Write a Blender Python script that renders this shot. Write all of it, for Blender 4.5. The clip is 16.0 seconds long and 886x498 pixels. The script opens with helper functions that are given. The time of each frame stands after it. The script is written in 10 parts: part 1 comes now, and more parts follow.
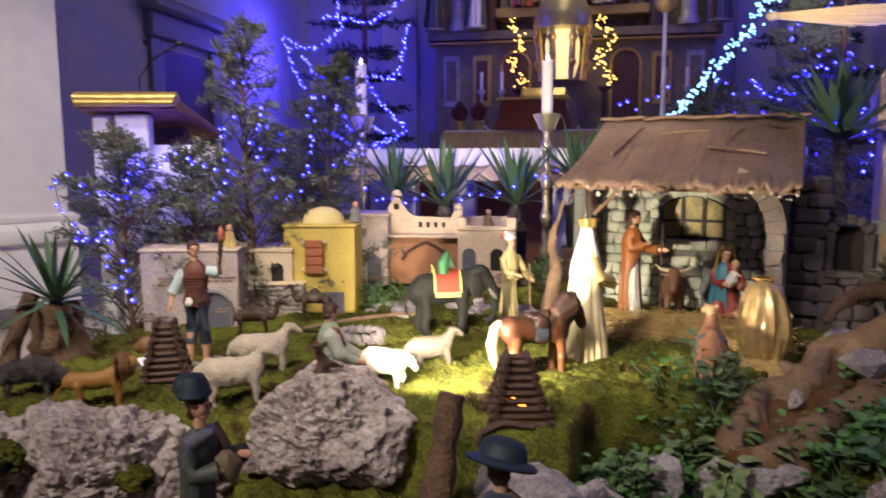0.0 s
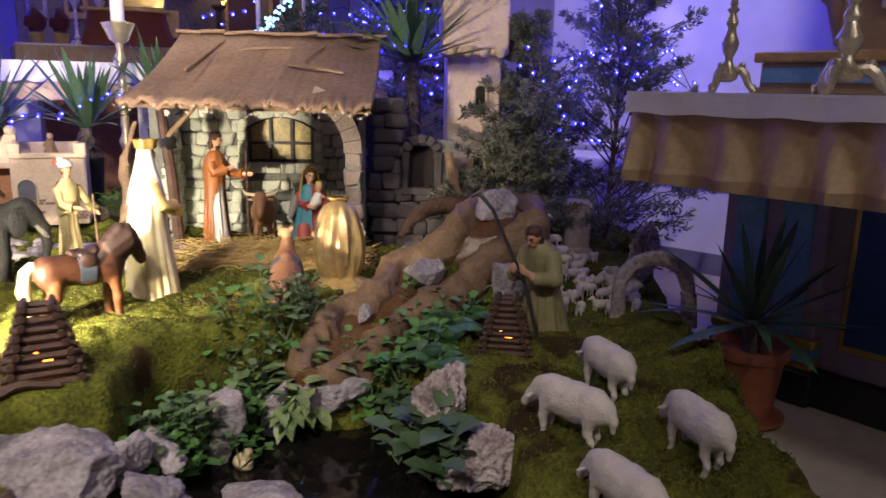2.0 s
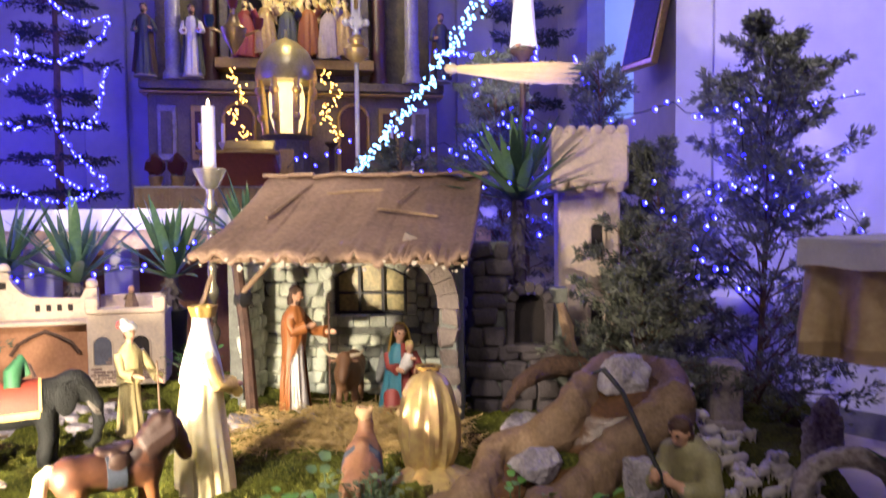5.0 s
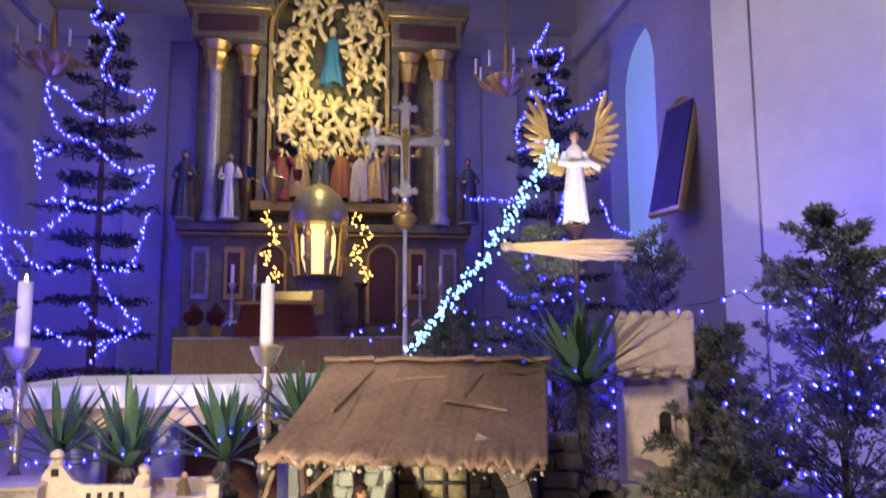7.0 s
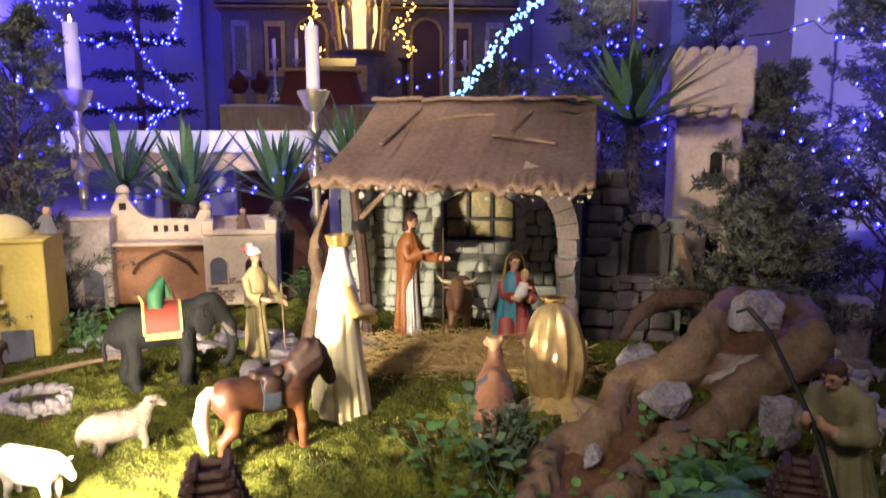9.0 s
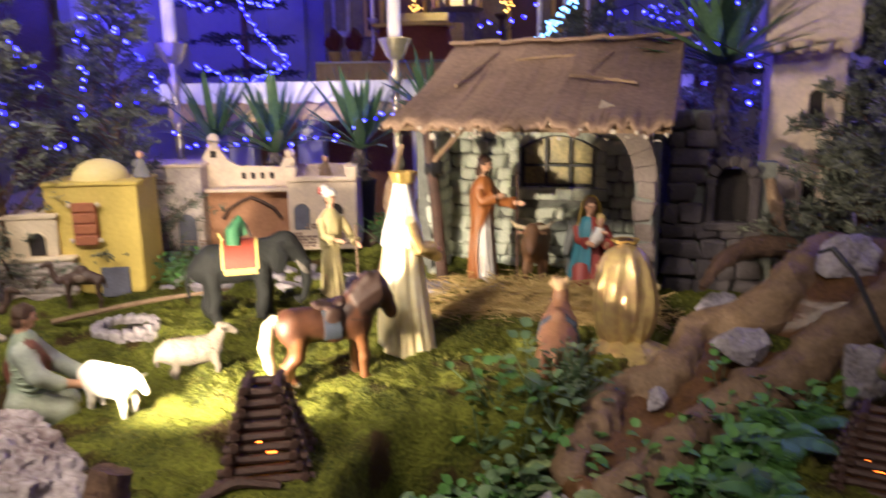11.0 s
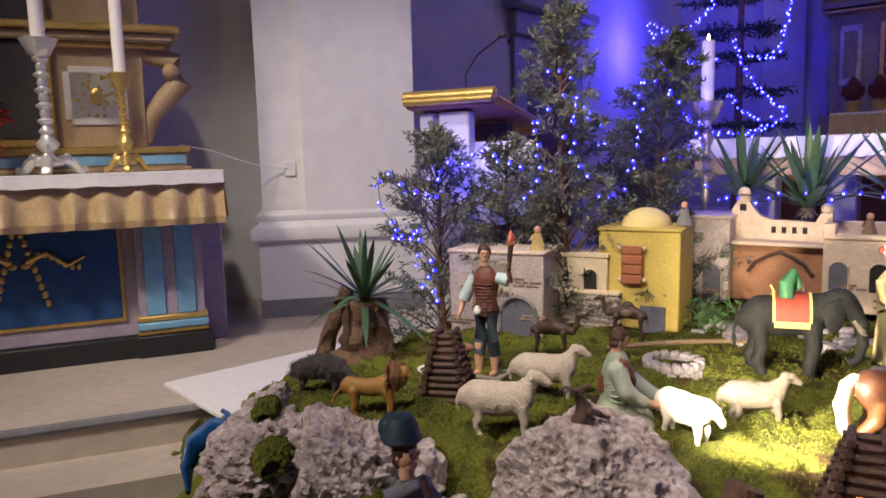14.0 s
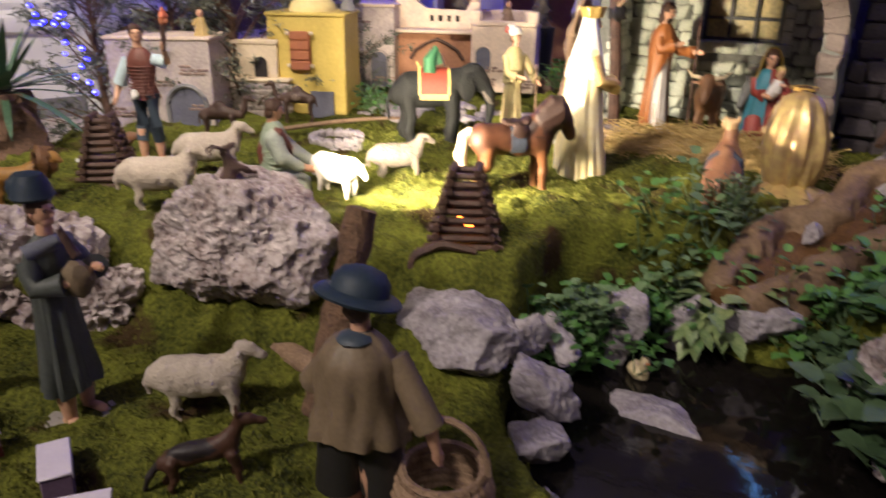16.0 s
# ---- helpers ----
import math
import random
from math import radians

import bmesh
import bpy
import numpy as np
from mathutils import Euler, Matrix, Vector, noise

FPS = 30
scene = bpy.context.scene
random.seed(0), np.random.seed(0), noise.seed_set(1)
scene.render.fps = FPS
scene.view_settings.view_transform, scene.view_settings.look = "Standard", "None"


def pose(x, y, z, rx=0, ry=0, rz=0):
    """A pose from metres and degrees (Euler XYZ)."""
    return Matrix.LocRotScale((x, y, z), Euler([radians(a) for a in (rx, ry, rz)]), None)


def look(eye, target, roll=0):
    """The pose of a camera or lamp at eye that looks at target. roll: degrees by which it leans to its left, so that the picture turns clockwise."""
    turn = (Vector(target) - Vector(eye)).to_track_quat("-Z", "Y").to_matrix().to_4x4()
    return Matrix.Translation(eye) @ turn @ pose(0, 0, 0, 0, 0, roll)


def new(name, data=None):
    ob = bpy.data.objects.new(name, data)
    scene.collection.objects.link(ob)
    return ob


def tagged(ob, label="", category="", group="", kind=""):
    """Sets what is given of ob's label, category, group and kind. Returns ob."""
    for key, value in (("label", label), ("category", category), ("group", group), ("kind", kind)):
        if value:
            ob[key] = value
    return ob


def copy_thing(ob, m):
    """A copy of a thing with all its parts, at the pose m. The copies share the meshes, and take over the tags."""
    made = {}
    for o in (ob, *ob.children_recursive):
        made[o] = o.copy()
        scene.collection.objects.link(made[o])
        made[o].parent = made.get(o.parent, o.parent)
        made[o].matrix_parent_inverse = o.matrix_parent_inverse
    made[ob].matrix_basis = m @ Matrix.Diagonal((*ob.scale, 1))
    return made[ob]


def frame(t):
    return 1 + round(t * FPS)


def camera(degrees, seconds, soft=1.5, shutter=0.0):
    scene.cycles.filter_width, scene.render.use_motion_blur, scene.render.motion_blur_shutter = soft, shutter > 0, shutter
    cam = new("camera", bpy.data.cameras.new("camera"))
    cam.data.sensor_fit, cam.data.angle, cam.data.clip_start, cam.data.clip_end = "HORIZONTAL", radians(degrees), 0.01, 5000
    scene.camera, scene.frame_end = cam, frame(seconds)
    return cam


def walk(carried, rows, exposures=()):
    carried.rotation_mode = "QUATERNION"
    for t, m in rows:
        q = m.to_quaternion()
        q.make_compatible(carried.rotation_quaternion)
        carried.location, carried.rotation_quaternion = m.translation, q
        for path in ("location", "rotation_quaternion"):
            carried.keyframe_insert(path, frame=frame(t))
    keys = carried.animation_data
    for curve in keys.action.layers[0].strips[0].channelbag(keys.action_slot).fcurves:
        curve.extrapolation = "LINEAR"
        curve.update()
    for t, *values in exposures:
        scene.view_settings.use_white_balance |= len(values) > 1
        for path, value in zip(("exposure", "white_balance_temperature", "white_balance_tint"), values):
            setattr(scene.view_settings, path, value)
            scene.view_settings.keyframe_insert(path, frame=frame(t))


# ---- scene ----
import itertools

cam = camera(62.9, 16.0, shutter=0.5)
PATH = [
    (0, (0.319, -0.076, 1.034), (-0.021, 1.879, 0.785), -0.2),
    (0.5, (0.325, -0.047, 1.029), (0.168, 1.922, 0.713), -0.0),
    (1, (0.349, -0.024, 1.024), (0.473, 1.941, 0.672), -0.3),
    (1.5, (0.443, 0.01, 1.007), (0.882, 1.917, 0.594), 0.6),
    (2, (0.566, 0.069, 0.991), (1.176, 1.924, 0.561), 1.2),
    (2.5, (0.651, 0.129, 0.998), (1.267, 1.982, 0.563), 1.1),
    (3, (0.69, 0.17, 0.988), (1.327, 2.008, 0.524), 0.8),
    (3.5, (0.663, 0.255, 0.995), (1.313, 2.081, 0.502), 0.4),
    (4, (0.648, 0.343, 1.0), (1.199, 2.202, 0.51), -0.4),
    (4.5, (0.692, 0.449, 1.005), (1.094, 2.38, 0.678), -0.7),
    (4.7, (0.716, 0.494, 1.024), (1.058, 2.452, 0.804), -0.7),
    (6.8, (0.532, 0.559, 1.3), (0.824, 2.53, 1.463), -0.1),
    (7, (0.526, 0.554, 1.308), (0.806, 2.519, 1.55), -0.3),
    (7.5, (0.518, 0.55, 1.296), (0.767, 2.51, 1.605), -0.7),
    (8, (0.516, 0.563, 1.218), (0.752, 2.547, 1.31), -1.0),
    (8.2, (0.51, 0.565, 1.197), (0.754, 2.55, 1.173), -0.2),
    (8.5, (0.505, 0.567, 1.159), (0.709, 2.549, 0.992), -1.0),
    (8.7, (0.504, 0.57, 1.134), (0.685, 2.546, 0.884), -0.7),
    (10.8, (0.625, 0.578, 1.029), (0.591, 2.523, 0.566), -0.8),
    (11, (0.612, 0.575, 1.029), (0.491, 2.525, 0.605), -1.0),
    (11.5, (0.598, 0.56, 1.037), (0.222, 2.491, 0.676), -1.1),
    (12, (0.582, 0.534, 1.037), (-0.046, 2.406, 0.718), -0.7),
    (12.5, (0.532, 0.509, 1.044), (-0.28, 2.316, 0.768), -0.0),
    (13, (0.472, 0.462, 1.048), (-0.496, 2.196, 0.81), -0.0),
    (13.5, (0.427, 0.408, 1.044), (-0.688, 2.053, 0.811), -0.5),
    (14, (0.386, 0.347, 1.04), (-0.858, 1.893, 0.785), -1.5),
    (14.5, (0.405, 0.327, 1.003), (-0.767, 1.894, 0.592), -1.1),
    (15, (0.472, 0.32, 0.972), (-0.485, 1.983, 0.408), -0.2),
    (15.5, (0.525, 0.304, 0.959), (-0.178, 2.052, 0.289), 1.0),
    (16, (0.574, 0.276, 0.953), (0.072, 2.061, 0.203), 0.6),
]
walk(cam, [(t, look(eye, target, roll)) for t, eye, target, roll in PATH],
     exposures=((0.0, -0.05), (1.5, 0.14), (2.5, 0.50), (3.5, 0.82), (4.5, 0.66), (6.8, 0.12), (8.5, 0.0), (11.0, 0.06), (14.0, -0.06), (15.0, 0.08), (16.0, 0.2)))
# ---- light ----
world = bpy.data.worlds.new("World")
scene.world = world
world.use_nodes = True
world.node_tree.nodes["Background"].inputs[0].default_value = (0.10, 0.10, 0.16, 1)
world.node_tree.nodes["Background"].inputs[1].default_value = 0.06


def lamp(kind, power, colour, m, size=0.1, **more):
    data = bpy.data.lights.new(kind.lower() + "_lamp", kind)
    data.energy, data.color = power, colour
    if kind == "AREA":
        data.shape, data.size = "DISK", size
    else:
        data.shadow_soft_size = size
    if "cone" in more:
        data.spot_size, data.spot_blend = radians(more["cone"]), 0.6
    ob = new("light", data)
    ob.matrix_world = m
    return ob


WARM, BLUE = (1.0, 0.83, 0.60), (0.07, 0.05, 1.0)
# unseen lamps added high behind the visitor as the nave's light
lamp("SPOT", 1000, (1.0, 0.87, 0.75), look((-2.2, -2.5, 5.0), (-1.5, 2.1, 0.3)), 0.35, cone=56)
lamp("AREA", 26, (1.0, 0.87, 0.78), look((0.0, -3.0, 5.2), (0.2, 3.0, 0.4)), 0.7)
lamp("SPOT", 150, (0.97, 0.88, 0.90), look((2.6, -2.5, 5.0), (2.3, 1.7, 0.5)), 0.35, cone=44)
# unseen spots added to brighten the two piers
lamp("SPOT", 430, (1.0, 0.89, 0.80), look((-0.9, 0.3, 5.0), (-2.45, 3.25, 0.45)), 0.15, cone=46)
lamp("SPOT", 430, (1.0, 0.90, 0.90), look((1.2, 0.3, 5.4), (3.2, 3.5, 2.3)), 0.15, cone=46)
# unseen spot added to brighten the altar table and the cross
lamp("SPOT", 330, (1.0, 0.92, 0.84), look((0.6, 2.2, 5.8), (0.35, 4.75, 1.1)), 0.12, cone=34)
# small floodlight hidden behind the big boulder, aimed at the stable
lamp("SPOT", 152, WARM, look((-0.19, 1.82, 0.53), (0.30, 3.0, 0.50)), 0.04, cone=98)
# unseen spot added above the village for its light from overhead
lamp("SPOT", 130, (1.0, 0.86, 0.66), look((-0.35, 1.1, 2.3), (-0.30, 3.0, 0.45)), 0.06, cone=78)
# the strings of blue bulbs, as the light that they throw
for place, power in (((-1.62, 2.95, 0.98), 4), ((-0.9, 3.75, 1.2), 4.5), ((2.35, 3.2, 1.2), 8), ((1.75, 3.9, 1.2), 6), ((-0.2, 3.95, 0.92), 1.5),
                     ((-4.2, 11.3, 2.6), 48), ((-2.4, 11.0, 3.6), 14), ((3.6, 11.2, 4.0), 26), ((2.4, 3.4, 1.9), 5)):
    lamp("POINT", power * 3.0, BLUE, pose(*place), 0.25)
# unseen lamps added to brighten the high altar
lamp("POINT", 100, (1.0, 0.84, 0.46), pose(0.25, 11.7, 5.4), 0.2)
lamp("POINT", 3, (1.0, 0.75, 0.35), pose(0.2, 11.7, 2.9), 0.1)
lamp("AREA", 38, (0.75, 0.72, 1.0), look((0.3, 8.5, 7.5), (0.3, 12.5, 2.0)), 1.0)

# ---- materials ----


def mat(name, c1, c2=None, rough=0.7, metal=0.0, scale=20.0, bump=0.15, fine=6.0, spec=0.5, coat=0.0, vary=0.0):
    """A surface of two colours mixed by noise at two scales, with relief."""
    m = bpy.data.materials.new(name)
    m.use_nodes = True
    nt = m.node_tree
    b = nt.nodes["Principled BSDF"]
    b.inputs["Roughness"].default_value, b.inputs["Metallic"].default_value = rough, metal
    b.inputs["Specular IOR Level"].default_value = spec
    b.inputs["Coat Weight"].default_value = coat
    c2 = c2 or tuple(v * 0.7 for v in c1)
    tc = nt.nodes.new("ShaderNodeTexCoord")
    n1, n2 = nt.nodes.new("ShaderNodeTexNoise"), nt.nodes.new("ShaderNodeTexNoise")
    for n, s in ((n1, scale), (n2, scale * fine)):
        n.inputs["Scale"].default_value, n.inputs["Detail"].default_value = s, 4
        nt.links.new(tc.outputs["Object"], n.inputs["Vector"])
    add = nt.nodes.new("ShaderNodeMath")
    add.operation = "ADD"
    nt.links.new(n1.outputs["Fac"], add.inputs[0])
    nt.links.new(n2.outputs["Fac"], add.inputs[1])
    last = add.outputs[0]
    if vary:
        info = nt.nodes.new("ShaderNodeObjectInfo")
        isl = nt.nodes.new("ShaderNodeNewGeometry")
        s = nt.nodes.new("ShaderNodeMath")
        s.operation = "ADD"
        nt.links.new(info.outputs["Random"], s.inputs[0])
        nt.links.new(isl.outputs["Random Per Island"], s.inputs[1])
        mul = nt.nodes.new("ShaderNodeMath")
        mul.operation = "MULTIPLY_ADD"
        mul.inputs[1].default_value = vary
        nt.links.new(s.outputs[0], mul.inputs[0])
        nt.links.new(last, mul.inputs[2])
        last = mul.outputs[0]
    ramp = nt.nodes.new("ShaderNodeValToRGB")
    ramp.color_ramp.elements[0].position, ramp.color_ramp.elements[0].color = 0.35, (*c2, 1)
    ramp.color_ramp.elements[1].position, ramp.color_ramp.elements[1].color = 0.65, (*c1, 1)
    half = nt.nodes.new("ShaderNodeMath")
    half.operation = "MULTIPLY"
    half.inputs[1].default_value = 0.5 / (1 + vary)
    nt.links.new(last, half.inputs[0])
    nt.links.new(half.outputs[0], ramp.inputs[0])
    nt.links.new(ramp.outputs[0], b.inputs["Base Color"])
    if bump:
        bn = nt.nodes.new("ShaderNodeBump")
        bn.inputs["Strength"].default_value, bn.inputs["Distance"].default_value = bump, 0.01
        nt.links.new(n2.outputs["Fac"], bn.inputs["Height"])
        nt.links.new(bn.outputs[0], b.inputs["Normal"])
    return m


def glow(name, colour, power):
    m = bpy.data.materials.new(name)
    m.use_nodes = True
    b = m.node_tree.nodes["Principled BSDF"]
    b.inputs["Base Color"].default_value = (*colour, 1)
    b.inputs["Emission Color"].default_value = (*colour, 1)
    b.inputs["Emission Strength"].default_value = power
    m.cycles.emission_sampling = "NONE"
    return m


PLASTER = mat("wall plaster", (0.78, 0.76, 0.74), (0.68, 0.66, 0.66), 0.85, scale=1.5, bump=0.05)
# wall plaster again, darker: the chancel's dimness is put into its colour
DIMPLASTER = mat("dimmed chancel plaster", (0.45, 0.42, 0.46), (0.37, 0.35, 0.40), 0.9, scale=1.2, bump=0.05)
STONEFLOOR = mat("stone floor", (0.55, 0.47, 0.38), (0.42, 0.36, 0.30), 0.45, scale=3, bump=0.06)
GREYSTONE = mat("grey plinth stone", (0.22, 0.21, 0.22), (0.15, 0.15, 0.16), 0.6, scale=8)
MOSS = mat("moss", (0.175, 0.185, 0.030), (0.026, 0.032, 0.009), 0.95, scale=7, bump=1.0, fine=16, spec=0.1)
# brown earth showing between the cushions of moss
nt = MOSS.node_tree
soil_n, soil_r, soil_m = nt.nodes.new("ShaderNodeTexNoise"), nt.nodes.new("ShaderNodeValToRGB"), nt.nodes.new("ShaderNodeMix")
soil_n.inputs["Scale"].default_value, soil_n.inputs["Detail"].default_value = 6.5, 6
soil_r.color_ramp.elements[0].position, soil_r.color_ramp.elements[1].position = 0.56, 0.64
soil_m.data_type = "RGBA"
soil_m.inputs[7].default_value = (0.050, 0.032, 0.014, 1)
moss_b = nt.nodes["Principled BSDF"].inputs["Base Color"]
old = moss_b.links[0].from_socket
nt.links.new(nt.nodes["Texture Coordinate"].outputs["Object"], soil_n.inputs["Vector"])
nt.links.new(soil_n.outputs["Fac"], soil_r.inputs[0])
nt.links.new(soil_r.outputs[0], soil_m.inputs[0])
nt.links.new(old, soil_m.inputs[6])
nt.links.new(soil_m.outputs[2], moss_b)
ROCK = mat("limestone", (0.46, 0.42, 0.45), (0.20, 0.17, 0.19), 0.9, scale=14, bump=0.6, fine=7)
TUFA = mat("porous rock", (0.62, 0.55, 0.55), (0.22, 0.16, 0.155), 0.95, scale=9, bump=0.9, fine=8)
FOAM = mat("painted stable stone", (0.72, 0.75, 0.64), (0.40, 0.44, 0.38), 0.85, scale=22, bump=0.4, vary=0.5)
# kept this dark because the ruin's lack of light is in its colour
DIMSTONE = mat("dimmed ruin stone", (0.11, 0.092, 0.10), (0.05, 0.04, 0.046), 0.9, scale=20, bump=0.5, vary=0.5)
MORTAR = mat("grey mortar", (0.22, 0.23, 0.21), (0.12, 0.12, 0.11), 0.95, scale=30)
# the stable's stone where it stands unlit: shade put in as brown
SHADEDSTONE = mat("stable stone browned for shade", (0.25, 0.20, 0.18), (0.14, 0.11, 0.10), 0.9, scale=18, bump=0.5, vary=0.4)
ROOFING = mat("brown roof paper", (0.31, 0.20, 0.14), (0.17, 0.105, 0.075), 0.75, scale=6, bump=0.45, fine=9)
BARK = mat("bark", (0.20, 0.115, 0.07), (0.08, 0.045, 0.03), 0.9, scale=18, bump=0.9)
TWIG = mat("peeled twig", (0.34, 0.23, 0.15), (0.18, 0.11, 0.07), 0.85, scale=30, bump=0.5)
DARKWOOD = mat("dark stained wood", (0.10, 0.05, 0.036), (0.04, 0.02, 0.015), 0.6, scale=25, bump=0.4)
STRAW = mat("straw", (0.64, 0.47, 0.20), (0.36, 0.25, 0.09), 0.8, scale=40, bump=0.2, vary=0.6)
PINKCLAY = mat("pale painted clay", (0.70, 0.56, 0.44), (0.52, 0.41, 0.34), 0.85, scale=12, bump=0.4)
GREYCLAY = mat("grey painted clay", (0.54, 0.46, 0.42), (0.33, 0.275, 0.27), 0.85, scale=12, bump=0.5)
CREAM = mat("cream clay", (0.74, 0.62, 0.45), (0.60, 0.48, 0.34), 0.85, scale=14, bump=0.3)
YELLOW = mat("yellow painted clay", (0.66, 0.50, 0.13), (0.54, 0.40, 0.10), 0.8, scale=10, bump=0.4)
DOMEY = mat("pale yellow dome", (0.80, 0.66, 0.30), (0.72, 0.58, 0.25), 0.7, scale=10, bump=0.1)
TERRA = mat("terracotta", (0.42, 0.15, 0.07), (0.30, 0.10, 0.05), 0.75, scale=20)
RUSTWALL = mat("rust coloured wall", (0.42, 0.21, 0.12), (0.30, 0.14, 0.08), 0.85, scale=15, bump=0.3)
# near-black panels: the shade inside openings is put into the colour
SHADEHOLE = mat("painted shade of an opening", (0.03, 0.022, 0.022), (0.015, 0.012, 0.012), 0.9, scale=20, bump=0)
GREYDOOR = mat("grey slate door", (0.14, 0.14, 0.19), (0.09, 0.09, 0.12), 0.8, scale=20)
WHITECLOTH = mat("white linen", (0.82, 0.80, 0.78), (0.72, 0.70, 0.70), 0.85, scale=30, bump=0.2)
TANCLOTH = mat("tan satin skirt", (0.60, 0.44, 0.24), (0.44, 0.30, 0.15), 0.38, scale=10, bump=0.1)
GOLD = mat("gold leaf", (0.70, 0.50, 0.17), (0.48, 0.32, 0.10), 0.33, metal=0.65, scale=20, bump=0.2)
SILVER = mat("polished silver", (0.80, 0.78, 0.76), (0.62, 0.60, 0.56), 0.28, metal=0.55, scale=20, bump=0.1)
WAX = mat("white wax", (0.88, 0.82, 0.78), (0.80, 0.74, 0.70), 0.5, scale=6, bump=0.03)
LILAC = mat("lilac marbled wood", (0.42, 0.35, 0.42), (0.30, 0.25, 0.32), 0.5, scale=6, bump=0.05)
ALTARBLUE = mat("blue altar panel", (0.015, 0.075, 0.22), (0.008, 0.045, 0.15), 0.5, scale=12, bump=0.05)
PALEBLUE = mat("pale blue marbling", (0.22, 0.44, 0.62), (0.13, 0.30, 0.46), 0.5, scale=14, bump=0.05)
OCHREWOOD = mat("ochre painted wood", (0.42, 0.29, 0.15), (0.32, 0.22, 0.12), 0.55, scale=8, bump=0.08)
BLACK = mat("black plinth", (0.02, 0.02, 0.022), (0.012, 0.012, 0.014), 0.5, scale=10, bump=0)
SPIKE = mat("yucca leaf", (0.085, 0.16, 0.085), (0.035, 0.08, 0.05), 0.42, scale=20, bump=0.1)
NEEDLE = mat("juniper foliage", (0.225, 0.24, 0.185), (0.085, 0.095, 0.072), 0.8, scale=10, bump=0, vary=0.6)
FIR = mat("fir needles", (0.03, 0.045, 0.03), (0.012, 0.02, 0.014), 0.8, scale=4, bump=0, vary=0.4)
LEAF = mat("ivy leaf", (0.11, 0.26, 0.06), (0.05, 0.13, 0.03), 0.45, scale=12, bump=0.1, vary=0.8)
DARKLEAF = mat("dark leaf", (0.12, 0.19, 0.09), (0.06, 0.11, 0.05), 0.5, scale=12, bump=0.1, vary=0.6)
PALELEAF = mat("variegated leaf", (0.30, 0.36, 0.16), (0.06, 0.13, 0.04), 0.45, scale=25, bump=0.1, vary=0.3)
TROUGH = mat("brown concrete", (0.25, 0.16, 0.095), (0.13, 0.08, 0.045), 0.7, scale=16, bump=0.5)
WETMUD = mat("wet brown stone", (0.15, 0.075, 0.032), (0.07, 0.036, 0.018), 0.22, scale=14, bump=0.3)
SKIN = mat("painted skin", (0.62, 0.36, 0.24), (0.52, 0.28, 0.18), 0.45, scale=20, bump=0.05)
HAIR = mat("painted hair", (0.08, 0.035, 0.018), (0.04, 0.018, 0.01), 0.5, scale=40, bump=0.4)
WOOL = mat("painted wool", (0.60, 0.52, 0.44), (0.42, 0.35, 0.29), 0.85, scale=30, bump=0.6)
WHITEWOOL = mat("white wool", (0.80, 0.74, 0.66), (0.66, 0.60, 0.52), 0.85, scale=35, bump=0.5)
WATER = mat("dark pond water", (0.012, 0.010, 0.009), (0.006, 0.005, 0.005), 0.04, scale=4, bump=0.04)
BLUEBULB = glow("blue bulb", (0.007, 0.005, 1.0), 14)
BLUETIP = glow("lit lens of a blue bulb", (0.16, 0.18, 1.0), 9)
TIPS = {"blue bulb": BLUETIP}
CYANBULB = glow("ice blue bulb", (0.20, 0.50, 1.0), 4.5)
WARMBULB = glow("warm bulb", (1.0, 0.55, 0.12), 5)
EMBER = glow("ember", (1.0, 0.16, 0.02), 12)
FLAME = glow("flame", (1.0, 0.75, 0.40), 8)

# ---- building tools ----


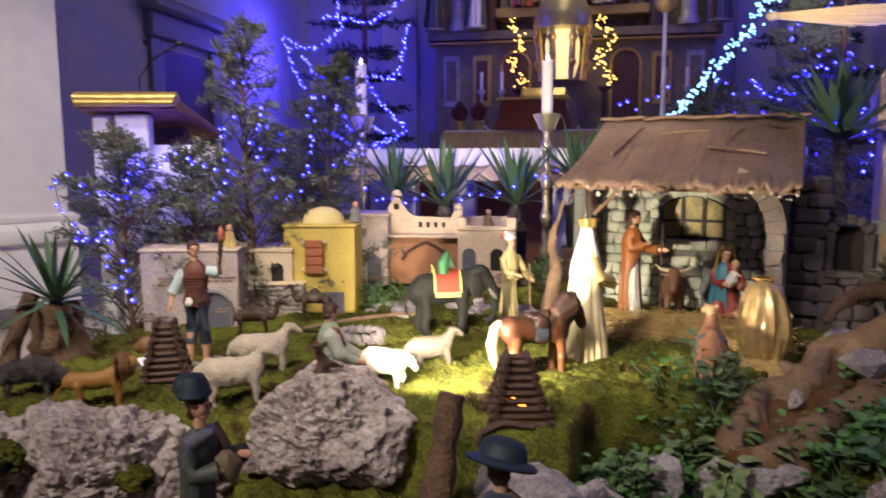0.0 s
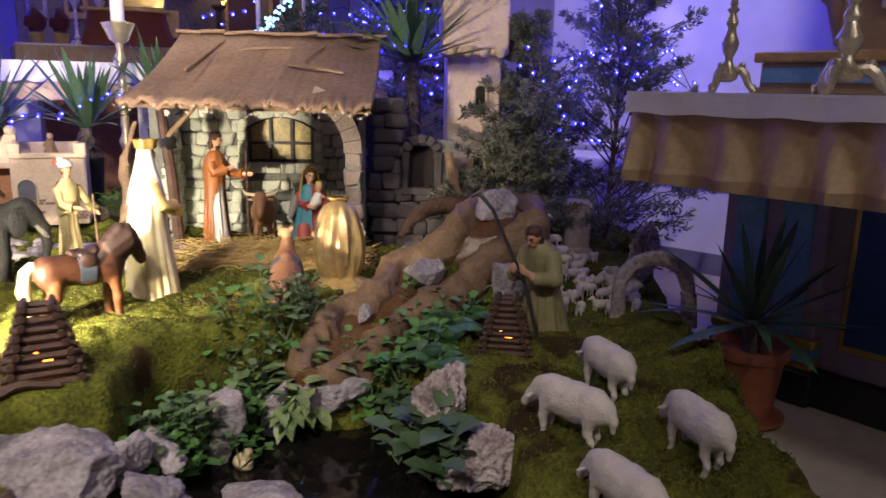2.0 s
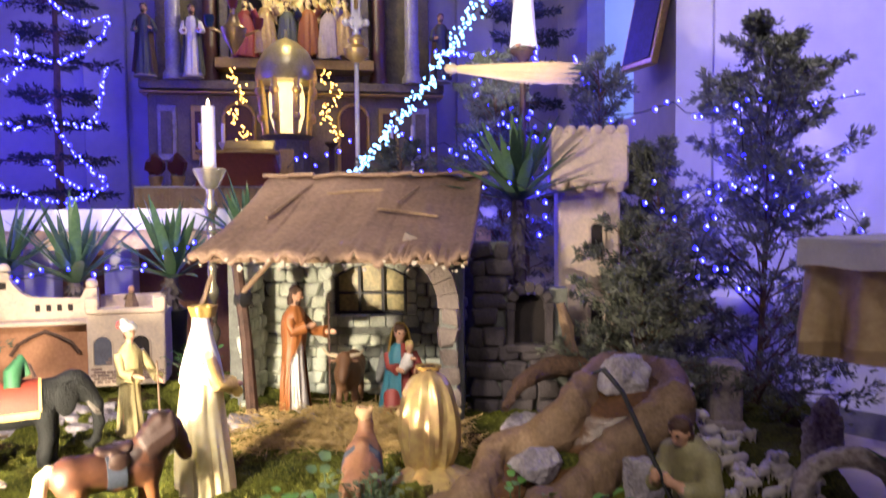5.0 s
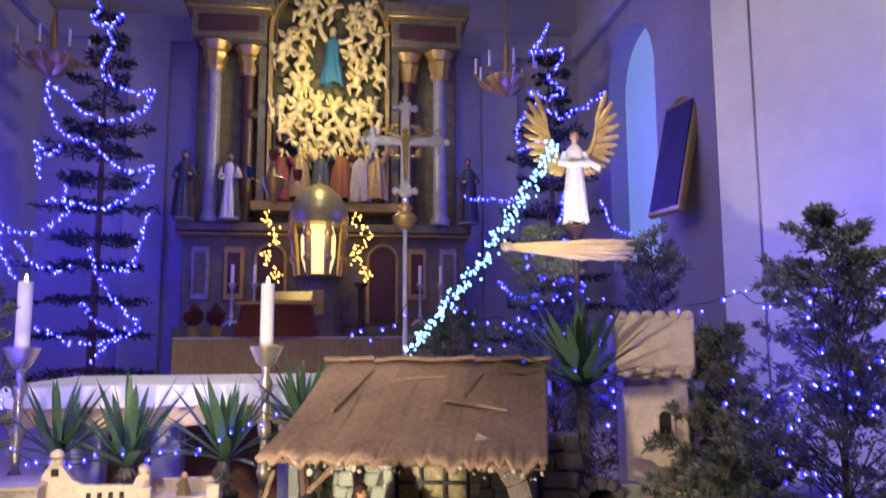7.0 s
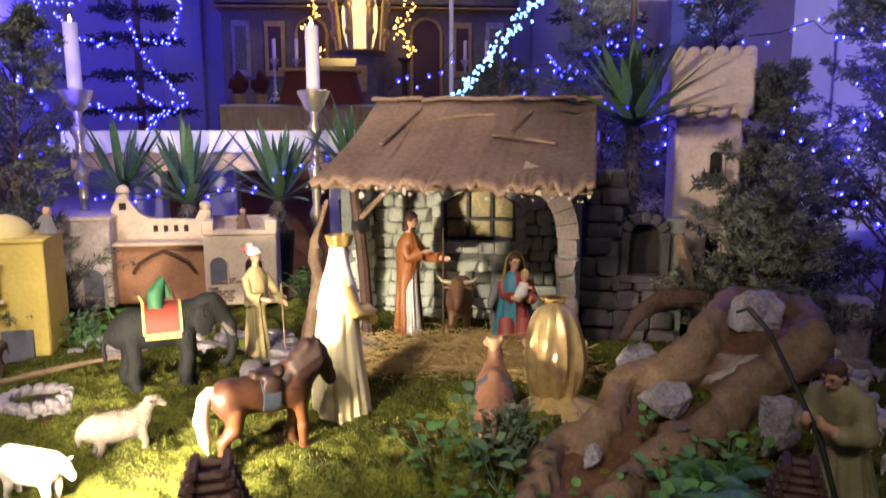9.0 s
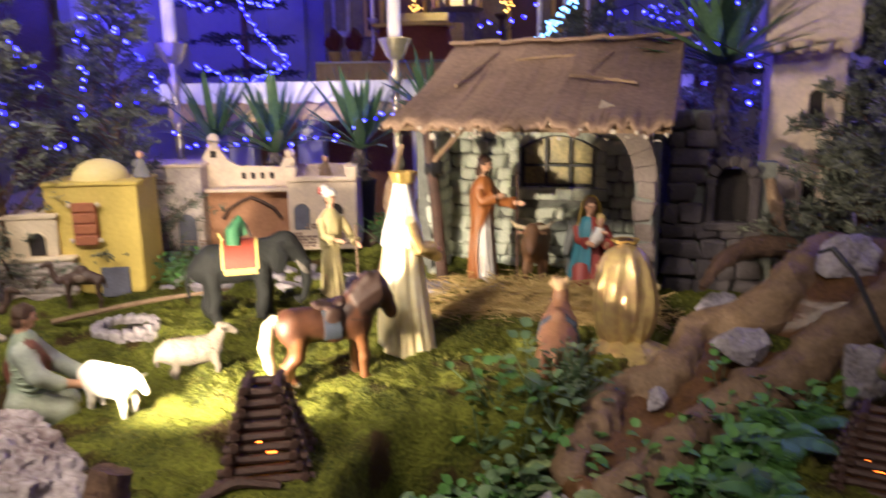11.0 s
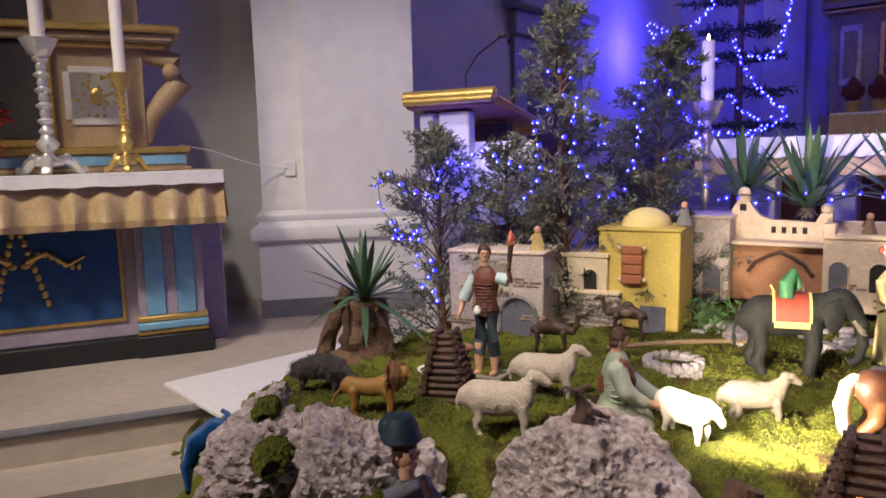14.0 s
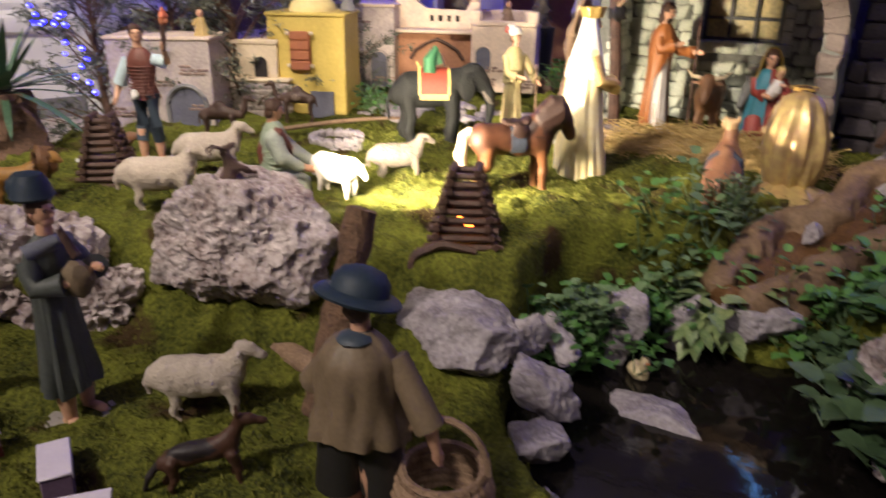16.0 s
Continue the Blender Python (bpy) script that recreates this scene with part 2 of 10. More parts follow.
class Form:
    """Collects vertices, faces and material slots of one mesh."""

    def __init__(self):
        self.v, self.f, self.m = [], [], []

    def add(self, verts, faces, mi=0):
        n = len(self.v)
        self.v += [tuple(p) for p in verts]
        self.f += [tuple(i + n for i in f) for f in faces]
        self.m += [mi] * len(faces)
        return self

    def tube(self, pts, radii, n=10, mi=0, flat=1.0, up=(0, 0, 1)):
        pts = [Vector(p) for p in pts]
        if not isinstance(radii, (list, tuple)):
            radii = [radii] * len(pts)
        verts, faces = [], []
        for i, p in enumerate(pts):
            d = (pts[min(i + 1, len(pts) - 1)] - pts[max(i - 1, 0)]).normalized()
            s = d.cross(Vector(up))
            if s.length < 0.05:
                s = d.cross(Vector((0, 1, 0)))
            s.normalize()
            w = s.cross(d)
            for k in range(n):
                a = 2 * math.pi * k / n
                verts.append(p + s * math.cos(a) * radii[i] * flat + w * math.sin(a) * radii[i])
        for i in range(len(pts) - 1):
            for k in range(n):
                faces.append((i * n + k, i * n + (k + 1) % n, (i + 1) * n + (k + 1) % n, (i + 1) * n + k))
        faces.append(tuple(range(n - 1, -1, -1)))
        faces.append(tuple((len(pts) - 1) * n + k for k in range(n)))
        return self.add(verts, faces, mi)

    def lathe(self, prof, n=24, mi=0, at=(0, 0, 0), fold=0, amp=0.0, sx=1.0, sy=1.0, twist=0.0, lean=(0, 0)):
        verts, faces = [], []
        top = max(z for _, z in prof) or 1
        for r, z in prof:
            for k in range(n):
                a = 2 * math.pi * k / n
                q = r * (1 + amp * (1 - 0.75 * z / top) * math.sin(fold * a + twist * z)) if fold else r
                verts.append((at[0] + q * math.cos(a) * sx + lean[0] * z, at[1] + q * math.sin(a) * sy + lean[1] * z, at[2] + z))
        for i in range(len(prof) - 1):
            for k in range(n):
                faces.append((i * n + k, i * n + (k + 1) % n, (i + 1) * n + (k + 1) % n, (i + 1) * n + k))
        faces.append(tuple(range(n - 1, -1, -1)))
        faces.append(tuple((len(prof) - 1) * n + k for k in range(n)))
        return self.add(verts, faces, mi)

    def ball(self, c, r, mi=0, n=12, rough=0.0, seed=0.0):
        rx, ry, rz = r if isinstance(r, (tuple, list)) else (r, r, r)
        verts, faces = [], []
        for i in range(n // 2 + 1):
            b = math.pi * i / (n // 2)
            for k in range(n):
                a = 2 * math.pi * k / n
                d = Vector((math.sin(b) * math.cos(a), math.sin(b) * math.sin(a), math.cos(b)))
                q = 1 + rough * noise.noise(d * 2.5 + Vector((seed, 0, 0))) if rough else 1
                verts.append((c[0] + rx * d.x * q, c[1] + ry * d.y * q, c[2] + rz * d.z * q))
        for i in range(n // 2):
            for k in range(n):
                faces.append((i * n + k, (i + 1) * n + k, (i + 1) * n + (k + 1) % n, i * n + (k + 1) % n))
        return self.add(verts, faces, mi)

    def box(self, c, s, mi=0, bev=0.0, m=None):
        hx, hy, hz = s[0] / 2, s[1] / 2, s[2] / 2
        b = min(bev, hx * 0.9, hy * 0.9, hz * 0.9)
        m = m or Matrix()
        c = Vector(c)
        if b <= 0:
            vs = [Vector((x, y, z)) for x in (-hx, hx) for y in (-hy, hy) for z in (-hz, hz)]
            fs = [(0, 1, 3, 2), (4, 6, 7, 5), (0, 4, 5, 1), (2, 3, 7, 6), (0, 2, 6, 4), (1, 5, 7, 3)]
        else:
            vs, idx = [], {}
            for sx in (-1, 1):
                for sy in (-1, 1):
                    for sz in (-1, 1):
                        for ax in range(3):
                            q = [sx * (hx - b), sy * (hy - b), sz * (hz - b)]
                            q[ax] = (sx, sy, sz)[ax] * (hx, hy, hz)[ax]
                            idx[sx, sy, sz, ax] = len(vs)
                            vs.append(Vector(q))
            fs = []
            for ax in range(3):
                o = [a for a in range(3) if a != ax]
                for sg in (-1, 1):
                    ring = []
                    for p, q in ((-1, -1), (1, -1), (1, 1), (-1, 1)):
                        key = [0, 0, 0]
                        key[ax], key[o[0]], key[o[1]] = sg, p, q
                        ring.append(idx[(*key, ax)])
                    fs.append(tuple(ring if (sg > 0) == (ax != 1) else ring[::-1]))
                for p in (-1, 1):
                    for q in (-1, 1):
                        e = []
                        for sg in (-1, 1):
                            key = [0, 0, 0]
                            key[ax], key[o[0]], key[o[1]] = sg, p, q
                            e.append((idx[(*key, o[0])], idx[(*key, o[1])]))
                        fs.append((e[0][0], e[0][1], e[1][1], e[1][0]))
            for sx in (-1, 1):
                for sy in (-1, 1):
                    for sz in (-1, 1):
                        fs.append(tuple(idx[sx, sy, sz, ax] for ax in range(3)))
        return self.add([c + m.to_3x3() @ v for v in vs], fs, mi)

    def prism(self, outline, z0, z1, mi=0):
        n = len(outline)
        vs = [(x, y, z0) for x, y in outline] + [(x, y, z1) for x, y in outline]
        fs = [tuple(range(n - 1, -1, -1)), tuple(range(n, 2 * n))] + [(i, (i + 1) % n, n + (i + 1) % n, n + i) for i in range(n)]
        return self.add(vs, fs, mi)

    def blade(self, base, tip, width, sag=0.0, mi=0, seg=4, fold=0.25):
        """A long pointed leaf with a channel along it."""
        base, tip = Vector(base), Vector(tip)
        d = tip - base
        s = d.cross(Vector((0, 0, 1)))
        s = s.normalized() if s.length > 1e-6 else Vector((1, 0, 0))
        up = s.cross(d).normalized()
        vs, fs = [], []
        for i in range(seg + 1):
            u = i / seg
            w = width * 0.5 * (0.6 + 1.6 * u) * (1 - u) ** 0.7 if u < 1 else 0.0003
            p = base + d * u - Vector((0, 0, sag * u * u))
            vs += [p - s * w + up * w * fold, p, p + s * w + up * w * fold]
        for i in range(seg):
            a = 3 * i
            fs += [(a, a + 1, a + 4, a + 3), (a + 1, a + 2, a + 5, a + 4)]
        return self.add(vs, fs, mi)

    def mesh(self, name, mats, smooth=True, fix=True):
        me = bpy.data.meshes.new(name)
        me.from_pydata(self.v, [], self.f)
        for m in mats:
            me.materials.append(m)
        me.polygons.foreach_set("material_index", self.m)
        if smooth:
            me.polygons.foreach_set("use_smooth", [True] * len(self.f))
        me.validate()
        if fix:
            bm = bmesh.new()
            bm.from_mesh(me)
            bmesh.ops.recalc_face_normals(bm, faces=bm.faces)
            bm.to_mesh(me)
            bm.free()
        if smooth:
            me.set_sharp_from_angle(angle=radians(42))
        me.update()
        return me


class Clay:
    """A body modelled from rounded limbs and lumps that flow into one another."""

    def __init__(self):
        self.prims = []

    def limb(self, pts, mi=0, flat=1.0, k=0.04):
        """pts: (x, y, z, radius) along the limb."""
        for a, b in zip(pts, pts[1:]):
            self.prims.append(("limb", a, b, mi, flat, k))
        return self

    def lump(self, c, r, mi=0, k=0.04, m=None):
        r = r if isinstance(r, (tuple, list)) else (r, r, r)
        self.prims.append(("lump", c, r, mi, m, k))
        return self

    def skin(self, f, cell, rough=0.0, grain=9.0, sub=None):
        """Adds the surface to the form f."""
        lo, hi = np.full(3, 9.0), np.full(3, -9.0)
        for p in self.prims:
            for c, r in (((p[1][:3], p[1][3]), (p[2][:3], p[2][3])) if p[0] == "limb" else ((p[1], max(p[2])),)):
                lo, hi = np.minimum(lo, np.array(c) - r), np.maximum(hi, np.array(c) + r)
        lo, hi = lo - 2.5 * cell, hi + 2.5 * cell
        n = np.maximum(4, np.ceil((hi - lo) / cell).astype(int))
        P = np.stack(np.meshgrid(*[lo[i] + cell * np.arange(n[i]) for i in range(3)], indexing="ij"), -1)
        D, near, which = np.full(P.shape[:3], 1e3), np.full(P.shape[:3], 1e3), np.zeros(P.shape[:3], int)
        for p in self.prims:
            if p[0] == "limb":
                sc = np.array((1, 1 / p[4], 1))
                a, b = np.array(p[1][:3]) * sc, np.array(p[2][:3]) * sc
                ab = b - a
                q = P * sc - a
                t = np.clip((q @ ab) / max(ab @ ab, 1e-9), 0, 1)
                d = np.linalg.norm(q - t[..., None] * ab, axis=-1) - (p[1][3] + (p[2][3] - p[1][3]) * t)
            else:
                q = P - np.array(p[1])
                if p[4] is not None:
                    q = q @ np.array(p[4].to_3x3())
                d = (np.linalg.norm(q / np.array(p[2]), axis=-1) - 1) * min(p[2])
            closer = d < near
            which[closer], near = p[3], np.minimum(near, d)
            h = np.clip(0.5 + 0.5 * (d - D) / p[5], 0, 1)
            D = d * (1 - h) + D * h - p[5] * h * (1 - h)
        S = D < 0
        acc, cnt = np.zeros(tuple(n - 1) + (3,)), np.zeros(tuple(n - 1))
        cs = [tuple(slice(o, o + n[i] - 1) for i, o in enumerate(c)) for c in itertools.product((0, 1), repeat=3)]
        for i, j in itertools.combinations(range(8), 2):
            if bin(i ^ j).count("1") != 1:
                continue
            da, db = D[cs[i]], D[cs[j]]
            m = (da < 0) != (db < 0)
            t = np.where(m, da / np.where(m, da - db, 1), 0)[..., None]
            acc += m[..., None] * (P[cs[i]] * (1 - t) + P[cs[j]] * t)
            cnt += m
        on = cnt > 0
        idx = np.full(cnt.shape, -1)
        idx[on] = np.arange(on.sum())
        v = acc[on] / cnt[on][:, None]
        wm = which[cs[0]]
        faces, mi = [], []
        for ax in range(3):
            u, w = [a for a in range(3) if a != ax]
            sl = lambda o, c: tuple(slice(c, n[i] - 1 + (o if i == ax else 0)) if i == ax else slice(1, n[i] - 1) for i in range(3))
            A, B = S[sl(0, 0)], S[sl(1, 1)]
            g = np.argwhere(A != B)
            if not len(g):
                continue
            flip = A[tuple(g.T)]
            g = g + np.array([0 if i == ax else 1 for i in range(3)])
            eu, ew = np.eye(3, dtype=int)[u], np.eye(3, dtype=int)[w]
            q = np.stack([idx[tuple((g - o).T)] for o in (eu * 0, eu, eu + ew, ew)], 1)
            if ax == 1:
                flip = ~flip
            q[~flip] = q[~flip][:, ::-1]
            faces.append(q)
            mi.append(wm[tuple(np.minimum(g, n - 2).T)])
        q, mi = np.concatenate(faces), np.concatenate(mi)
        good = (q >= 0).all(1)
        q, mi = q[good], mi[good]
        if rough:
            c = v.mean(0)
            out = []
            for p in v:
                p = Vector(p)
                d = noise.noise(p * grain) + 0.6 * noise.noise(p * grain * 2.3)
                out.append(p + (p - Vector((p.x, 0, c[2]))).normalized() * rough * d)
            v = out
        m0 = len(f.v)
        f.v += [tuple(p) for p in v]
        f.f += [tuple(int(i) + m0 for i in r) for r in q]
        f.m += [int(x) for x in mi]
        return f


def tup(mats):
    return mats if isinstance(mats, (list, tuple)) else [mats]


def part(name, form, mats, parent, label="", smooth=True, m=None):
    ob = new(name, form.mesh(name, tup(mats), smooth) if isinstance(form, Form) else form)
    ob.parent = parent
    if m is not None:
        ob.matrix_basis = m
    return tagged(ob, label)


def thing(name, label, category, m=None, group="", kind=""):
    ob = new(name)
    ob.empty_display_size = 0.05
    ob.matrix_basis = m or Matrix()
    return tagged(ob, label, category, group, kind)


def solid(name, form, mats, label, category, m=None, group="", kind="", smooth=True):
    ob = new(name, form.mesh(name, tup(mats), smooth))
    ob.matrix_basis = m or Matrix()
    return tagged(ob, label, category, group, kind)


def step(a, b, x):
    t = np.clip((np.asarray(x, float) - a) / (b - a), 0, 1)
    return t * t * (3 - 2 * t)


GRID = np.random.default_rng(5).random((64, 64))


def fuzz(x, y, s):
    """Smooth value noise, -1 to 1."""
    x, y = np.asarray(x, float) * s, np.asarray(y, float) * s
    i, j = np.floor(x).astype(int), np.floor(y).astype(int)
    u, v = x - i, y - j
    u, v = u * u * (3 - 2 * u), v * v * (3 - 2 * v)
    g = lambda a, b: GRID[a % 64, b % 64]
    return 2 * ((g(i, j) * (1 - u) + g(i + 1, j) * u) * (1 - v) + (g(i, j + 1) * (1 - u) + g(i + 1, j + 1) * u) * v) - 1


def lumps(x, y, s):
    """Rounded cushions with creases between them, 0 to 1."""
    x, y = np.asarray(x, float) * s, np.asarray(y, float) * s
    i, j = np.floor(x).astype(int), np.floor(y).astype(int)
    best = np.full(x.shape, 9.0)
    for a in (-1, 0, 1):
        for b in (-1, 0, 1):
            px, py = i + a + GRID[(i + a) % 64, (j + b) % 64], j + b + GRID[(j + b + 31) % 64, (i + a + 17) % 64]
            best = np.minimum(best, (x - px) ** 2 + (y - py) ** 2)
    return np.sqrt(np.maximum(0, 1 - best))


# line of the waterfall, from its head down to the pond
CH = [Vector(p) for p in ((1.69, 2.62, 0.54), (1.55, 2.54, 0.50), (1.43, 2.50, 0.43), (1.31, 2.47, 0.36), (1.22, 2.39, 0.32), (1.12, 2.32, 0.28), (1.02, 2.24, 0.26), (0.93, 2.13, 0.235), (0.86, 2.04, 0.21))]


def ground(x, y, rough=False):
    """Height of the mossy landscape."""
    x, y = np.asarray(x, float), np.asarray(y, float)
    edge = np.interp(x, [-2.2, -1.5, -0.9, 0.0, 0.25, 0.45, 0.6, 0.78, 0.95, 1.2], [1.78, 1.66, 1.62, 1.60, 1.66, 1.78, 1.95, 2.2, 2.34, 2.4])
    w = 0.025 * fuzz(x, y, 9) + 0.035 * fuzz(x + 6, y + 3, 4.2)
    plateau = 0.32 - 0.03 * step(0.5, 1.1, x) - 0.05 * step(-1.25, -1.6, x)
    front = 0.13 - 0.22 * step(-1.15, -1.75, x) - 0.05 * step(1.0, 0.6, y)
    h = front + (plateau - front) * (0.45 * step(-0.16, -0.04, y - edge + 1.4 * w) + 0.55 * step(-0.03, 0.07, y - edge + w))
    right = 0.235 + 0.05 * step(2.3, 2.9, y) - 0.10 * step(1.25, 0.75, y)
    h = h + (right - h) * step(1.0, 1.22, x - 0.35 * np.maximum(0, y - 2.1))
    px, py = (x - 0.76) * 0.97 + (y - 1.62) * 0.26, (y - 1.62) * 0.97 - (x - 0.76) * 0.26
    pond = (np.abs(px / 0.40) ** 2.4 + np.abs(py / 0.50) ** 2.4)
    h = h + (-0.10 - h) * step(1.12, 0.80, pond + 2 * w)
    for a, b in zip(CH[:8], CH[1:8]):
        u = np.clip(((x - a.x) * (b.x - a.x) + (y - a.y) * (b.y - a.y)) / ((b.x - a.x) ** 2 + (b.y - a.y) ** 2), 0, 1)
        d = np.hypot(x - a.x - u * (b.x - a.x), y - a.y - u * (b.y - a.y))
        h = np.maximum(h, a.z + u * (b.z - a.z) - 0.065 - 1.5 * np.maximum(0, d - 0.10))
    xl = np.interp(y, [1.3, 1.5, 1.62, 1.8, 2.14, 3.2], [-2.1, -1.8, -1.60, -1.64, -1.69, -1.70])
    xr = np.interp(y, [0.7, 1.13, 1.45, 1.92, 2.6, 3.2], [1.58, 1.74, 1.87, 2.07, 2.35, 2.7])
    off = np.minimum(np.minimum((x - xl + w), (xr - x + w)), np.minimum(y - 0.62, 4.0 - y))
    low = np.where(x < 0, -0.32, 0.0) * step(2.05, 1.6, y)
    h = low - 0.03 + (h - low + 0.03) * step(-0.03, 0.05, off)
    if rough:
        k = 0.35 + 0.65 * step(-0.4, 0.5, fuzz(x + 9, y, 3))
        h = h + (k * (0.016 * fuzz(x, y, 8) + 0.013 * fuzz(x, y, 17) + 0.010 * fuzz(x, y, 37) + 0.007 * fuzz(x + 3, y, 80)) - 0.006) * step(-0.03, 0.03, off)
        h = h + (0.034 * lumps(x + 2 + 0.05 * fuzz(x, y, 9), y + 0.05 * fuzz(x + 3, y, 9), 5.5) - 0.026) * step(-0.03, 0.03, off)
        h = h + (0.034 * lumps(x + 0.03 * fuzz(x, y, 14), y + 0.03 * fuzz(x + 7, y, 14), 11.0) + 0.016 * lumps(x + 4, y + 1, 26.0) - 0.028) * step(-0.03, 0.03, off)
        crack = np.abs(fuzz(x + 5, y + 2, 5.2) + 0.4 * fuzz(x, y, 19))
        h = h - 0.045 * step(0.10, 0.0, crack) * step(-0.3, 0.2, fuzz(x + 1, y + 7, 3.1))
    return h


def G(x, y):
    return float(ground(x, y))


def spot(x, y, rz=0, up=0.0):
    return pose(x, y, G(x, y) + up, 0, 0, rz)


# ---- setting ----
def slab(name, form, mats, label, category="", smooth=False):
    return solid(name, form, mats, label, category or name.split("_")[0], kind="structure", smooth=smooth)


EDGE = [(-6.0, -4.3), (-2.66, 1.49), (-2.05, 2.55)]
slab("floor", Form().prism(EDGE + [(-1.4, 2.5), (1.3, 2.2), (1.3, -4.3), (9, -4.3), (9, 15), (-9, 15), (-9, -4.3)], -0.32, 0.0), STONEFLOOR, "pale stone floor of the raised chancel", "floor")
slab("floor_nave", Form().box((0, 2, -0.42), (18, 22, 0.1)), STONEFLOOR, "pale stone nave floor below the steps", "floor")
off = [(x + 0.866 * 0.33, y - 0.5 * 0.33) for x, y in EDGE]
slab("step_1", Form().prism(off + [(-1.3, 2.6), (-2.1, 2.6), EDGE[1], EDGE[0]][::1], -0.32, -0.155), STONEFLOOR, "grey stone altar step", "step")
nos = Form()
nos.tube([(x, y, -0.015) for x, y in EDGE], 0.022, 8)
slab("trim_step", nos, GREYSTONE, "rounded grey nosing of the top step", "trim", True)
# unseen ceiling and nave walls, added to keep the world light out
slab("ceiling", Form().box((0, 4, 10.1), (18, 22, 0.2)), PLASTER, "unseen plastered church ceiling, closing out the world light", "ceiling")
for nm, c, s in (("wall_nave_back", (0, -6.6, 4.9), (18, 0.3, 9.8)), ("wall_nave_left", (-8.6, -1, 4.9), (0.3, 11, 9.8)), ("wall_nave_right", (8.6, -1, 4.9), (0.3, 11, 9.8))):
    slab(nm, Form().box(c, s), PLASTER, "unseen white church wall, closing out the world light", "wall")
slab("wall_apse", Form().box((0.3, 13.9, 4.9), (11.4, 0.3, 9.8)), DIMPLASTER, "pale plastered apse wall behind the high altar", "wall")


def wall_x(name, x, y0, y1, holes, label):
    """A wall along y, 0.4 thick, with arched openings (ya, yb, z0, z1)."""
    f = Form()
    y = y0
    for ya, yb, z0, z1 in holes:
        f.box((x, (y + ya) / 2, 4.9), (0.4, ya - y, 9.8))
        if z0 > 0:
            f.box((x, (ya + yb) / 2, z0 / 2), (0.4, yb - ya, z0))
        n, r = 12, (yb - ya) / 2
        arc = [((ya + yb) / 2 + r * math.cos(math.pi * k / n), z1 - r + r * math.sin(math.pi * k / n)) for k in range(n + 1)]
        for (u0, w0), (u1, w1) in zip(arc, arc[1:]):
            vs = [(x + s, q, z) for s in (-0.2, 0.2) for q, z in ((u0, w0), (u1, w1), (u1, 9.8), (u0, 9.8))]
            f.add(vs, [(0, 1, 2, 3), (7, 6, 5, 4), (0, 4, 5, 1)])
        y = yb
    f.box((x, (y + y1) / 2, 4.9), (0.4, y1 - y, 9.8))
    ob = slab(name, f, DIMPLASTER, label, "wall")
    bm = bmesh.new()
    bm.from_mesh(ob.data)
    bmesh.ops.remove_doubles(bm, verts=bm.verts, dist=0.001)
    bm.to_mesh(ob.data)
    bm.free()
    return ob


wall_x("wall_chancel_left", -4.9, 4.6, 13.8, [], "plastered chancel wall washed in blue light")
wall_x("wall_chancel_right", 5.3, 4.6, 13.8, [(10.35, 12.2, 2.4, 6.3)], "plastered chancel wall with an arched window")
pane = Form().box((5.42, 11.28, 4.4), (0.02, 2.1, 4.2))
slab("window_1", pane, glow("evening sky in the window", (0.26, 0.38, 0.60), 0.5), "tall arched window with dim blue evening light", "window")


def pier(name, a, b, turn, label):
    """A diagonal pier between chancel and nave, with pilaster, moulded base and plinth. a, b: ends of its broad face; turn: side of the core."""
    a, b = Vector((*a, 0)), Vector((*b, 0))
    u = (b - a).normalized()
    n = Vector((u.y, -u.x, 0)) * turn
    L = (b - a).length
    t = thing(name, label, "pier", kind="structure")

    def block(nm, s0, s1, d0, d1, z0, z1, m):
        q = [a + u * s0 + n * d0, a + u * s1 + n * d0, a + u * s1 + n * d1, a + u * s0 + n * d1]
        return part(nm, Form().prism([(p.x, p.y) for p in q], z0, z1), m, t, smooth=False)

    block("shaft", 0, L, -2.6, 0, 0, 9.9, PLASTER)
    block("pilaster", 0.28, L - 0.02, 0.0, 0.07, 0.5, 9.9, PLASTER)
    block("plinth", -0.04, L + 0.03, -2.62, 0.10, 0, 0.12, GREYSTONE)
    block("base", -0.03, L + 0.02, -2.61, 0.09, 0.12, 0.50, PLASTER)
    mould = Form()
    prof = [(0.09, 0.50), (0.13, 0.52), (0.14, 0.56), (0.13, 0.60), (0.10, 0.62), (0.085, 0.64), (0.10, 0.66), (0.10, 0.68), (0.07, 0.70), (0.02, 0.71)]
    vs, fs = [], []
    for d, z in prof:
        for p in (a - n * 2.6 - u * (d - 0.06), a + n * d - u * (d - 0.06), b + n * d + u * (d - 0.06), b - n * 2.6 + u * (d - 0.06)):
            vs.append((p.x, p.y, z))
    for i in range(len(prof) - 1):
        for k in range(3):
            fs.append((4 * i + k, 4 * i + k + 1, 4 * i + k + 5, 4 * i + k + 4))
    mould.add(vs, fs)
    part("base_moulding", mould, PLASTER, t)
    return t


pier("pier_left", (-3.56, 3.35), (-2.885, 4.147), 1, "white plastered pier with moulded base beside the chancel")
pier("pier_right", (2.72, 4.45), (3.60, 2.95), 1, "white plastered pier with moulded base, lit blue and violet")

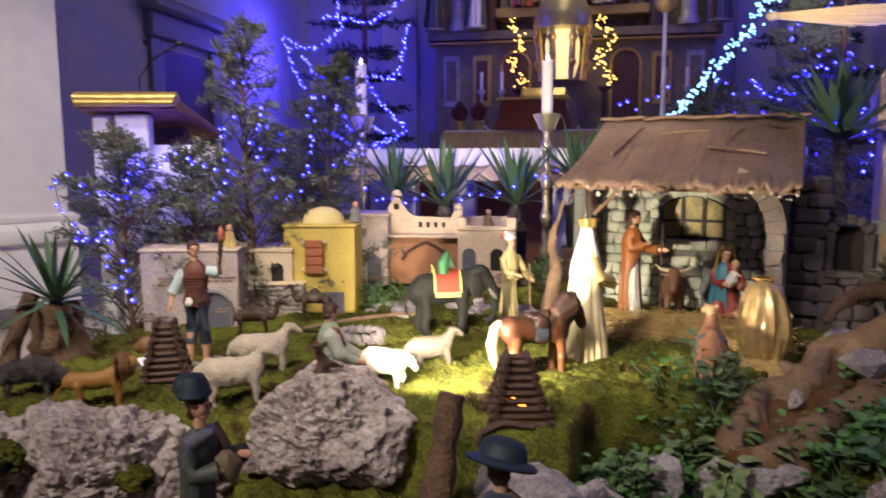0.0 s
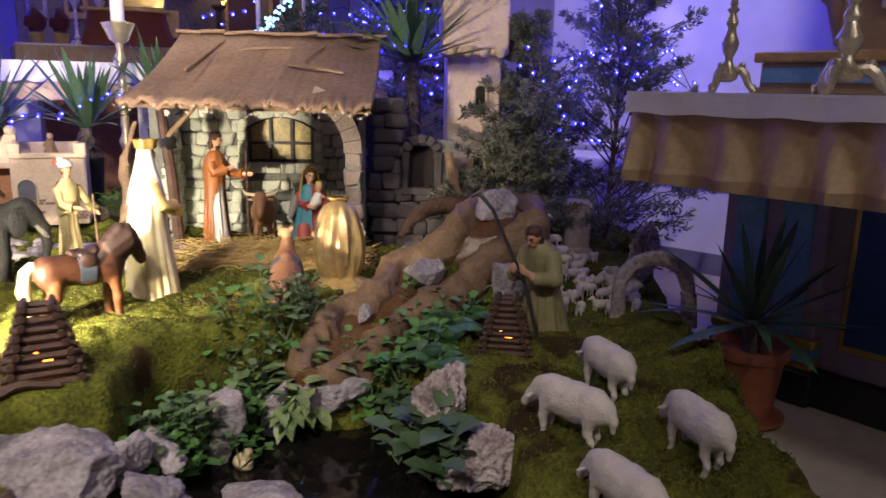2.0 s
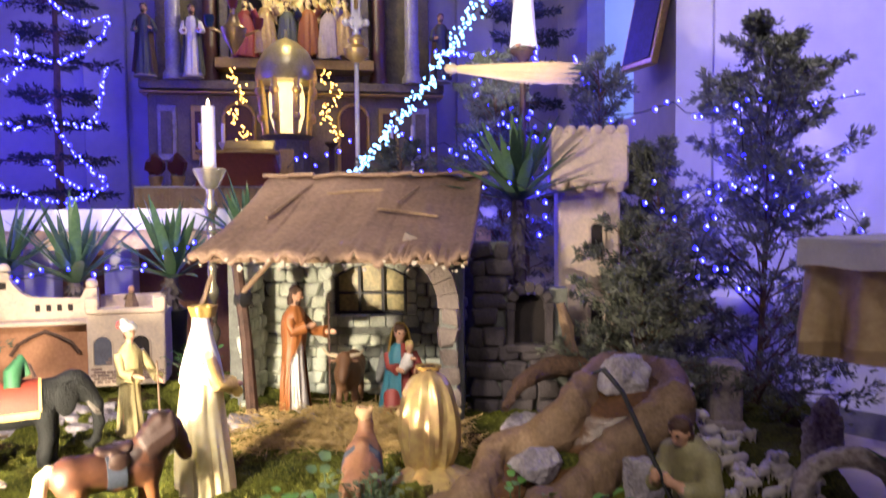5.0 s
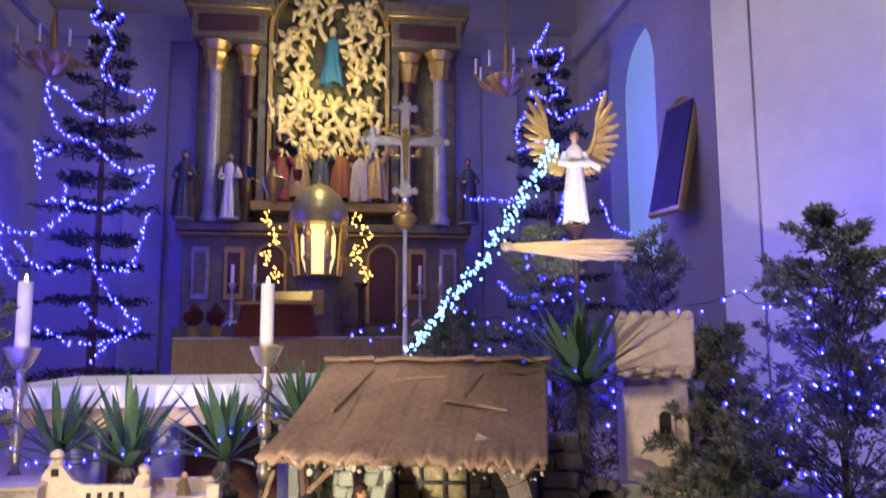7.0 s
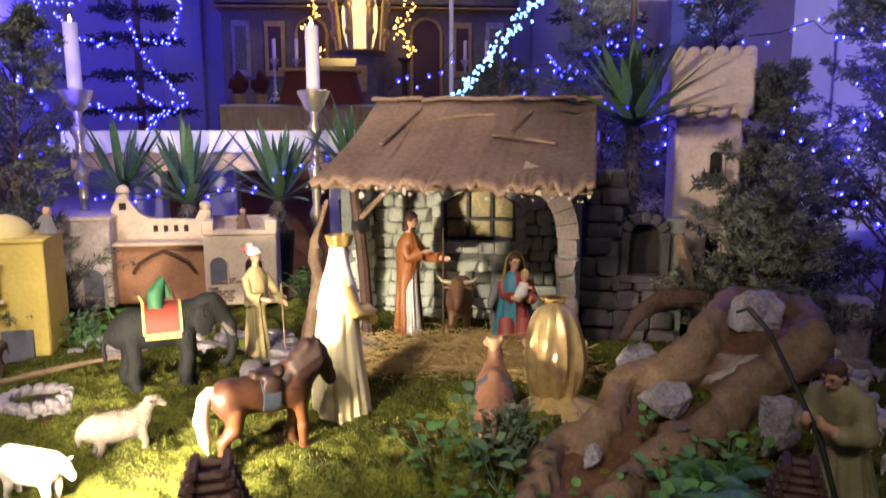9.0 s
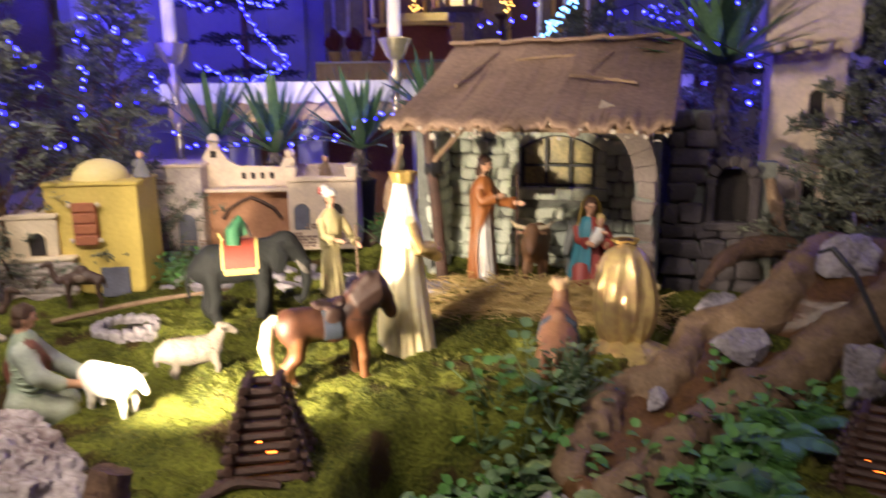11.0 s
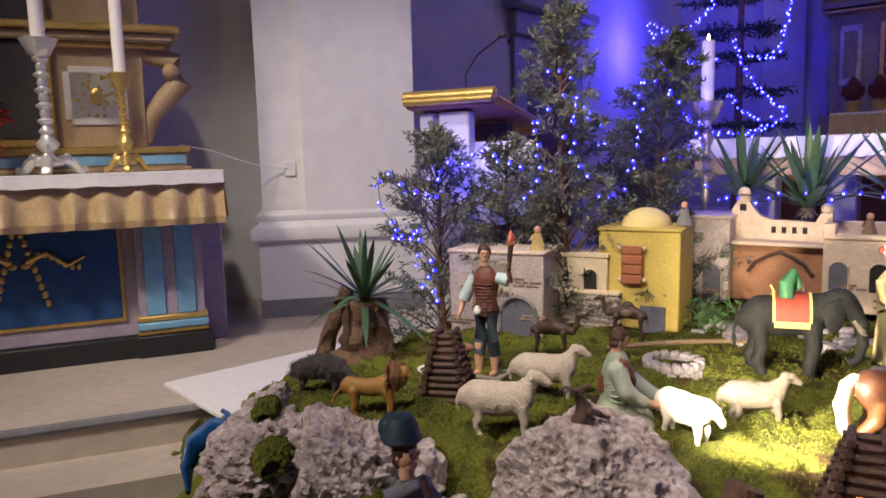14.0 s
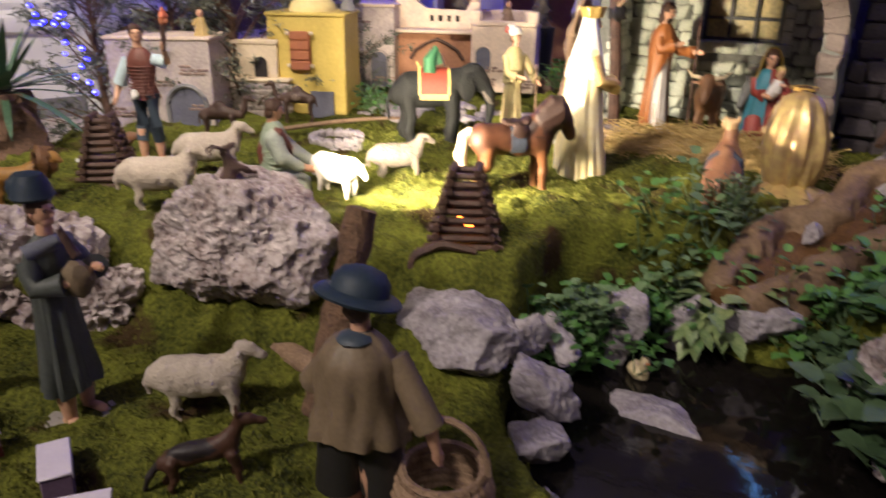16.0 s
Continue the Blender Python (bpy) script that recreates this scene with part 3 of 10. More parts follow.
# mossy landscape, one sheet
xs, ys = np.arange(-2.3, 2.9, 0.010), np.arange(0.55, 4.06, 0.010)
gx, gy = np.meshgrid(xs, ys)
gz = ground(gx, gy, True)
nx, ny = len(xs), len(ys)
me = bpy.data.meshes.new("moss_ground")
idx = np.arange(nx * ny).reshape(ny, nx)
quads = np.stack([idx[:-1, :-1], idx[:-1, 1:], idx[1:, 1:], idx[1:, :-1]], -1).reshape(-1, 4)
me.vertices.add(nx * ny)
me.vertices.foreach_set("co", np.stack([gx, gy, gz], -1).ravel())
me.loops.add(quads.size)
me.loops.foreach_set("vertex_index", quads.ravel())
me.polygons.add(len(quads))
me.polygons.foreach_set("loop_start", np.arange(0, quads.size, 4))
me.polygons.foreach_set("use_smooth", np.ones(len(quads), bool))
me.update()
me.validate()
me.materials.append(MOSS)
tagged(new("ground", me), "green moss laid in uneven clumps over a raised landscape", "moss", kind="structure")
# loose fronds of moss standing up from the sheet
rg = np.random.default_rng(3)
nt_ = 90000
tx, ty = rg.uniform(-1.9, 2.2, nt_), 0.75 + 2.6 * rg.random(nt_) ** 1.3
keep = (ground(tx, ty) > 0.085) & (fuzz(tx + 2, ty, 10) + 0.6 * fuzz(tx, ty, 31) > -0.35)
tx, ty = tx[keep], ty[keep]
base = np.stack([tx, ty, ground(tx, ty, True) - 0.002], 1)
up = rg.normal(0, 0.75, base.shape) + np.array([0, 0, 1.0])
up /= np.linalg.norm(up, axis=1, keepdims=True)
wide = np.cross(up, rg.normal(0, 1, up.shape))
wide /= np.linalg.norm(wide, axis=1, keepdims=True)
long_ = rg.uniform(0.006, 0.016, (len(base), 1))
fr = np.stack([base - wide * 0.0012, base + wide * 0.0012, base + up * long_ * 0.6 + wide * 0.0024, base + up * long_], 1).reshape(-1, 3)
FROND = mat("moss fronds", (0.225, 0.220, 0.042), (0.035, 0.042, 0.012), 0.9, scale=6, bump=0, fine=7, vary=0.5, spec=0.15)
me = bpy.data.meshes.new("moss_fronds")
me.from_pydata(fr.tolist(), [], np.arange(len(fr)).reshape(-1, 4).tolist())
me.materials.append(FROND)
tagged(new("moss_fronds", me), "short olive-green moss fronds over the landscape", "moss", kind="stuff")
slab("water", Form().prism([(0.76 + 0.46 * math.cos(a) + 0.1 * math.sin(a), 1.62 + 0.54 * math.sin(a) - 0.1 * math.cos(a)) for a in np.linspace(0, 6.0, 28)], 0.03, 0.05), WATER, "dark still water of the small pond", "water")

# ---- stable ----
STABLE = pose(0.80, 3.20, 0.315, 0, 0, -12)


def stone_mesh(seed, w, d, h):
    """An irregular rounded stone of about 50 triangles."""
    rnd = random.Random(seed)
    f = Form().box((0, 0, 0), (w, d, h), 0, min(w, h) * 0.16)
    skew = {(a, b): (rnd.uniform(-0.10, 0.10) * w, rnd.uniform(-0.12, 0.12) * h) for a in (-1, 1) for b in (-1, 1)}
    f.v = [(x + skew[1 if x > 0 else -1, 1 if z > 0 else -1][0], y * (1 + rnd.uniform(-0.12, 0.12)), z + skew[1 if x > 0 else -1, 1 if z > 0 else -1][1]) for x, y, z in f.v]
    return f


STONES = {}


def stones(parent, mats, w, z0, z1, rowh, along, hole=None, seed=1, y=0.0, depth=0.03):
    """Rows of separate stones on the face of a wall that runs along local x; hole(x, z) leaves openings out."""
    rnd = random.Random(seed)
    z = z0
    while z < z1 - rowh * 0.4:
        h = rowh * rnd.uniform(0.85, 1.15)
        x = w[0] + rnd.uniform(-0.03, 0)
        while x < w[1]:
            b = along * rnd.choice((0.7, 0.85, 1.0, 1.2, 1.45))
            cx, cz = x + b / 2, z + h / 2
            if not (hole and hole(cx, cz)) and x + b < w[1] + 0.035:
                key = (mats.name, round(b, 3), rnd.randrange(4))
                if key not in STONES:
                    STONES[key] = stone_mesh(len(STONES), b * 0.965, depth, rowh * 0.965).mesh("stone", [mats])
                ob = new("stone", STONES[key])
                ob.parent = parent
                ob.matrix_basis = pose(cx, y + rnd.uniform(-0.005, 0.004), cz, rnd.uniform(-3, 3), rnd.uniform(-5, 5), 0)
                ob.scale = (1, 1, h / rowh)
            x += b
        z += h


st = thing("stable", "model stable of grey painted stone with a sagging brown roof", "stable", STABLE)


f = Form()
f.box((-0.295, 0.32, 0.36), (0.36, 0.05, 0.72))
f.box((0.325, 0.32, 0.36), (0.28, 0.05, 0.72))
f.box((0.035, 0.32, 0.165), (0.30, 0.05, 0.33))
f.box((0.035, 0.32, 0.65), (0.30, 0.05, 0.14))
f.box((-0.455, 0.20, 0.33), (0.05, 0.26, 0.66))
f.box((0.405, 0.10, 0.33), (0.03, 0.42, 0.66))
wall = part("wall", f, MORTAR, st, "grey-green stone wall with fine joints", smooth=False)
hole = lambda x, z: abs(x - 0.035) < 0.188 and 0.275 < z < 0.60 - 2.0 * (x - 0.035) ** 2
stones(wall, FOAM, (-0.46, 0.40), 0.0, 0.72, 0.052, 0.062, hole, 3, 0.291, 0.026)
side = part("wall", Form().box((0, 0, 0.3), (0.30, 0.02, 0.60)), MORTAR, st, smooth=False, m=pose(-0.425, 0.17, 0, 0, 0, 90))
stones(side, FOAM, (-0.13, 0.13), 0.0, 0.62, 0.055, 0.075, None, 4, -0.012)
# window: dressed surround, dark bars and amber panes under a flat arch
arc = lambda x: 0.488 + 0.055 * (1 - ((x - 0.035) / 0.148) ** 2)
f = Form()
xs_ = [0.035 + 0.148 * (k / 8 - 1) for k in range(17)]
f.add([(x, 0.322, 0.334) for x in xs_] + [(x, 0.322, arc(x)) for x in xs_], [(k, k + 1, 18 + k, 17 + k) for k in range(16)])
wn = part("window", f, mat("ochre window pane", (0.62, 0.50, 0.22), (0.22, 0.20, 0.09), 0.3, scale=11), st, "arched window with dark bars and amber panes")
SUR = []
for k in range(9):
    x = 0.035 + 0.172 * (k / 4 - 1)
    SUR.append(((x, 0.283, arc(0.035 + 0.148 * (k / 4 - 1)) + 0.017), (0.046, 0.04, 0.040), math.degrees(math.atan((x - 0.035) * 5.0)) * 0.9))
for q in (-1, 1):
    for k in range(3):
        SUR.append(((0.035 + q * 0.170, 0.283, 0.358 + 0.049 * k), (0.040, 0.04, 0.047), 0))
for k in range(6):
    SUR.append(((-0.130 + 0.066 * k, 0.278, 0.310), (0.064, 0.052, 0.046), 0))
for c, b, a in SUR:
    part("stone", Form().box((0, 0, 0), b, 0, 0.005), FOAM, wn, m=pose(*c, 0, a, 0))
for x in (-0.105, -0.013, 0.083, 0.175):
    part("bar", Form().box((x, 0.308, (0.334 + arc(x)) / 2), (0.012, 0.014, arc(x) - 0.334)), BLACK, wn)
for z in (0.340, 0.420):
    part("bar", Form().box((0.035, 0.308, z), (0.285, 0.012, 0.012)), BLACK, wn)
part("bar", Form().tube([(x, 0.308, arc(x) - 0.004) for x in xs_], 0.006, 6), BLACK, wn)
# pier with the springing of a broken arch, its shade put in as brown
pr = part("pier", Form().box((0.370, -0.14, 0.20), (0.060, 0.10, 0.44), 0, 0.004), MORTAR, st, "stone pier carrying a broken arch, coloured brown for its shade", smooth=False)
for k in range(6):
    part("stone", stone_mesh(90 + k, 0.072, 0.115, 0.070), SHADEDSTONE, pr, m=pose(0.370 + 0.002 * (k % 2), -0.14, 0.036 + 0.072 * k))
for k in range(6):
    a0, a1 = math.radians(12 * k - 1), math.radians(12 * k + 10.5)
    rim_ = [(0.135 + r * math.cos(a), y, 0.425 + r * math.sin(a)) for y in (-0.195, -0.085) for r, a in ((0.200, a0), (0.272, a0), (0.272, a1), (0.200, a1))]
    part("arch_stone", Form().add(rim_, [(0, 1, 2, 3), (7, 6, 5, 4), (0, 4, 5, 1), (1, 5, 6, 2), (2, 6, 7, 3), (3, 7, 4, 0)]), SHADEDSTONE, pr)
# roof sheet with overlapping planks, ragged lower edge
f = Form()
nu, nv = 110, 12
rnd = random.Random(4)
rag = [0.026 * rnd.random() ** 2.2 + 0.010 * math.sin(i * 0.45) + 0.006 * math.sin(i * 1.1) for i in range(nu + 1)]
vs, fs = [], []
for i in range(nu + 1):
    for j in range(nv + 1):
        u, v = i / nu, j / nv
        x = (-0.485 + 0.925 * u) * (1 - v) + (-0.39 + 0.88 * u) * v
        y = (-0.30 - 0.05 * u - rag[i] * 0.5) * (1 - v) + 0.35 * v
        z = 0.618 - 0.01 * u + 0.285 * v - 0.03 * math.sin(math.pi * v) + 0.004 * math.sin(13 * u * 2.0) - rag[i] * (1 - v) ** 6 * 0.9 + 0.006 * (int(u * 9) % 2)
        vs.append((x, y, z))
for i in range(nu):
    for j in range(nv):
        a = i * (nv + 1) + j
        fs.append((a, a + nv + 1, a + nv + 2, a + 1))
f.add(vs, fs)
roof = part("roof", f, ROOFING, st, "brown papered roof with a ragged eave")
md = roof.modifiers.new("thickness", "SOLIDIFY")
md.thickness, md.offset = 0.014, -1
for k in range(9):
    part("ridge_board", Form().box((0, 0, 0), (0.108, 0.05, 0.016), 0, 0.004), ROOFING, roof, m=pose(-0.36 + 0.103 * k, 0.345, 0.905 + 0.004 * (k % 2), 4, 2 - 4 * (k % 3), 3))
for x0, y0, x1, y1, r in ((-0.12, 0.20, 0.10, 0.23, 0.006), (0.10, 0.05, 0.33, -0.02, 0.006), (-0.30, -0.02, -0.20, 0.28, 0.007), (0.17, 0.10, 0.24, 0.25, 0.004)):
    zz = lambda y: 0.624 + 0.285 * (y + 0.32) / 0.67 - 0.018
    part("batten", Form().tube([(x0, y0, zz(y0)), ((x0 + x1) / 2, (y0 + y1) / 2, zz((y0 + y1) / 2) + 0.003), (x1, y1, zz(y1))], r, 6), TWIG, roof)
# small pale balls modelled along the eave in place of its glints
f = Form()
rnd = random.Random(12)
for k in range(46):
    u = k / 45
    g = rnd.random() ** 2
    f.ball((-0.48 + 0.92 * u + rnd.gauss(0, 0.01), -0.317 - 0.05 * u, 0.602 - 0.01 * u - 0.03 * rnd.random()), (0.003 + 0.007 * g, 0.004, 0.002 + 0.009 * g), 0, 8, 0.6, k)
tagged(part("eave_knot", f, mat("pale eave glint", (0.45, 0.40, 0.34), (0.22, 0.15, 0.1), 0.7, scale=50, vary=0.5), roof), kind="stuff")
part("post", Form().tube([(-0.325, -0.14, -0.02), (-0.345, -0.14, 0.3), (-0.375, -0.15, 0.63)], [0.023, 0.021, 0.019], 8), DARKWOOD, st, "dark log post")
part("bracket", Form().ball((-0.352, -0.145, 0.45), (0.034, 0.030, 0.030), 0, 12, 0.5, 2), BLACK, st)
part("brace", Form().tube([(-0.355, -0.15, 0.47), (-0.22, -0.22, 0.60)], 0.010, 6), TWIG, st)
part("beam", Form().tube([(-0.46, -0.24, 0.60), (0.44, -0.29, 0.59)], 0.014, 6), TWIG, st)

# stone ruin wall beside the stable
rw = thing("ruin_wall", "rubble wall with a small arched window, its shade in the colour", "wall", pose(1.45, 3.20, 0.28, 0, 0, -10))
f = Form()
f.box((0, 0.03, 0.13), (0.36, 0.06, 0.26))
f.box((-0.115, 0.03, 0.46), (0.13, 0.06, 0.42))
f.box((0.145, 0.03, 0.37), (0.07, 0.06, 0.24))
core = part("core", f, MORTAR, rw, smooth=False)
stones(core, DIMSTONE, (-0.18, 0.18), 0.0, 0.27, 0.07, 0.10, None, 21, -0.005, 0.05)
stones(core, DIMSTONE, (-0.18, -0.05), 0.27, 0.66, 0.07, 0.09, None, 22, -0.005, 0.05)
f = Form()
for k in range(7):
    a = math.pi * k / 6
    f.box((0.035 - 0.075 * math.cos(a), 0, 0.42 + 0.075 * math.sin(a)), (0.035, 0.05, 0.04), 0, 0.006, pose(0, 0, 0, 0, -90 + math.degrees(a), 0))
for s in (-1, 1):
    f.box((0.035 + s * 0.075, 0, 0.345), (0.032, 0.05, 0.15), 0, 0.006)
f.box((0.035, -0.01, 0.262), (0.19, 0.06, 0.03), 0, 0.006)
part("window_frame", f, DIMSTONE, rw)
# near-black sheet behind the frame in place of the opening's shade
part("opening", Form().box((0.035, 0.045, 0.36), (0.13, 0.01, 0.2)), SHADEHOLE, rw)

# straw on the stable floor
f = Form()
rnd = random.Random(7)
for k in range(6000):
    x, y = rnd.gauss(0.78, 0.22), rnd.gauss(2.94, 0.14)
    if not (0.40 < x < 1.22 and 2.72 < y < 3.35):
        continue
    z = G(x, y) + abs(rnd.gauss(0.016, 0.022)) + 0.03 * math.exp(-((x - 0.92) ** 2 + (y - 3.0) ** 2) / 0.02)
    a, t, L = rnd.uniform(0, 6.3), rnd.uniform(-0.4, 0.4), rnd.uniform(0.03, 0.11)
    d = Vector((math.cos(a), math.sin(a), t)) * L / 2
    f.tube([Vector((x, y, z)) - d, Vector((x, y, z)) + d], 0.0013, 3)
solid("straw", f, STRAW, "loose golden straw strewn over the stable floor", "straw", kind="stuff")

# ---- model village ----


def arch_panel(f, x, y, z0, w, h, mi, rim=None, t=0.006):
    """A flat arched door or opening, shown by its colour, on a wall that faces -y."""
    n, r = 8, w / 2
    pts = [(x - r, z0), (x + r, z0)] + [(x + r * math.cos(math.pi * k / n), z0 + h - r + r * math.sin(math.pi * k / n)) for k in range(n + 1)]
    f.add([(px, y, pz) for px, pz in pts], [tuple(range(len(pts)))], mi)
    if rim is not None:
        ring = [(x - r, y - 0.002, z0)] + [(x - r * math.cos(math.pi * k / n), y - 0.002, z0 + h - r + r * math.sin(math.pi * k / n)) for k in range(n + 1)] + [(x + r, y - 0.002, z0)]
        f.tube(ring, t, 6, rim)


def house(name, label, m, w, d, h, wallm, trimm):
    t = thing(name, label, "model house", m, "model village")
    part("wall", Form().box((0, d / 2, h / 2), (w, d, h), 0, 0.006), wallm, t)
    part("roof", Form().box((0, d / 2, h + 0.004), (w + 0.012, d + 0.012, 0.016), 0, 0.005), trimm, t, "flat pale roof")
    return t


h1 = house("grey_house", "grey clay model house with a flat pale roof", pose(-1.245, 2.70, 0.29, 0, 0, 14), 0.40, 0.22, 0.36, GREYCLAY, PINKCLAY)
f = Form()
arch_panel(f, 0.095, -0.001, 0.0, 0.15, 0.19, 0, 1, 0.010)
part("door", f, [GREYDOOR, GREYSTONE], h1, "grey arched double door")
rnd = random.Random(2)
BRICKY = mat("bare clay brick", (0.36, 0.25, 0.20), (0.20, 0.14, 0.13), 0.9, scale=40, bump=0.4, vary=0.5)
CLAYBRICK = Form().box((0, 0, 0), (0.023, 0.006, 0.010), 0, 0.002).mesh("brick", [BRICKY])


def bricks(parent, y, patches):
    """Patches of bare brick where the plaster has come off a wall that faces -y."""
    for cx, cz, nb in patches:
        for k in range(nb):
            b = new("brick", CLAYBRICK)
            b.parent = parent
            b.matrix_basis = pose(cx + 0.026 * (k % 4) - 0.04 + 0.012 * (k // 4 % 2) + rnd.gauss(0, 0.002), y, cz + 0.0135 * (k // 4), 0, rnd.gauss(0, 2), 0)


bricks(h1, -0.001, ((-0.08, 0.22, 12), (0.13, 0.235, 10), (-0.15, 0.07, 10), (0.0, 0.19, 9), (0.15, 0.10, 8)))
h2 = house("low_house", "cream clay model house on a grey brick base", pose(-1.03, 2.98, 0.315, 0, 0, 10), 0.34, 0.16, 0.15, GREYCLAY, CREAM)
up = part("upper_room", Form().box((-0.0, 0.09, 0.225), (0.24, 0.13, 0.15), 0, 0.005), CREAM, h2)
part("parapet", Form().box((0, 0.09, 0.305), (0.25, 0.14, 0.02), 0, 0.004), CREAM, up)
f = Form()
arch_panel(f, -0.055, 0.0235, 0.19, 0.035, 0.055, 0, 1, 0.003)
part("window", f, [SHADEHOLE, CREAM], up)
f = Form()
arch_panel(f, 0.05, 0.0235, 0.165, 0.06, 0.085, 0, 1, 0.003)
part("doorway", f, [SHADEHOLE, CREAM], up)
f = Form()
for r in range(6):
    for k in range(8):
        f.box((-0.15 + 0.042 * k + 0.02 * (r % 2), -0.001, 0.02 + 0.022 * r), (0.036, 0.008, 0.016), 0, 0.003)
tagged(part("brick", f, GREYCLAY, h2), kind="stuff")
yb = house("yellow_house", "yellow clay model house with a dome and terracotta shutter", pose(-0.80, 3.06, 0.325, 0, 0, 8), 0.325, 0.24, 0.40, YELLOW, YELLOW)
part("dome", Form().lathe([(0.10 * math.cos(a), 0.075 * math.sin(a)) for a in np.linspace(0, 1.5, 9)], 24, 0, (0, 0.12, 0.41)), DOMEY, yb, "pale yellow dome")
sh = part("shutter", Form().box((-0.02, -0.012, 0.265), (0.085, 0.018, 0.13), 0, 0.003), TERRA, yb, "terracotta window shutter")
for z in (0.205, 0.245, 0.285, 0.325):
    part("slat", Form().box((-0.02, -0.023, z), (0.08, 0.008, 0.034), 0, 0.003), TERRA, sh)
for x in (-0.07, 0.03):
    for k in (0, 4):
        part("knob", Form().ball((x, -0.02, 0.205 + 0.032 * k), 0.009, 0, 8), CREAM, sh)
part("door", Form().box((0.06, -0.004, 0.045), (0.10, 0.012, 0.11), 0, 0.002), GREYDOOR, yb, "grey doorway")

pal = thing("palace", "pink and grey model palace with a stepped parapet", "model house", pose(-0.43, 3.66, 0.36, 0, 0, 3), "model village")
part("left_wing", Form().box((-0.35, 0.12, 0.185), (0.31, 0.26, 0.37), 0, 0.006), GREYCLAY, pal, "grey left wing")
part("left_roof", Form().box((-0.35, 0.12, 0.376), (0.325, 0.275, 0.016), 0, 0.004), PINKCLAY, pal)
f = Form()
arch_panel(f, -0.27, -0.013, 0.0, 0.09, 0.17, 0, 1, 0.006)
part("doorway", f, [GREYDOOR, GREYCLAY], pal)
part("middle_wall", Form().box((0.0, 0.16, 0.13), (0.40, 0.20, 0.265), 0, 0.006), RUSTWALL, pal, "rust coloured middle wall")
part("balcony", Form().box((0.0, 0.055, 0.262), (0.39, 0.10, 0.016), 0, 0.004), PINKCLAY, pal)
# dark pointed strip added in place of the shade of an arched niche
f = Form().tube([(-0.13, 0.05, 0.13), (-0.10, 0.05, 0.175), (-0.05, 0.05, 0.205), (0.0, 0.05, 0.225), (0.05, 0.05, 0.205), (0.10, 0.05, 0.175), (0.13, 0.05, 0.13)], 0.009, 6)
part("pointed_arch", f, DARKWOOD, pal)
steps_ = [(-0.215, 0.40), (-0.185, 0.455), (-0.145, 0.455), (-0.13, 0.425), (-0.10, 0.385), (-0.06, 0.362), (0.13, 0.355), (0.15, 0.395), (0.195, 0.395), (0.195, 0.265), (-0.215, 0.265)]
f = Form()
f.add([(x, y, z) for y in (0.09, 0.125) for x, z in steps_], [tuple(range(11)), tuple(range(21, 10, -1))] + [(k, (k + 1) % 11, 11 + (k + 1) % 11, 11 + k) for k in range(11)])
f.ball((-0.165, 0.107, 0.478), 0.029, 0, 12)
f.ball((0.172, 0.107, 0.414), 0.025, 0, 12)
f.lathe([(0.03, 0), (0.026, 0.02), (0.02, 0.03)], 12, 0, (-0.165, 0.107, 0.445))
par = part("parapet", f, PINKCLAY, pal, "stepped pink parapet with round finials", smooth=False)
for k in range(4):
    part("window", Form().box((-0.035 + 0.042 * k, 0.0895, 0.318), (0.018, 0.006, 0.028), 0, 0.001), SHADEHOLE, par)
part("window", Form().box((-0.165, 0.0895, 0.415), (0.028, 0.006, 0.03), 0, 0.001), SHADEHOLE, par)
bricks(pal, -0.012, ((-0.44, 0.03, 24), (-0.42, 0.24, 12), (-0.36, 0.30, 6), (-0.25, 0.03, 8)))
part("right_wing", Form().box((0.33, 0.10, 0.15), (0.30, 0.26, 0.30), 0, 0.006), PINKCLAY, pal, "pale right wing")
for c, s in (((0.20, -0.015, 0.335), (0.05, 0.04, 0.06)), ((0.46, -0.015, 0.335), (0.05, 0.04, 0.06)), ((0.33, -0.015, 0.31), (0.304, 0.044, 0.022)), ((0.33, 0.22, 0.325), (0.30, 0.03, 0.06))):
    part("parapet", Form().box(c, s, 0, 0.005), PINKCLAY, pal)
bricks(pal, -0.032, ((0.24, 0.02, 18), (0.42, 0.03, 14), (0.30, 0.10, 6)))
for x, mm in ((0.24, GREYDOOR), (0.385, SHADEHOLE)):
    f = Form()
    arch_panel(f, x, -0.0315, 0.09, 0.075, 0.12, 0, 1, 0.004)
    part("window", f, [mm, PINKCLAY], pal)


def figurine(name, m, c1, label):
    f = Form().lathe([(0.022, 0), (0.020, 0.012), (0.014, 0.03), (0.010, 0.048)], 10, 0, sy=0.8, fold=4, amp=0.15)
    f.ball((0, 0, 0.058), 0.011, 1, 8)
    f.tube([(-0.012, 0, 0.042), (-0.018, -0.01, 0.028)], 0.004, 6, 0)
    return solid(name, f, [c1, SKIN], label, "figurine", m @ Matrix.Scale(1.4, 4))


figurine("roof_figurine", pose(-1.10, 2.79, 0.662, 0, 0, 20), STRAW, "small straw-coloured figurine on the grey house roof")
figurine("roof_figurine", pose(-0.66, 3.18, 0.741), GREYSTONE, "small grey figurine on the yellow house roof")
figurine("roof_figurine", pose(-0.10, 3.75, 0.668), TWIG, "small brown figurine on the palace roof")

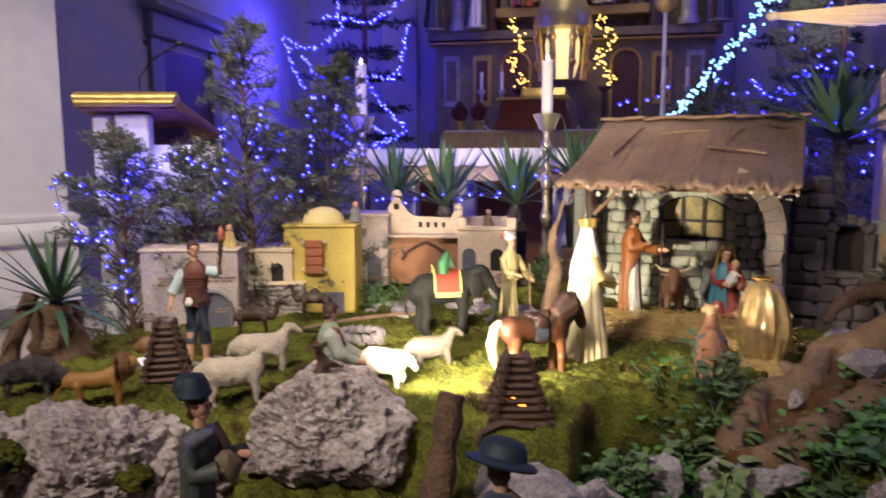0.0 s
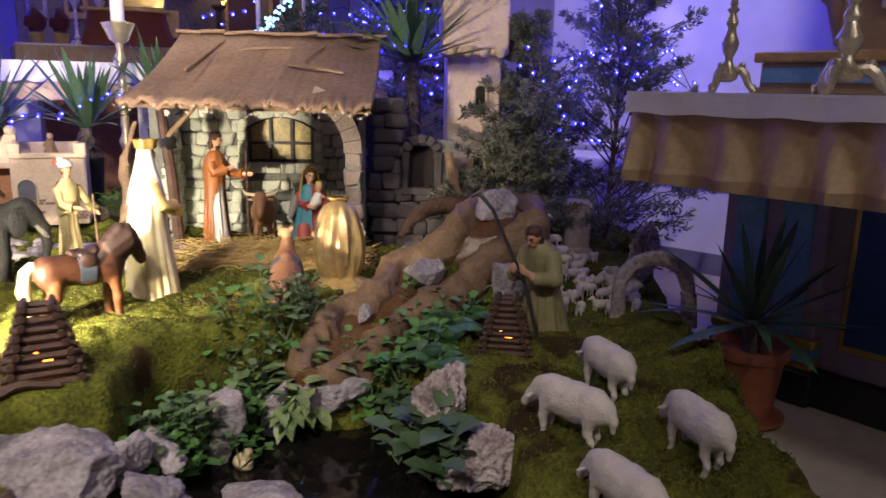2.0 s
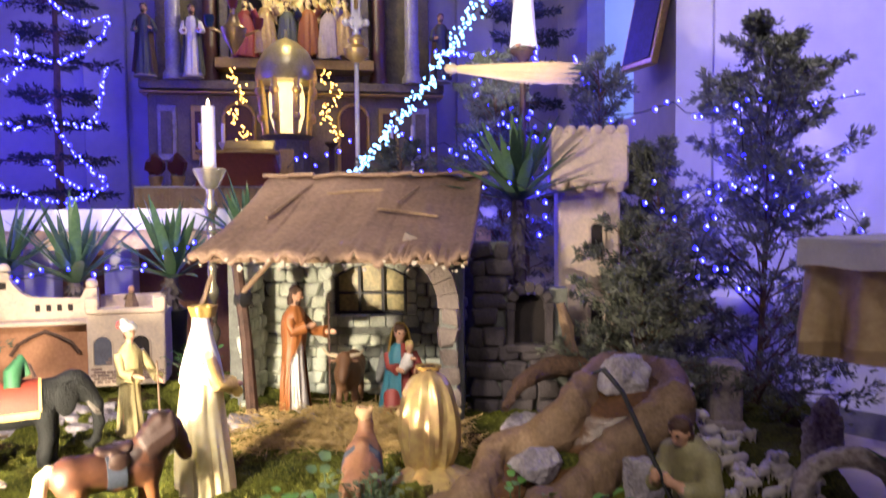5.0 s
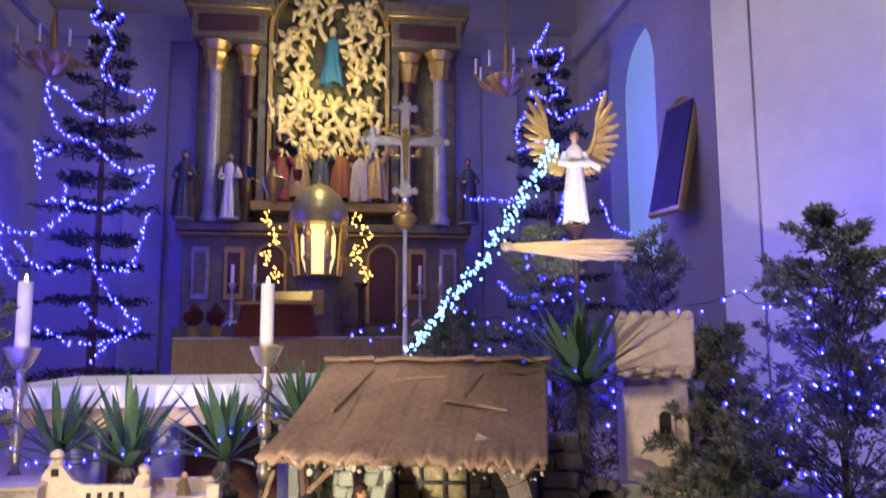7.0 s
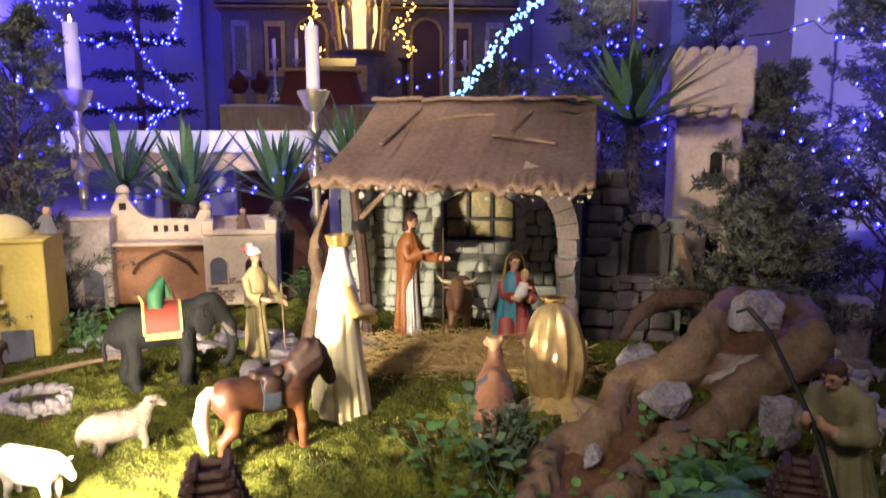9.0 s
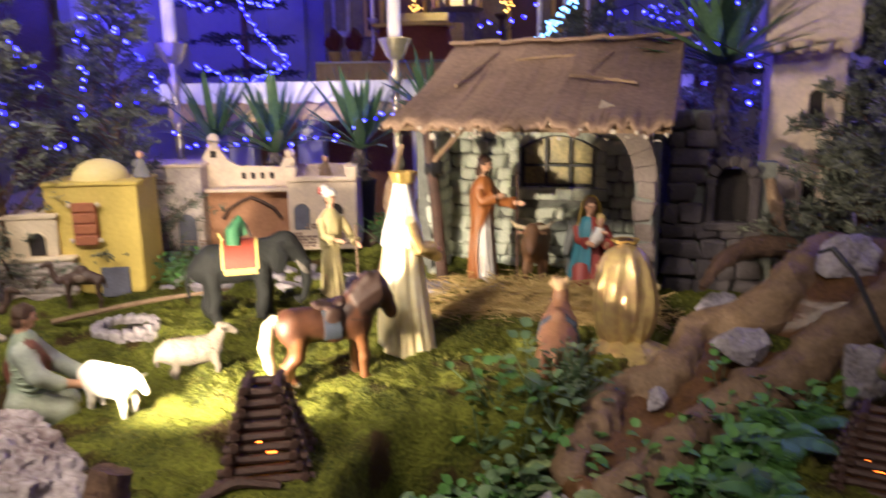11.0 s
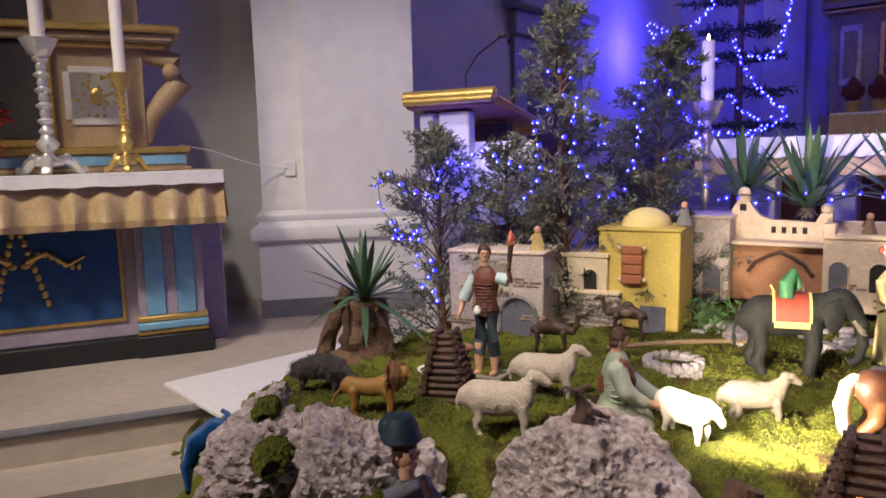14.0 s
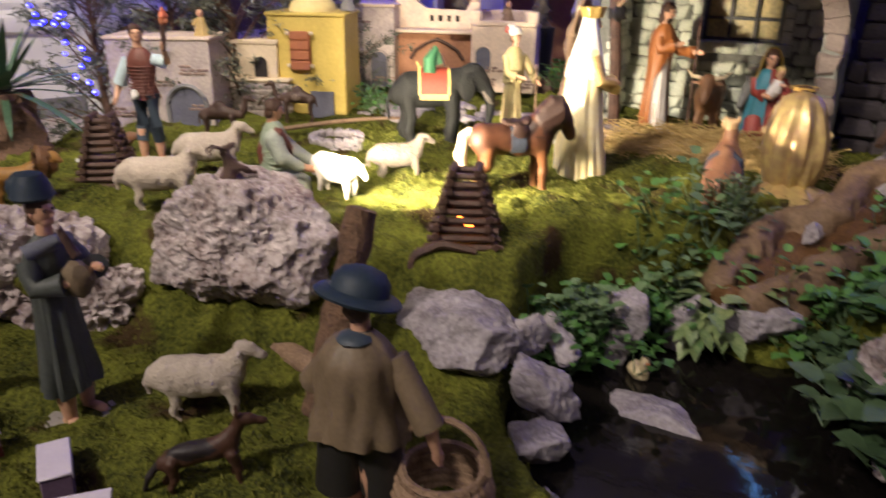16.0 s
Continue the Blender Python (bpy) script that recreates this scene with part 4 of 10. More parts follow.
# clay tower
tw = thing("tower", "pale clay model tower with battlements and slit windows", "model tower", pose(1.78, 3.34, 0.28, 0, 0, -14))
part("shaft", Form().box((0, 0.13, 0.44), (0.25, 0.25, 0.88), 0, 0.01), PINKCLAY, tw)
f = Form()
f.box((0, 0.13, 0.99), (0.31, 0.30, 0.24), 0, 0.01)
for k in range(4):
    f.tube([(-0.115 + 0.077 * k, -0.018, 0.90), (-0.115 + 0.077 * k, -0.02, 0.86)], [0.036, 0.015], 10)
for k in range(6):
    f.ball((-0.13 + 0.052 * k, -0.01, 1.11), (0.026, 0.02, 0.022), 0, 8)
head = part("battlement", f, PINKCLAY, tw, "overhanging battlement with scalloped edge")
for z in (0.28, 0.60):
    f = Form()
    arch_panel(f, 0.03, 0.0035, z, 0.06, 0.14, 0, 1, 0.008)
    part("window", f, [SHADEHOLE, PINKCLAY], tw)

# ---- plants and lights: builders ----


def blade_mesh(name, length, width, sag, mats, seg=5):
    return Form().blade((0, 0, 0), (length, 0, 0), width, sag, 0, seg).mesh(name, tup(mats), fix=False)


LEAVES = [blade_mesh("leaf", 1.0, w, s, SPIKE) for w, s in ((0.11, 0.03), (0.12, 0.14), (0.10, 0.30))]


def rosette(parent, at, length, n, seed, low=-5, high=85):
    rnd = random.Random(seed)
    for k in range(n):
        u = k / (n - 1)
        el = high - (high - low) * u ** 0.8 + rnd.uniform(-8, 8)
        ob = new("leaf", LEAVES[0 if el > 40 else rnd.choice((0, 0, 1, 1, 2))])
        ob.parent = parent
        L = length * rnd.uniform(0.8, 1.12)
        ob.matrix_basis = pose(*at) @ pose(0, 0, 0, 0, -el, 137.5 * k + rnd.uniform(-15, 15)) @ Matrix.Diagonal((L, L * rnd.uniform(0.8, 1.15), L, 1))


def yucca(m, length, n, seed, stem, label, shaggy=True):
    t = thing("yucca", label, "plant", m, "yuccas")
    f = Form().tube([(0, 0, 0), (0.004, 0, stem * 0.5), (0, 0, stem)], [0.028, 0.026, 0.03], 10)
    rnd = random.Random(seed + 50)
    if shaggy:
        for k in range(int(460 * stem)):
            a, z = rnd.uniform(0, 6.3), rnd.uniform(0.1, 1.0) * stem
            f.blade((0.025 * math.cos(a), 0.025 * math.sin(a), z), (0.06 * math.cos(a), 0.06 * math.sin(a), z - rnd.uniform(0.0, 0.05)), 0.014, 0, 0, 2)
    part("trunk", f, mat_trunk, t, "shaggy grey-brown trunk")
    rosette(t, (0, 0, stem * 0.97), length, n, seed, 18, 86)
    return t


mat_trunk = mat("shaggy trunk", (0.20, 0.17, 0.16), (0.09, 0.07, 0.065), 0.9, scale=30, bump=0.6)


def spray(pos, direction, n, size, rnd_gen, spread):
    """n small pointed leaflets about the given points; returns vertices and faces."""
    k = len(pos)
    pick = rnd_gen.integers(0, k, n)
    p = pos[pick] + rnd_gen.normal(0, spread, (n, 3))
    d = direction[pick] + rnd_gen.normal(0, 0.55, (n, 3))
    d /= np.linalg.norm(d, axis=1, keepdims=True)
    s = np.cross(d, rnd_gen.normal(0, 1, (n, 3)))
    s /= np.linalg.norm(s, axis=1, keepdims=True)
    L = (size * rnd_gen.uniform(0.6, 1.4, n))[:, None]
    w = L * 0.13
    v = np.stack([p, p + d * L * 0.45 + s * w, p + d * L, p + d * L * 0.45 - s * w], 1).reshape(-1, 3)
    i = np.arange(n)[:, None] * 4
    return v, np.concatenate([i + 0, i + 1, i + 2, i + 3], 1)


def raw_mesh(name, v, q, m):
    me = bpy.data.meshes.new(name)
    me.vertices.add(len(v))
    me.vertices.foreach_set("co", np.asarray(v, np.float32).ravel())
    me.loops.add(q.size)
    me.loops.foreach_set("vertex_index", q.ravel().astype(np.int32))
    me.polygons.add(len(q))
    me.polygons.foreach_set("loop_start", np.arange(0, q.size, 4, dtype=np.int32))
    me.update()
    me.validate()
    me.materials.append(m)
    return me


def juniper(m, h, r, seed, n, label, size=0.025, lean=(0, 0), trunk_r=0.016, count=None):
    """A feathery juniper: rising branches, each with thin side sprays of scale leaves that nod at the tip."""
    rg, rnd = np.random.default_rng(seed), random.Random(seed)
    t = thing("juniper", label, "tree", m)
    f, ft = Form(), Form()
    stem = lambda u: Vector((lean[0] * u * h + 0.02 * math.sin(5 * u + seed), lean[1] * u * h + 0.02 * math.cos(4 * u + seed), h * u))
    ft.tube([stem(u) for u in (0, 0.2, 0.4, 0.6, 0.8, 0.92, 1)], [trunk_r, trunk_r * 0.9, trunk_r * 0.75, trunk_r * 0.55, trunk_r * 0.35, 0.004, 0.002], 8)
    pos, dr = [], []

    def feather(b, tip, drop):
        mid = (b + tip) / 2 + Vector((0, 0, 0.10 * (tip - b).length))
        end = tip - Vector((0, 0, drop))
        at = lambda q: b * (1 - q) ** 2 + mid * 2 * q * (1 - q) + end * q * q
        return mid, end, at

    count = count or int(46 + 30 * h)
    for k in range(count):
        u = 0.06 + 0.93 * ((k + rnd.random()) / count) ** 0.9
        a = rnd.uniform(0, 6.28)
        L = (r * (1 - u) ** 0.65 * rnd.choice((0.45, 0.7, 0.85, 1.0, 1.25)) + 0.045 * h) * rnd.uniform(0.85, 1.1)
        b = stem(u)
        rise = rnd.uniform(0.35, 1.15)
        d = Vector((math.cos(a), math.sin(a), rise)).normalized()
        mid, end, at = feather(b, b + d * L, 0.10 * L * rnd.random())
        f.tube([b, mid, end], [trunk_r * 0.28, trunk_r * 0.18, 0.0012], 5)
        side = d.cross(Vector((0, 0, 1))).normalized()
        up = side.cross(d)
        for q in range(9):
            v = 0.18 + 0.82 * q / 8
            c = at(v)
            l2 = L * 0.34 * (1.12 - v) * rnd.uniform(0.6, 1.3) + 0.018
            sd = (side * (1 if q % 2 else -1) * rnd.uniform(0.5, 1) + up * rnd.uniform(-0.6, 0.7) + d * 0.9).normalized()
            for w in range(5):
                e = (w + 1) / 5
                pos.append(c + sd * l2 * e - Vector((0, 0, 0.16 * l2 * e * e)))
                dr.append((sd + Vector((0, 0, -0.25 * e))).normalized())
        pos += [at(0.9), end]
        dr += [d, d]
    part("trunk", ft, BARK, t)
    tagged(part("branch", f, BARK, t), kind="stuff")
    v, q = spray(np.array(pos), np.array(dr), n, size, rg, 0.007)
    part("crown", raw_mesh("crown", v, q, NEEDLE), None, t)
    return t


def fir(m, h, r, seed, label):
    """A sparse fir: whorls of flat drooping boughs with gaps between, and a bare leader."""
    rg, rnd = np.random.default_rng(seed), random.Random(seed)
    t = thing("fir_tree", label, "tree", m)
    f = Form()
    part("trunk", Form().tube([(0, 0, 0), (0.02, 0, h * 0.5), (0, 0, h)], [0.075, 0.045, 0.006], 8), BARK, t)
    pos, dr = [], []
    z = 0.9
    while z < h - 0.35:
        u = z / h
        a0 = rnd.uniform(0, 6.28)
        nb = 6 if u < 0.72 else 3
        for k in range(nb):
            a = a0 + 6.28 * k / nb + rnd.uniform(-0.3, 0.3)
            L = (r * (1 - u) ** 0.8 + 0.06) * rnd.uniform(0.55, 1.15)
            d = Vector((math.cos(a), math.sin(a), 0))
            at = lambda v: Vector((0, 0, z)) + d * L * v + Vector((0, 0, L * (-0.20 * v + 0.16 * v * v + (0.3 * (u - 0.4) * v))))
            f.tube([at(0), at(0.5), at(1)], [0.018, 0.012, 0.004], 5)
            s = Vector((-d.y, d.x, 0))
            for q in range(16):
                v = 0.15 + 0.85 * q / 15
                l2 = L * 0.30 * (1.15 - v) + 0.05
                for w in range(4):
                    e = (w + 1) / 4 * (1 if q % 2 else -1)
                    pos.append(at(v) + (s * e + d * 0.6 * abs(e)) * l2 - Vector((0, 0, 0.05 * abs(e) * l2)))
                    dr.append((s * e + d * 0.8).normalized())
        z += 0.46 * (1.1 - 0.35 * u) * rnd.uniform(0.8, 1.2)
    tagged(part("branch", f, BARK, t), kind="stuff")
    v, q = spray(np.array(pos), np.array(dr), 11000, 0.085, rg, 0.015)
    part("crown", raw_mesh("crown", v, q, FIR), None, t)
    return t


def string_lights(name, runs, step_, bulb, r, label, jitter=0.01, seed=1, wire=True, group="strings of lights"):
    """runs: polylines along which the bulbs sit."""
    rnd = random.Random(seed)
    t = thing(name, label, "string lights", None, group)
    fb, fw = Form(), Form()
    for run in runs:
        pts = [Vector(p) for p in run]
        if wire:
            fw.tube(pts, r * 0.25, 4)
        for a, b in zip(pts, pts[1:]):
            n = max(1, round((b - a).length / step_))
            for k in range(n):
                p = a.lerp(b, (k + rnd.random() * 0.7) / n) + Vector((rnd.gauss(0, jitter), rnd.gauss(0, jitter), rnd.gauss(0, jitter)))
                q = r * rnd.uniform(0.8, 1.25)
                fb.ball(p, q, 0, 6)
                fb.ball(p + Vector((rnd.gauss(0, 0.5), -1, rnd.gauss(0, 0.5))).normalized() * q * 0.75, q * 0.55, 1, 6)
    tagged(part("bulb", fb, [bulb, TIPS.get(bulb.name, bulb)], t, "small glowing bulbs"), kind="stuff")
    if wire:
        tagged(part("wire", fw, BLACK, t, "thin dark cable"), kind="stuff")
    return t


def rock(name, label, m, size, mats, seed, pits=0.0, sub=4, cut=15, planes=None, moss=0.0):
    """A stone: the body inside a set of planes, roughened and, where porous, eaten by holes."""
    bm = bmesh.new()
    bmesh.ops.create_icosphere(bm, subdivisions=sub, radius=1)
    rnd = random.Random(seed)
    if planes is None:
        planes = []
        for k in range(cut):
            nrm = Vector((rnd.gauss(0, 1), rnd.gauss(0, 1), rnd.gauss(0, 0.9))).normalized()
            planes.append((*nrm, rnd.uniform(0.62, 0.98)))
        planes += [(1, 0, 0, 1), (-1, 0, 0, 1), (0, 1, 0, 1), (0, -1, 0, 1), (0, 0, 1, 0.95), (0, 0, -1, 1)]
    cuts = np.array(planes, float)
    nrm = cuts[:, :3] / np.linalg.norm(cuts[:, :3], axis=1, keepdims=True)
    co = np.array([v.co for v in bm.verts])
    t = np.maximum(co @ nrm.T, 1e-4) / cuts[:, 3]
    r = (t ** 36).sum(1) ** (-1 / 36)
    pts = co * r[:, None] * np.array(size)
    S = float(np.mean(np.ptp(pts, axis=0))) / 2
    o = Vector((seed * 3.7, seed * 1.3, seed * 0.7))
    for v, p in zip(bm.verts, pts):
        p = Vector(p)
        q = 0.12 * S * noise.noise(p / (0.5 * S) + o) + 0.07 * S * noise.noise(p / (0.22 * S) + o) + 0.03 * S * noise.noise(p / (0.09 * S) + o)
        if pits:
            w = p + 0.012 * Vector((noise.noise(p * 45), noise.noise(p * 45 + o), 0))
            where = min(1.0, max(0.0, noise.noise(p * 9 + o) * 2.2 + 0.55))
            d = noise.voronoi(w * 30 + o)[0]
            q -= pits * where * 0.085 * max(0.0, 0.46 - d[0])
            q -= pits * 0.030 * max(0.0, 0.45 - noise.voronoi(w * 75 + o)[0][0])
            q += pits * 0.010 * (1 - 2 * abs(noise.noise(p * 26 + o)))
            if pits > 1:
                q -= 0.16 * (pits - 0.8) * max(0.0, 0.40 - noise.voronoi(w * 13 + o)[0][0]) * 0.5
            q += pits * 0.004 * noise.noise(p * 120)
        v.co = p + p.normalized() * q
    me = bpy.data.meshes.new(name)
    bm.to_mesh(me)
    bm.free()
    me.polygons.foreach_set("use_smooth", [True] * len(me.polygons))
    me.set_sharp_from_angle(angle=radians(40))
    me.materials.append(mats)
    ob = new(name, me)
    ob.matrix_basis = m
    return tagged(ob, label, "rock")


# ---- figures ----
def tint(name, c, rough=0.55, **k):
    return mat(name, c, tuple(v * 0.72 for v in c), rough, scale=k.pop("scale", 26), bump=k.pop("bump", 0.12), **k)


BROWNROBE, WHITEROBE, OLIVE = tint("brown robe", (0.34, 0.12, 0.035), 0.4), tint("white robe", (0.80, 0.76, 0.74), 0.5), tint("olive robe", (0.30, 0.27, 0.13))
KINGGOLD = mat("gilded mantle", (0.62, 0.45, 0.20), (0.42, 0.27, 0.10), 0.32, metal=0.35, scale=18, bump=0.15)
TEAL, REDROBE, SANDROBE = tint("teal mantle", (0.05, 0.22, 0.30)), tint("red dress", (0.34, 0.06, 0.05)), tint("sand robe", (0.48, 0.40, 0.20))
SKYBLUE, VEST, NAVY = tint("sky blue sleeves", (0.35, 0.52, 0.62)), tint("brown vest", (0.16, 0.05, 0.035)), tint("dark blue trousers", (0.05, 0.07, 0.10))
SAGE, GREYGREEN, TUNIC = tint("sage tunic", (0.30, 0.36, 0.27)), tint("grey green coat", (0.075, 0.085, 0.08)), tint("fawn tunic", (0.20, 0.145, 0.09))
HATBLUE, BASEGREY = tint("dark blue felt", (0.018, 0.035, 0.06), 0.6), tint("grey figure base", (0.32, 0.29, 0.26))


def merged(f, g, m):
    """Adds form g to f, moved by the matrix m."""
    n = len(f.v)
    f.v += [tuple(m @ Vector(p)) for p in g.v]
    f.f += [tuple(i + n for i in q) for q in g.f]
    f.m += g.m
    return f


def gown(f, prof, mi, seed=0, folds=9, depth=0.12, gap=0.0, shut=(9, 10), facing=-90, sx=1.0, sy=0.78, cols=60, rows=30, axis=None, even=False):
    """Cloth hanging in folds about an upright line; gap leaves it open in front, closing between the heights shut."""
    rnd = random.Random(seed)
    n = len(prof) - 1
    u = np.linspace(0, n, rows)
    rr, zz = np.interp(u, range(n + 1), [p[0] for p in prof]), np.interp(u, range(n + 1), [p[1] for p in prof])
    for _ in range(2):
        rr[1:-1] = (rr[:-2] + 2 * rr[1:-1] + rr[2:]) / 4
        zz[1:-1] = (zz[:-2] + 2 * zz[1:-1] + zz[2:]) / 4
    top, low = zz.max(), zz.min()
    waves = [(folds, 0.55), (folds + 3, 0.3), (folds * 2 + 1, 0.22)]
    waves = [(w / 2, k, rnd.uniform(0, 6), rnd.uniform(-3, 3)) for w, k in waves]
    vs, fs = [], []
    for i in range(rows):
        h = (zz[i] - low) / (top - low)
        g = gap * (1 - float(step(shut[0], shut[1], zz[i])))
        ax = axis(zz[i]) if axis else (0, 0)
        for k in range(cols + (1 if gap else 0)):
            a = radians(facing) + g / 2 + (2 * math.pi - g) * k / cols
            d = sum(w * (2 * abs(math.sin(q * a * (1 if gap else 1) + ph + tw * h)) - 1.2) for q, w, ph, tw in waves) if gap else sum(w * (2 * abs(math.sin(round(q * 2) / 2 * a + ph + tw * h)) - 1.2) for q, w, ph, tw in waves)
            s = depth * ((0.6 if even else 0.2) + 0.8 * (1 - h)) * d
            q = rr[i] * (1 + s)
            vs.append((q * math.cos(a) * sx + ax[0], q * math.sin(a) * sy + ax[1], zz[i] + (0.012 * math.sin(a * 3 + seed) if i == 0 else 0)))
    c = cols + 1 if gap else cols
    for i in range(rows - 1):
        for k in range(cols):
            fs.append((i * c + k, i * c + (k + 1) % c, (i + 1) * c + (k + 1) % c, (i + 1) * c + k))
    return f.add(vs, fs, mi)


def carve_head(f, at, s, turn=0, nod=0, beard=False, long=False, skin=2, hair=3, seed=1):
    """A carved head of height s, looking along -y before its turn."""
    g = Form()
    g.tube([(0, 0.03, -0.75), (0, 0.02, -0.3)], [0.26, 0.24], 10, skin)
    g.ball((0, 0, 0.02), (0.36, 0.42, 0.47), skin, 16)
    g.ball((0, -0.16, -0.25), (0.24, 0.24, 0.22), skin, 12)
    g.tube([(0, -0.39, 0.10), (0, -0.47, -0.06), (0, -0.38, -0.10)], [0.045, 0.075, 0.06], 8, skin)
    for q in (-1, 1):
        g.ball((q * 0.36, 0.03, -0.02), (0.05, 0.08, 0.12), skin, 8)
        g.ball((q * 0.15, -0.375, 0.07), (0.06, 0.04, 0.03), hair, 8)
        g.ball((q * 0.15, -0.38, 0.14), (0.10, 0.05, 0.03), hair, 8)
    g.ball((0, 0.10, 0.16), (0.42, 0.44, 0.43), hair, 18, 0.18, seed)
    g.ball((0, -0.14, 0.36), (0.30, 0.20, 0.16), hair, 12, 0.2, seed)
    g.ball((0, 0.22, -0.16), (0.36, 0.26, 0.36), hair, 14, 0.2, seed + 2)
    if long:
        g.ball((0, 0.20, -0.42), (0.40, 0.28, 0.45), hair, 14, 0.25, seed)
    if beard:
        g.ball((0, -0.24, -0.42), (0.23, 0.17, 0.30), hair, 12, 0.2, seed)
        g.ball((0, -0.36, -0.16), (0.15, 0.08, 0.05), hair, 8)
    return merged(f, g, pose(*at, nod, 0, turn) @ Matrix.Scale(s, 4))


def carve_arm(f, sh, el, hd, r, mi, skin=2, cover=0.75, flare=1.25):
    sh, el, hd = Vector(sh), Vector(el), Vector(hd)
    end = el.lerp(hd, cover) if cover >= 0 else sh.lerp(el, 1 + cover)
    if cover >= 0:
        f.tube([sh, sh.lerp(el, 0.5), el, el.lerp(end, 0.6), end], [r * 1.05, r * 1.1, r, r * 1.02, r * flare], 12, mi)
        f.tube([el.lerp(hd, max(0, cover - 0.3)), hd], [r * 0.6, r * 0.42], 10, skin)
    else:
        f.tube([sh, sh.lerp(end, 0.6), end], [r * 1.05, r * 1.2, r * flare], 12, mi)
        f.tube([sh.lerp(end, 0.8), el, hd], [r * 0.7, r * 0.62, r * 0.42], 10, skin)
    d = (hd - el).normalized()
    f.tube([hd - d * r * 0.3, hd + d * r * 0.5, hd + d * r * 1.4], [r * 0.42, r * 0.55, r * 0.22], 8, skin, 0.7)


def bough(sh, hd, s):
    return (Vector(sh) + Vector(hd)) / 2 + Vector((s * 0.045, 0.035, -0.06))


def statue(name, label, m, h, robe, cloak=None, reach=(), hair=HAIR, beard=False, gap=1.4, shut=(9, 10), width=1.0, base=True, sleeve=None, legs=None, extra=None, turn=0, nod=0, long=False, hem=0.02, cover=0.75, seed=1, sway=0.0, shin=0.0, facing=-90, mats=()):
    """A standing carved figure as one mesh. reach: (side, x, y, z) of each palm, in parts of its height."""
    slots = [robe, cloak or robe, SKIN, hair, sleeve or robe, BASEGREY, legs or robe, *mats]
    f = Form()
    w = width
    bend = lambda z: (sway * math.sin(3.0 * z), 0.012 * math.sin(4 * z))
    if legs is None:
        gown(f, [(0.128 * w, hem), (0.122 * w, hem + 0.06), (0.108 * w, 0.30), (0.094 * w, 0.46), (0.082, 0.57), (0.088, 0.66), (0.094, 0.73), (0.07, 0.785), (0.032, 0.82)], 0, seed, 9, 0.17, axis=bend)
    else:
        gown(f, [(0.124 * w, 0.47), (0.112 * w, 0.51), (0.085 * w, 0.57), (0.096, 0.66), (0.098, 0.73), (0.07, 0.785), (0.032, 0.82)], 0, seed, 8, 0.14, sy=0.72, axis=bend)
        for s in (-1, 1):
            f.tube([(s * 0.045, 0, 0.50), (s * 0.052, -0.02 * s, 0.27), (s * 0.056, 0.015 * s, shin)], [0.062, 0.050, 0.043], 12, 6)
    for s in (-1, 1):
        f.tube([(s * 0.053, 0.01 * s, 0.25), (s * 0.056, 0.012 * s, 0.14), (s * 0.056, 0.015 * s, 0.03)], [0.033, 0.036, 0.023], 10, 2)
        f.ball((s * 0.06, -0.032, 0.028), (0.027, 0.058, 0.022), 2, 10)
    if cloak:
        gown(f, [(0.152 * w, hem + 0.03), (0.146 * w, 0.15), (0.126 * w, 0.35), (0.112 * w, 0.52), (0.114, 0.66), (0.106, 0.75), (0.07, 0.80), (0.04, 0.825)], 1, seed + 4, 8, 0.16, gap, shut, facing, axis=bend)
    hx = bend(0.9)[0]
    carve_head(f, (hx, -0.015, 0.905), 0.115, turn, nod, beard, long, seed=seed)
    for s, x, y, z in reach:
        sh = (s * 0.088 + bend(0.73)[0], 0, 0.735)
        carve_arm(f, sh, bough(sh, (x, y, z), s), (x, y, z), 0.038, 4, 2, cover)
    if base:
        f.lathe([(0.15, 0.0), (0.15, 0.012), (0.135, 0.022)], 20, 5, sy=0.85)
    if extra:
        extra(f)
    f.v = [(x * h, y * h, z * h) for x, y, z in f.v]
    return solid(name, f, slots, label, "figure", m)


def staff(x, y, z0, z1, mi, r=0.008, lean=0.0):
    return lambda f: f.tube([(x, y, z0), (x + lean * 0.5, y, (z0 + z1) / 2), (x + lean, y, z1)], r, 6, mi)


def torch_kit(f):
    f.tube([(0.205, -0.07, 0.80), (0.225, -0.08, 0.98)], [0.014, 0.02], 8, 7)
    f.ball((0.228, -0.08, 1.0), (0.03, 0.03, 0.035), 8, 10, 0.5, 3)
    f.lathe([(0.022, 0), (0.030, 0.02), (0.020, 0.05), (0.002, 0.085)], 10, 9, (0.23, -0.08, 1.01), fold=3, amp=0.3)
    for k in range(9):
        f.tube([(0.10 * math.cos(a), 0.078 * math.sin(a), 0.50 + 0.024 * k) for a in np.linspace(-2.9, -0.25, 10)], 0.0045, 5, 0)
    f.ball((-0.035, -0.085, 0.50), (0.03, 0.03, 0.035), 10, 10, 0.4, 5)
    f.box((0.0, 0.0, 0.010), (0.30, 0.25, 0.022), 5, 0.006)


LINENBLUE = tint("pale blue linen", (0.55, 0.68, 0.74), 0.6)
statue("torch_bearer_figure", "painted figure in brown vest and blue trousers holding a torch", spot(-0.96, 2.235, 14), 0.445, VEST, None, ((-1, -0.19, -0.05, 0.47), (1, 0.20, -0.07, 0.82)), legs=NAVY, sleeve=LINENBLUE, extra=torch_kit, cover=-0.12, turn=25, width=0.85, shin=0.16, seed=3, base=False, mats=(DARKWOOD, TERRA, tint("painted red flame", (0.62, 0.16, 0.07)), WHITEROBE))


